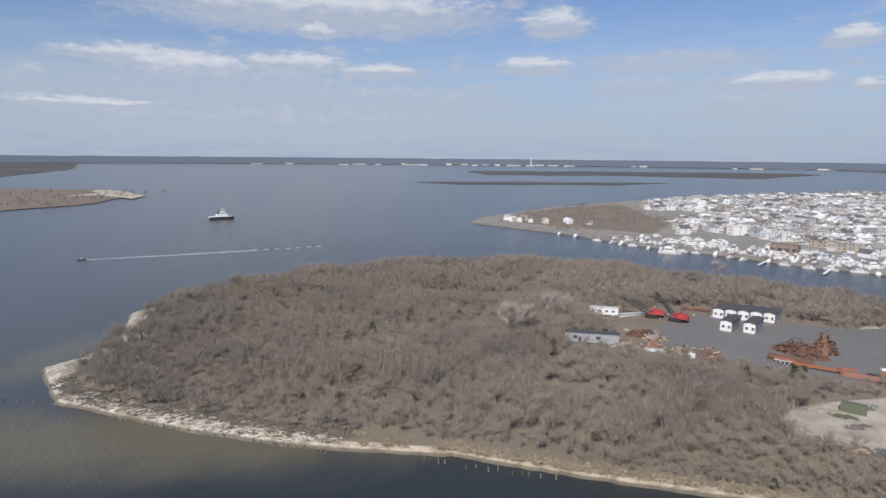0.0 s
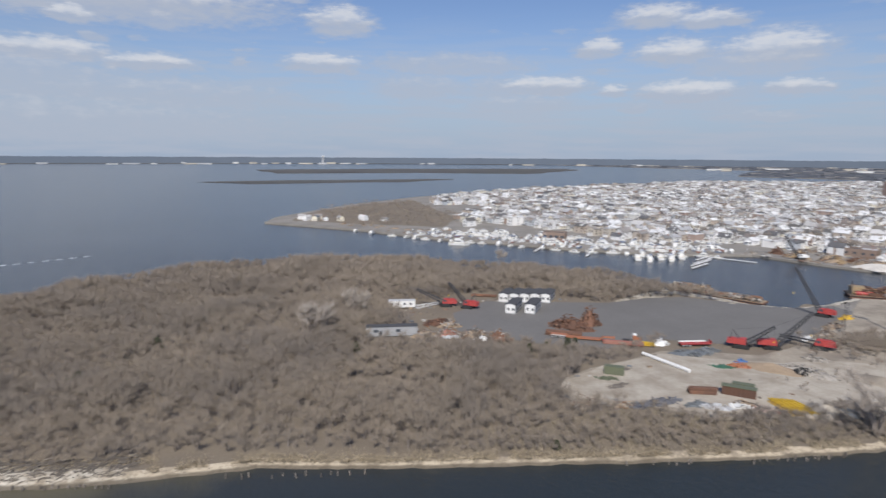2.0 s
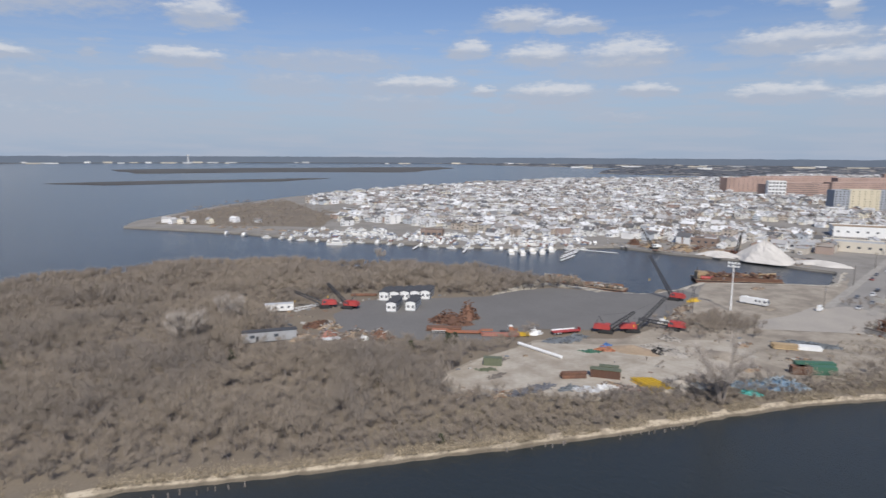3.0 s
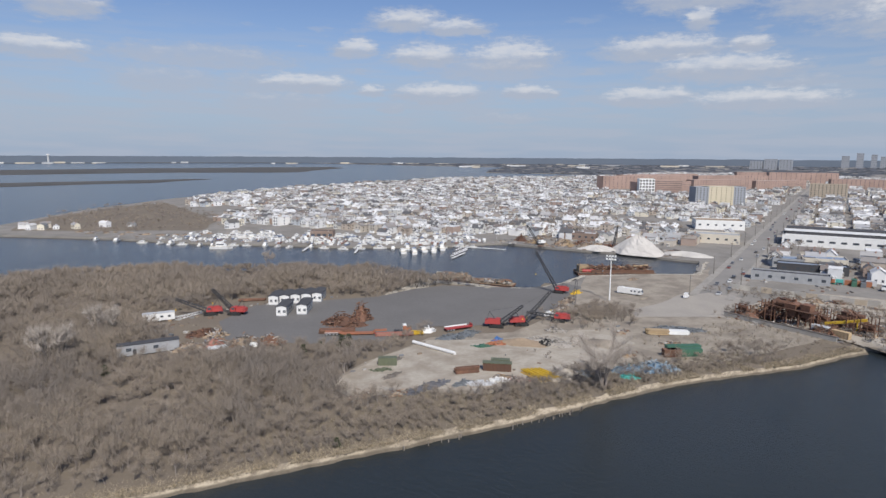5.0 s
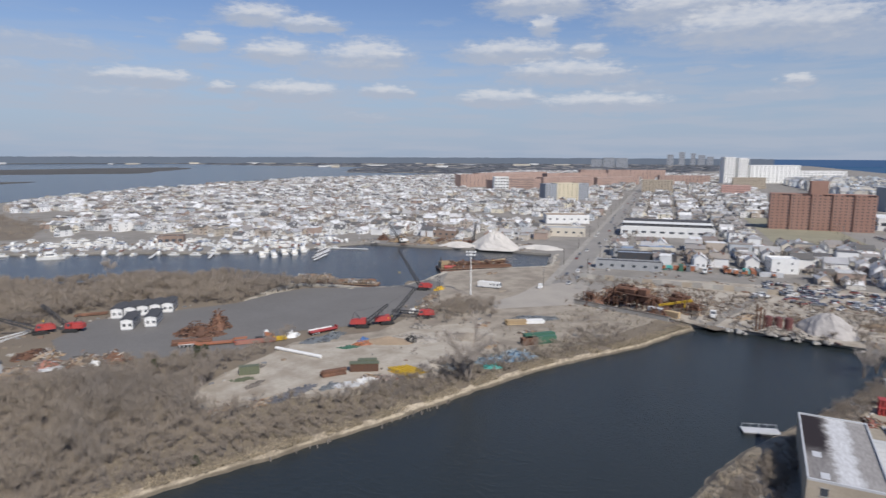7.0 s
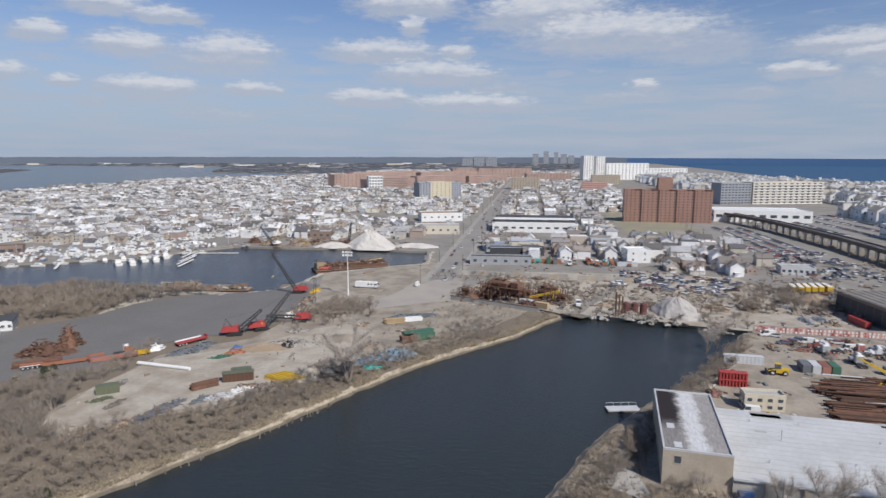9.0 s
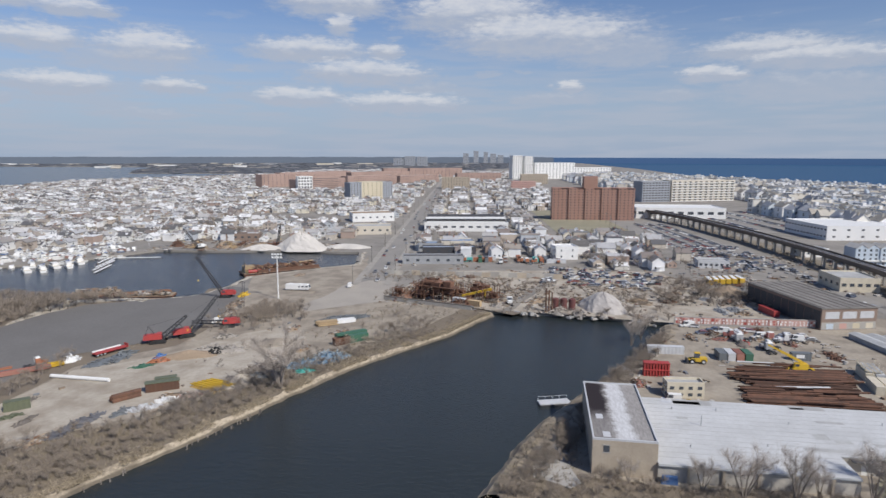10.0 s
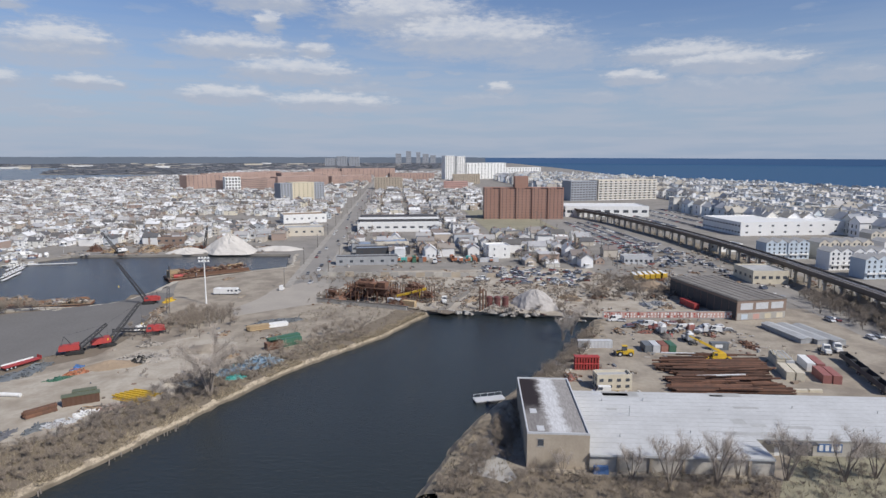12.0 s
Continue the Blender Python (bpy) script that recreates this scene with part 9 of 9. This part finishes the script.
for k in range(14):
    heap(262 + 30 * rnd.random(), 68 + 50 * rnd.random(), rnd.uniform(0, 180), rnd.uniform(6, 11), rnd.uniform(4, 7), rnd.uniform(2.2, 4.5), 120, (M_RUST, M_RUST, M_SCRAP)[k % 3], ("rusted plates and frames heaped at the works", "rusted plates and frames heaped at the works", "mixed steel scrap heaped at the works")[k % 3], seed=400 + k, piece=(0.8, 3.2), z=1.5, flat=0.5)
for k in range(10):
    heap(264 + 34 * rnd.random(), 2 + 52 * rnd.random(), rnd.uniform(0, 180), rnd.uniform(5, 10), rnd.uniform(4, 6), rnd.uniform(1.2, 2.6), 90, (M_RUST, M_SCRAP, M_RUBBLE)[k % 3], ("rusted scrap behind the basin", "mixed scrap behind the basin", "pale broken concrete behind the basin")[k % 3], seed=430 + k, piece=(0.8, 3.0), z=1.5, flat=0.4)
for k in range(12):
    heap(285 + 40 * rnd.random(), -62 + 50 * rnd.random(), rnd.uniform(0, 180), rnd.uniform(5, 10), rnd.uniform(3, 6), rnd.uniform(1.2, 2.4), 90, (M_DRIFT, M_SCRAP, M_GREY)[k % 3], ("grey timber scrap behind the painted wall", "mixed scrap behind the painted wall", "grey sheet metal behind the painted wall")[k % 3], seed=450 + k, piece=(0.8, 3.6), z=1.52, flat=0.3)
# small litter strewn over all the yards
M_LITTERBITS = material("mixed_litter", (0.4, 0.3, 0.2), 0.85, island=1.0, palette=[(0.20, 0.12, 0.08), (0.42, 0.40, 0.37), (0.10, 0.09, 0.085), (0.24, 0.19, 0.145), (0.50, 0.49, 0.47), (0.15, 0.14, 0.13), (0.20, 0.22, 0.24), (0.30, 0.26, 0.20), (0.20, 0.13, 0.105), (0.16, 0.18, 0.21), (0.33, 0.31, 0.28), (0.22, 0.19, 0.16)])
lv, lt = [], []
cube_t = [(3, 2, 1), (3, 1, 0), (4, 5, 6), (4, 6, 7), (0, 1, 5), (0, 5, 4), (1, 2, 6), (1, 6, 5), (2, 3, 7), (2, 7, 6), (3, 0, 4), (3, 4, 7)]
for count, x0, x1, y0, y1, keep, low, top in [(420, 90, 300, 95, 205, lambda x, y: inside(YARD, x, y) and not (x > 225 and y > 116) and noise.noise((x * 0.05, y * 0.05, 9.0)) > -0.1, 0.15, 0.8), (500, 62, 150, 195, 268, lambda x, y: not inside(LOT, x, y) and inside(WOODS_OUT[2], x, y), 0.2, 1.2), (1100, 256, 330, 58, 122, lambda x, y: noise.noise((x * 0.07, y * 0.07, 4.0)) > -0.15, 0.2, 1.2), (1100, 262, 380, -50, 60, lambda x, y: inside(LAND, x, y) and noise.noise((x * 0.07, y * 0.07, 4.0)) > -0.05, 0.2, 1.2),
                                                  (700, 176, 270, -95, 4, lambda x, y: noise.noise((x * 0.06, y * 0.06, 2.0)) > 0.0, 0.2, 1.4), (500, 345, 440, 40, 150, lambda x, y: noise.noise((x * 0.05, y * 0.05, 4.0)) > 0.05, 0.3, 1.4), (700, 340, 420, 215, 345, lambda x, y: inside(LAND, x, y), 0.4, 2.6), (700, 110, 345, 345, 600, lambda x, y: inside(LAND, x, y) and edge_distance(NORTH[8:15], x, y) < 40, 0.3, 1.8), (500, 350, 470, -130, -20, lambda x, y: True, 0.4, 2.2)]:
    for k in range(int(count * 0.7)):
        x, y = rnd.uniform(x0, x1), rnd.uniform(y0, y1)
        if not keep(x, y):
            continue
        sx, sy, sz = rnd.uniform(low, top), rnd.uniform(low, top) * 0.5, rnd.uniform(0.1, 0.5) * (1 + low)
        a = rnd.uniform(0, 6.28)
        c, s = math.cos(a), math.sin(a)
        n = len(lv)
        for z in (1.4, 1.6 + sz):
            for px, py in ((-sx, -sy), (sx, -sy), (sx, sy), (-sx, sy)):
                lv.append((x + px * c - py * s, y + px * s + py * c, z + rnd.uniform(-0.1, 0.1) * (z > 1.5)))
        lt.extend([(n + i, n + j, n + m) for i, j, m in cube_t])
soup("yard_litter", lv, lt, [M_LITTERBITS], "small mixed litter strewn over the yards", "litter")
# lots between the works and the houses
faced("workshop", (354, 149), (367, 113), 9, 4.5, M_GREY, "long low dark-roofed shed by the avenue", floors=1, bays=6, pane=(2, 1.5), category="workshop", flat_roof=M_ROOFDARK)
yard_wall = thing("yard_wall", pose(330, 96, 1.45, 0, 0, -78), "long pale concrete block wall behind the works", "wall")
for k in range(20):
    part("panel", Shape().box(-50 + k * 5.0, -0.15, 0, -45.1 + k * 5.0, 0.15, 2.6 + 0.3 * (k % 3 == 0)), (M_CONCRETE, M_PALEWALL, M_CONCRETE, M_STUCCO)[k % 4], yard_wall)
for k in range(16):
    y = 124 - 66 * rnd.random()
    x = 375 + (122 - y) * 0.22 + 9 * rnd.random()
    container(x, y, AVENUE + rnd.choice((0, 90)), rnd.choice((6.1, 12.2)), rnd.choice((M_TEAL, M_BLUEGREY, M_RUST, M_ORANGE, M_LIGHTGREY, M_GREEN)), "weathered shipping container in a storage lot", z=1.5)
for k in range(9):
    y = 120 - 66 * rnd.random()
    x = 370 + (122 - y) * 0.22 + 7 * rnd.random()
    truck_tractor(x, y, AVENUE + rnd.choice((0, 90, 180)) + rnd.uniform(-10, 10), rnd.choice((M_ORANGE, M_WHITE, M_ORANGE, M_GREY)), "truck parked in a storage lot")
for k in range(14):
    x, y = 300 + 46 * rnd.random(), 122 - 66 * rnd.random()
    heap(x, y, rnd.uniform(0, 180), rnd.uniform(7, 12), rnd.uniform(4, 7), rnd.uniform(1.5, 3), 34, (M_SCRAP, M_RUST, M_RUBBLE)[k % 3], ("mixed scrap in a storage lot", "rusted scrap in a storage lot", "pale rubble in a storage lot")[k % 3], seed=300 + k, piece=(1.0, 4.0), z=1.5)
for k in range(8):
    x, y = 300 + 60 * rnd.random(), -6 - 40 * rnd.random()
    heap(x, y, rnd.uniform(0, 180), rnd.uniform(7, 12), rnd.uniform(4, 7), rnd.uniform(1.2, 2.6), 34, (M_SCRAP, M_RUST, M_DRIFT)[k % 3], ("mixed scrap in the vehicle yard", "rusted scrap in the vehicle yard", "grey brushwood in the vehicle yard")[k % 3], seed=330 + k, piece=(1.0, 4.0), z=1.5)
sheet("works_yard", dense([(262, 118), (258, 66), (262, 62), (300, 60), (350, 52), (362, 62), (345, 108), (300, 122)], 5, 1.2), 1.5, M_YARD, "pale brown rutted yard of the works")
sheet("vehicle_yard", dense([(262, 58), (264, -8), (276, -62), (318, -40), (345, -18), (378, -4), (376, 52), (350, 50)], 5, 1.2), 1.5, M_YARD, "pale grey-brown yard of a vehicle breaker")
cars = []
for k in range(40):
    u = 345 + (k / 40) ** 1.3 * 1000
    cars.append((*town(u, rnd.choice((43.8, 46.6, 51.4, 54.2)) + rnd.uniform(-0.5, 0.5)), AVENUE + rnd.choice((0, 180)), Z))
for k in range(100):
    cars.append((*town(445 + (k % 30) * 5.7 + rnd.uniform(-1, 1), -192 + (k // 30) * 11.5), AVENUE + 90 + rnd.uniform(-4, 4), 1.62))
for k in range(150):
    cars.append((*town(565 + (k % 38) * 5.0 + rnd.uniform(-1, 1), -330 + (k // 38) * 22), AVENUE + 90, 1.62))
for k in range(110):
    x, y = rnd.uniform(322, 370), rnd.uniform(-4, 58)
    cars.append((x, y, rnd.uniform(0, 360), 1.5))
for k in range(95):
    cars.append((*town(rnd.uniform(365, 470), rnd.uniform(-198, -152)), AVENUE + rnd.choice((0, 90)) + rnd.uniform(-8, 8), 1.6))
for k in range(130):
    x, y, zone, kind, deg, size = spots[rnd.randrange(min(len(spots), 700))]
    cars.append((x + rnd.uniform(-8, 8), y + rnd.uniform(-8, 8), deg, 1.5))
for k in range(26):
    s = rnd.random()
    cars.append((200 + 320 * s, -122 + 70 * s + rnd.uniform(-2, 3), 13 + rnd.choice((0, 180)), 1.62))
cars.sort(key=lambda c: math.hypot(c[0], c[1]))
for x, y, deg, z in cars[:32]:
    car(x, y, deg, z)
vs, ts, ks, base = [], [], [], 0
body = Shape().profile([(-2.2, 0.2), (2.2, 0.2), (2.2, 0.8), (1.3, 0.95), (-2.2, 1.0)], -0.88, 0.88)
glass = Shape().profile([(-2.0, 1.0), (1.25, 0.95), (0.55, 1.45), (-1.6, 1.45)], -0.78, 0.78)
top = Shape().box(-1.5, -0.74, 1.45, 0.5, 0.74, 1.52)
cv, ct, ck = [], [], []
for slot, sh in ((0, body), (1, glass), (0, top)):
    n = len(cv)
    cv.extend(sh.v)
    for f in sh.f:
        for j in range(1, len(f) - 1):
            ct.append((n + f[0], n + f[j], n + f[j + 1]))
            ck.append(slot)
cv, ct = np.array(cv), np.array(ct)
for x, y, deg, z in cars[32:]:
    c, s = math.cos(radians(deg)), math.sin(radians(deg))
    vs.append(np.stack([cv[:, 0] * c - cv[:, 1] * s + x, cv[:, 0] * s + cv[:, 1] * c + y, cv[:, 2] + z], 1))
    ts.append(ct + base)
    ks.extend(ck)
    base += len(cv)
soup("far_cars", np.concatenate(vs), np.concatenate(ts), [M_CAR_I, M_GLASS], "many parked cars in far lots and streets", "cars", ks)
for k in range(26):
    utility_pole(*town(318 + k * 34, 39.6 if k % 2 else 58.4), AVENUE)
for k in range(12):
    utility_pole(*town(300 + k * 30, -138 + 6 * math.sin(k)), AVENUE)

# ============================================================ on the bay
tug = thing("tugboat", pose(-239, 665, 0, 0, 0, 33), "dark-hulled tugboat with a stacked white deckhouse", "tugboat")
part("hull", hull(Shape(), 26, 8, -0.8, 2.4), M_DARK, tug)
part("bulwark", hull(Shape(), 26.2, 8.2, 2.1, 2.9), M_WHITE, tug)
part("deckhouse", Shape().box(-6, -2.8, 2.6, 6, 2.8, 5.4), M_WHITE, tug)
part("upper_house", Shape().box(-2.5, -2.2, 5.4, 4.5, 2.2, 7.8), M_WHITE, tug)
part("wheelhouse", Shape().box(-0.5, -1.7, 7.8, 3.6, 1.7, 10.4, taper=0.15), M_WHITE, tug)
part("window_band", Shape().box(-0.55, -1.75, 9.0, 3.6, 1.75, 9.8), M_GLASS, tug)
part("window_band", Shape().box(-2.55, -2.25, 6.4, 4.55, 2.25, 7.1), M_GLASS, tug)
part("funnel", Shape().rod((-4, 1.2, 5.4), (-4.3, 1.2, 9.0), 0.6, n=10).rod((-4, -1.2, 5.4), (-4.3, -1.2, 9.0), 0.6, n=10), M_DARK, tug)
part("mast", Shape().rod((0.5, 0, 10.4), (0.3, 0, 15.0), 0.12, 0.06), M_LIGHTGREY, tug)
M_FOAM = material("foam", (0.62, 0.65, 0.68), 0.8, other=(0.2, 0.24, 0.28), coarse=0.12, fine=0.8, spread=0.5, world_space=True)
foam = Shape()
for i in range(41):
    s = i / 40
    x, y = -234 + 140 * s, 401 + 62 * s + 10 * s * s
    w = 0.7 + 2.6 * s * (1 - s) + 0.3 * noise.noise((s * 30, 0, 0))
    foam.v.extend([(x + 0.4 * w, y - w, 0.03), (x - 0.4 * w, y + w, 0.03)])
for i in range(40):
    if i < 28 or i % 2:
        foam.f.append((2 * i, 2 * i + 2, 2 * i + 3, 2 * i + 1))
        foam.k.append(0)
tagged(new("water_wake", foam.mesh("water_wake", M_FOAM)), "thin white wake of foam on the bay", "water", kind="structure")
speed = thing("speedboat", pose(-237, 399.2, 0, 0, 0, 205), "small dark speedboat at the head of the wake", "boat")
part("hull", hull(Shape(), 5, 1.9, -0.2, 0.7), M_DARK, speed)
part("console", Shape().box(-0.6, -0.4, 0.6, 0.3, 0.4, 1.4, taper=0.1), M_WHITE, speed)
# far shore: airport tower, pale halls and dark woods
at_tower = thing("control_tower", pose(655, 4690, 1, 0, 0, 0), "distant pale airport control tower", "tower")
part("shaft", Shape().rod((0, 0, 0), (0, 0, 44), 6, 5, n=10), M_LIGHTGREY, at_tower)
part("cab", Shape().rod((0, 0, 44), (0, 0, 54), 6, 11, n=10).rod((0, 0, 54), (0, 0, 57), 11, 8, n=10), M_WHITE, at_tower)
for k in range(44):
    a = radians(rnd.uniform(-22, 64))
    r = rnd.uniform(4300, 4750) if a < radians(40) else rnd.uniform(3300, 4600)
    x, y = r * math.sin(a), r * math.cos(a)
    if a < radians(28) and k % 3 == 0:
        a = radians(rnd.uniform(0, 26))
        x, y = 4720 * math.sin(a), 4720 * math.cos(a)
    L = rnd.uniform(20, 110)
    h = rnd.uniform(3, 8)
    root = solid("far_hall", Shape().box(-L / 2, -15, 0, L / 2, 15, h).box(-L / 2 - 1, -16, h, L / 2 + 1, 16, h + 1.5), rnd.choice((M_WHITE, M_LIGHTGREY, M_WHITE, M_BEIGE)), pose(x, y, 1.0, 0, 0, -math.degrees(a) + rnd.uniform(-10, 10)), "pale flat-roofed hall on the far shore", "hall", "halls on the far shore")


def far_woods():
    v, t = [], []
    rnd2 = random.Random(8)
    for k in range(5200):
        a = radians(rnd2.uniform(-38, 82))
        r = rnd2.uniform(1700, 4700) ** 1.0
        x, y = r * math.sin(a), r * math.cos(a)
        if not inside(LAND, x, y) or x < 1600 or math.atan2(x, y) > radians(78) or (y < 700 and x < 3200):
            continue
        n = len(v)
        w, h = rnd2.uniform(16, 50), rnd2.uniform(2, 5)
        m = 6
        for j in range(m):
            b = j * math.tau / m
            v.append((x + math.cos(b) * w * rnd2.uniform(0.7, 1.2), y + math.sin(b) * w * rnd2.uniform(0.7, 1.2), 1.0))
        for j in range(m):
            b = j * math.tau / m + 0.4
            v.append((x + math.cos(b) * w * 0.6, y + math.sin(b) * w * 0.6, 1 + h * rnd2.uniform(0.6, 1.1)))
        v.append((x, y, 1 + h))
        for j in range(m):
            q = (j + 1) % m
            t.extend([(n + j, n + q, n + m + q), (n + j, n + m + q, n + m + j), (n + m + j, n + m + q, n + 2 * m)])
    soup("far_woods", v, t, [material("far_thicket", (0.095, 0.103, 0.118), 0.95, island=0.2, coarse=0.01, fine=0.1)], "dark far woods beyond the town", "trees")


far_woods()
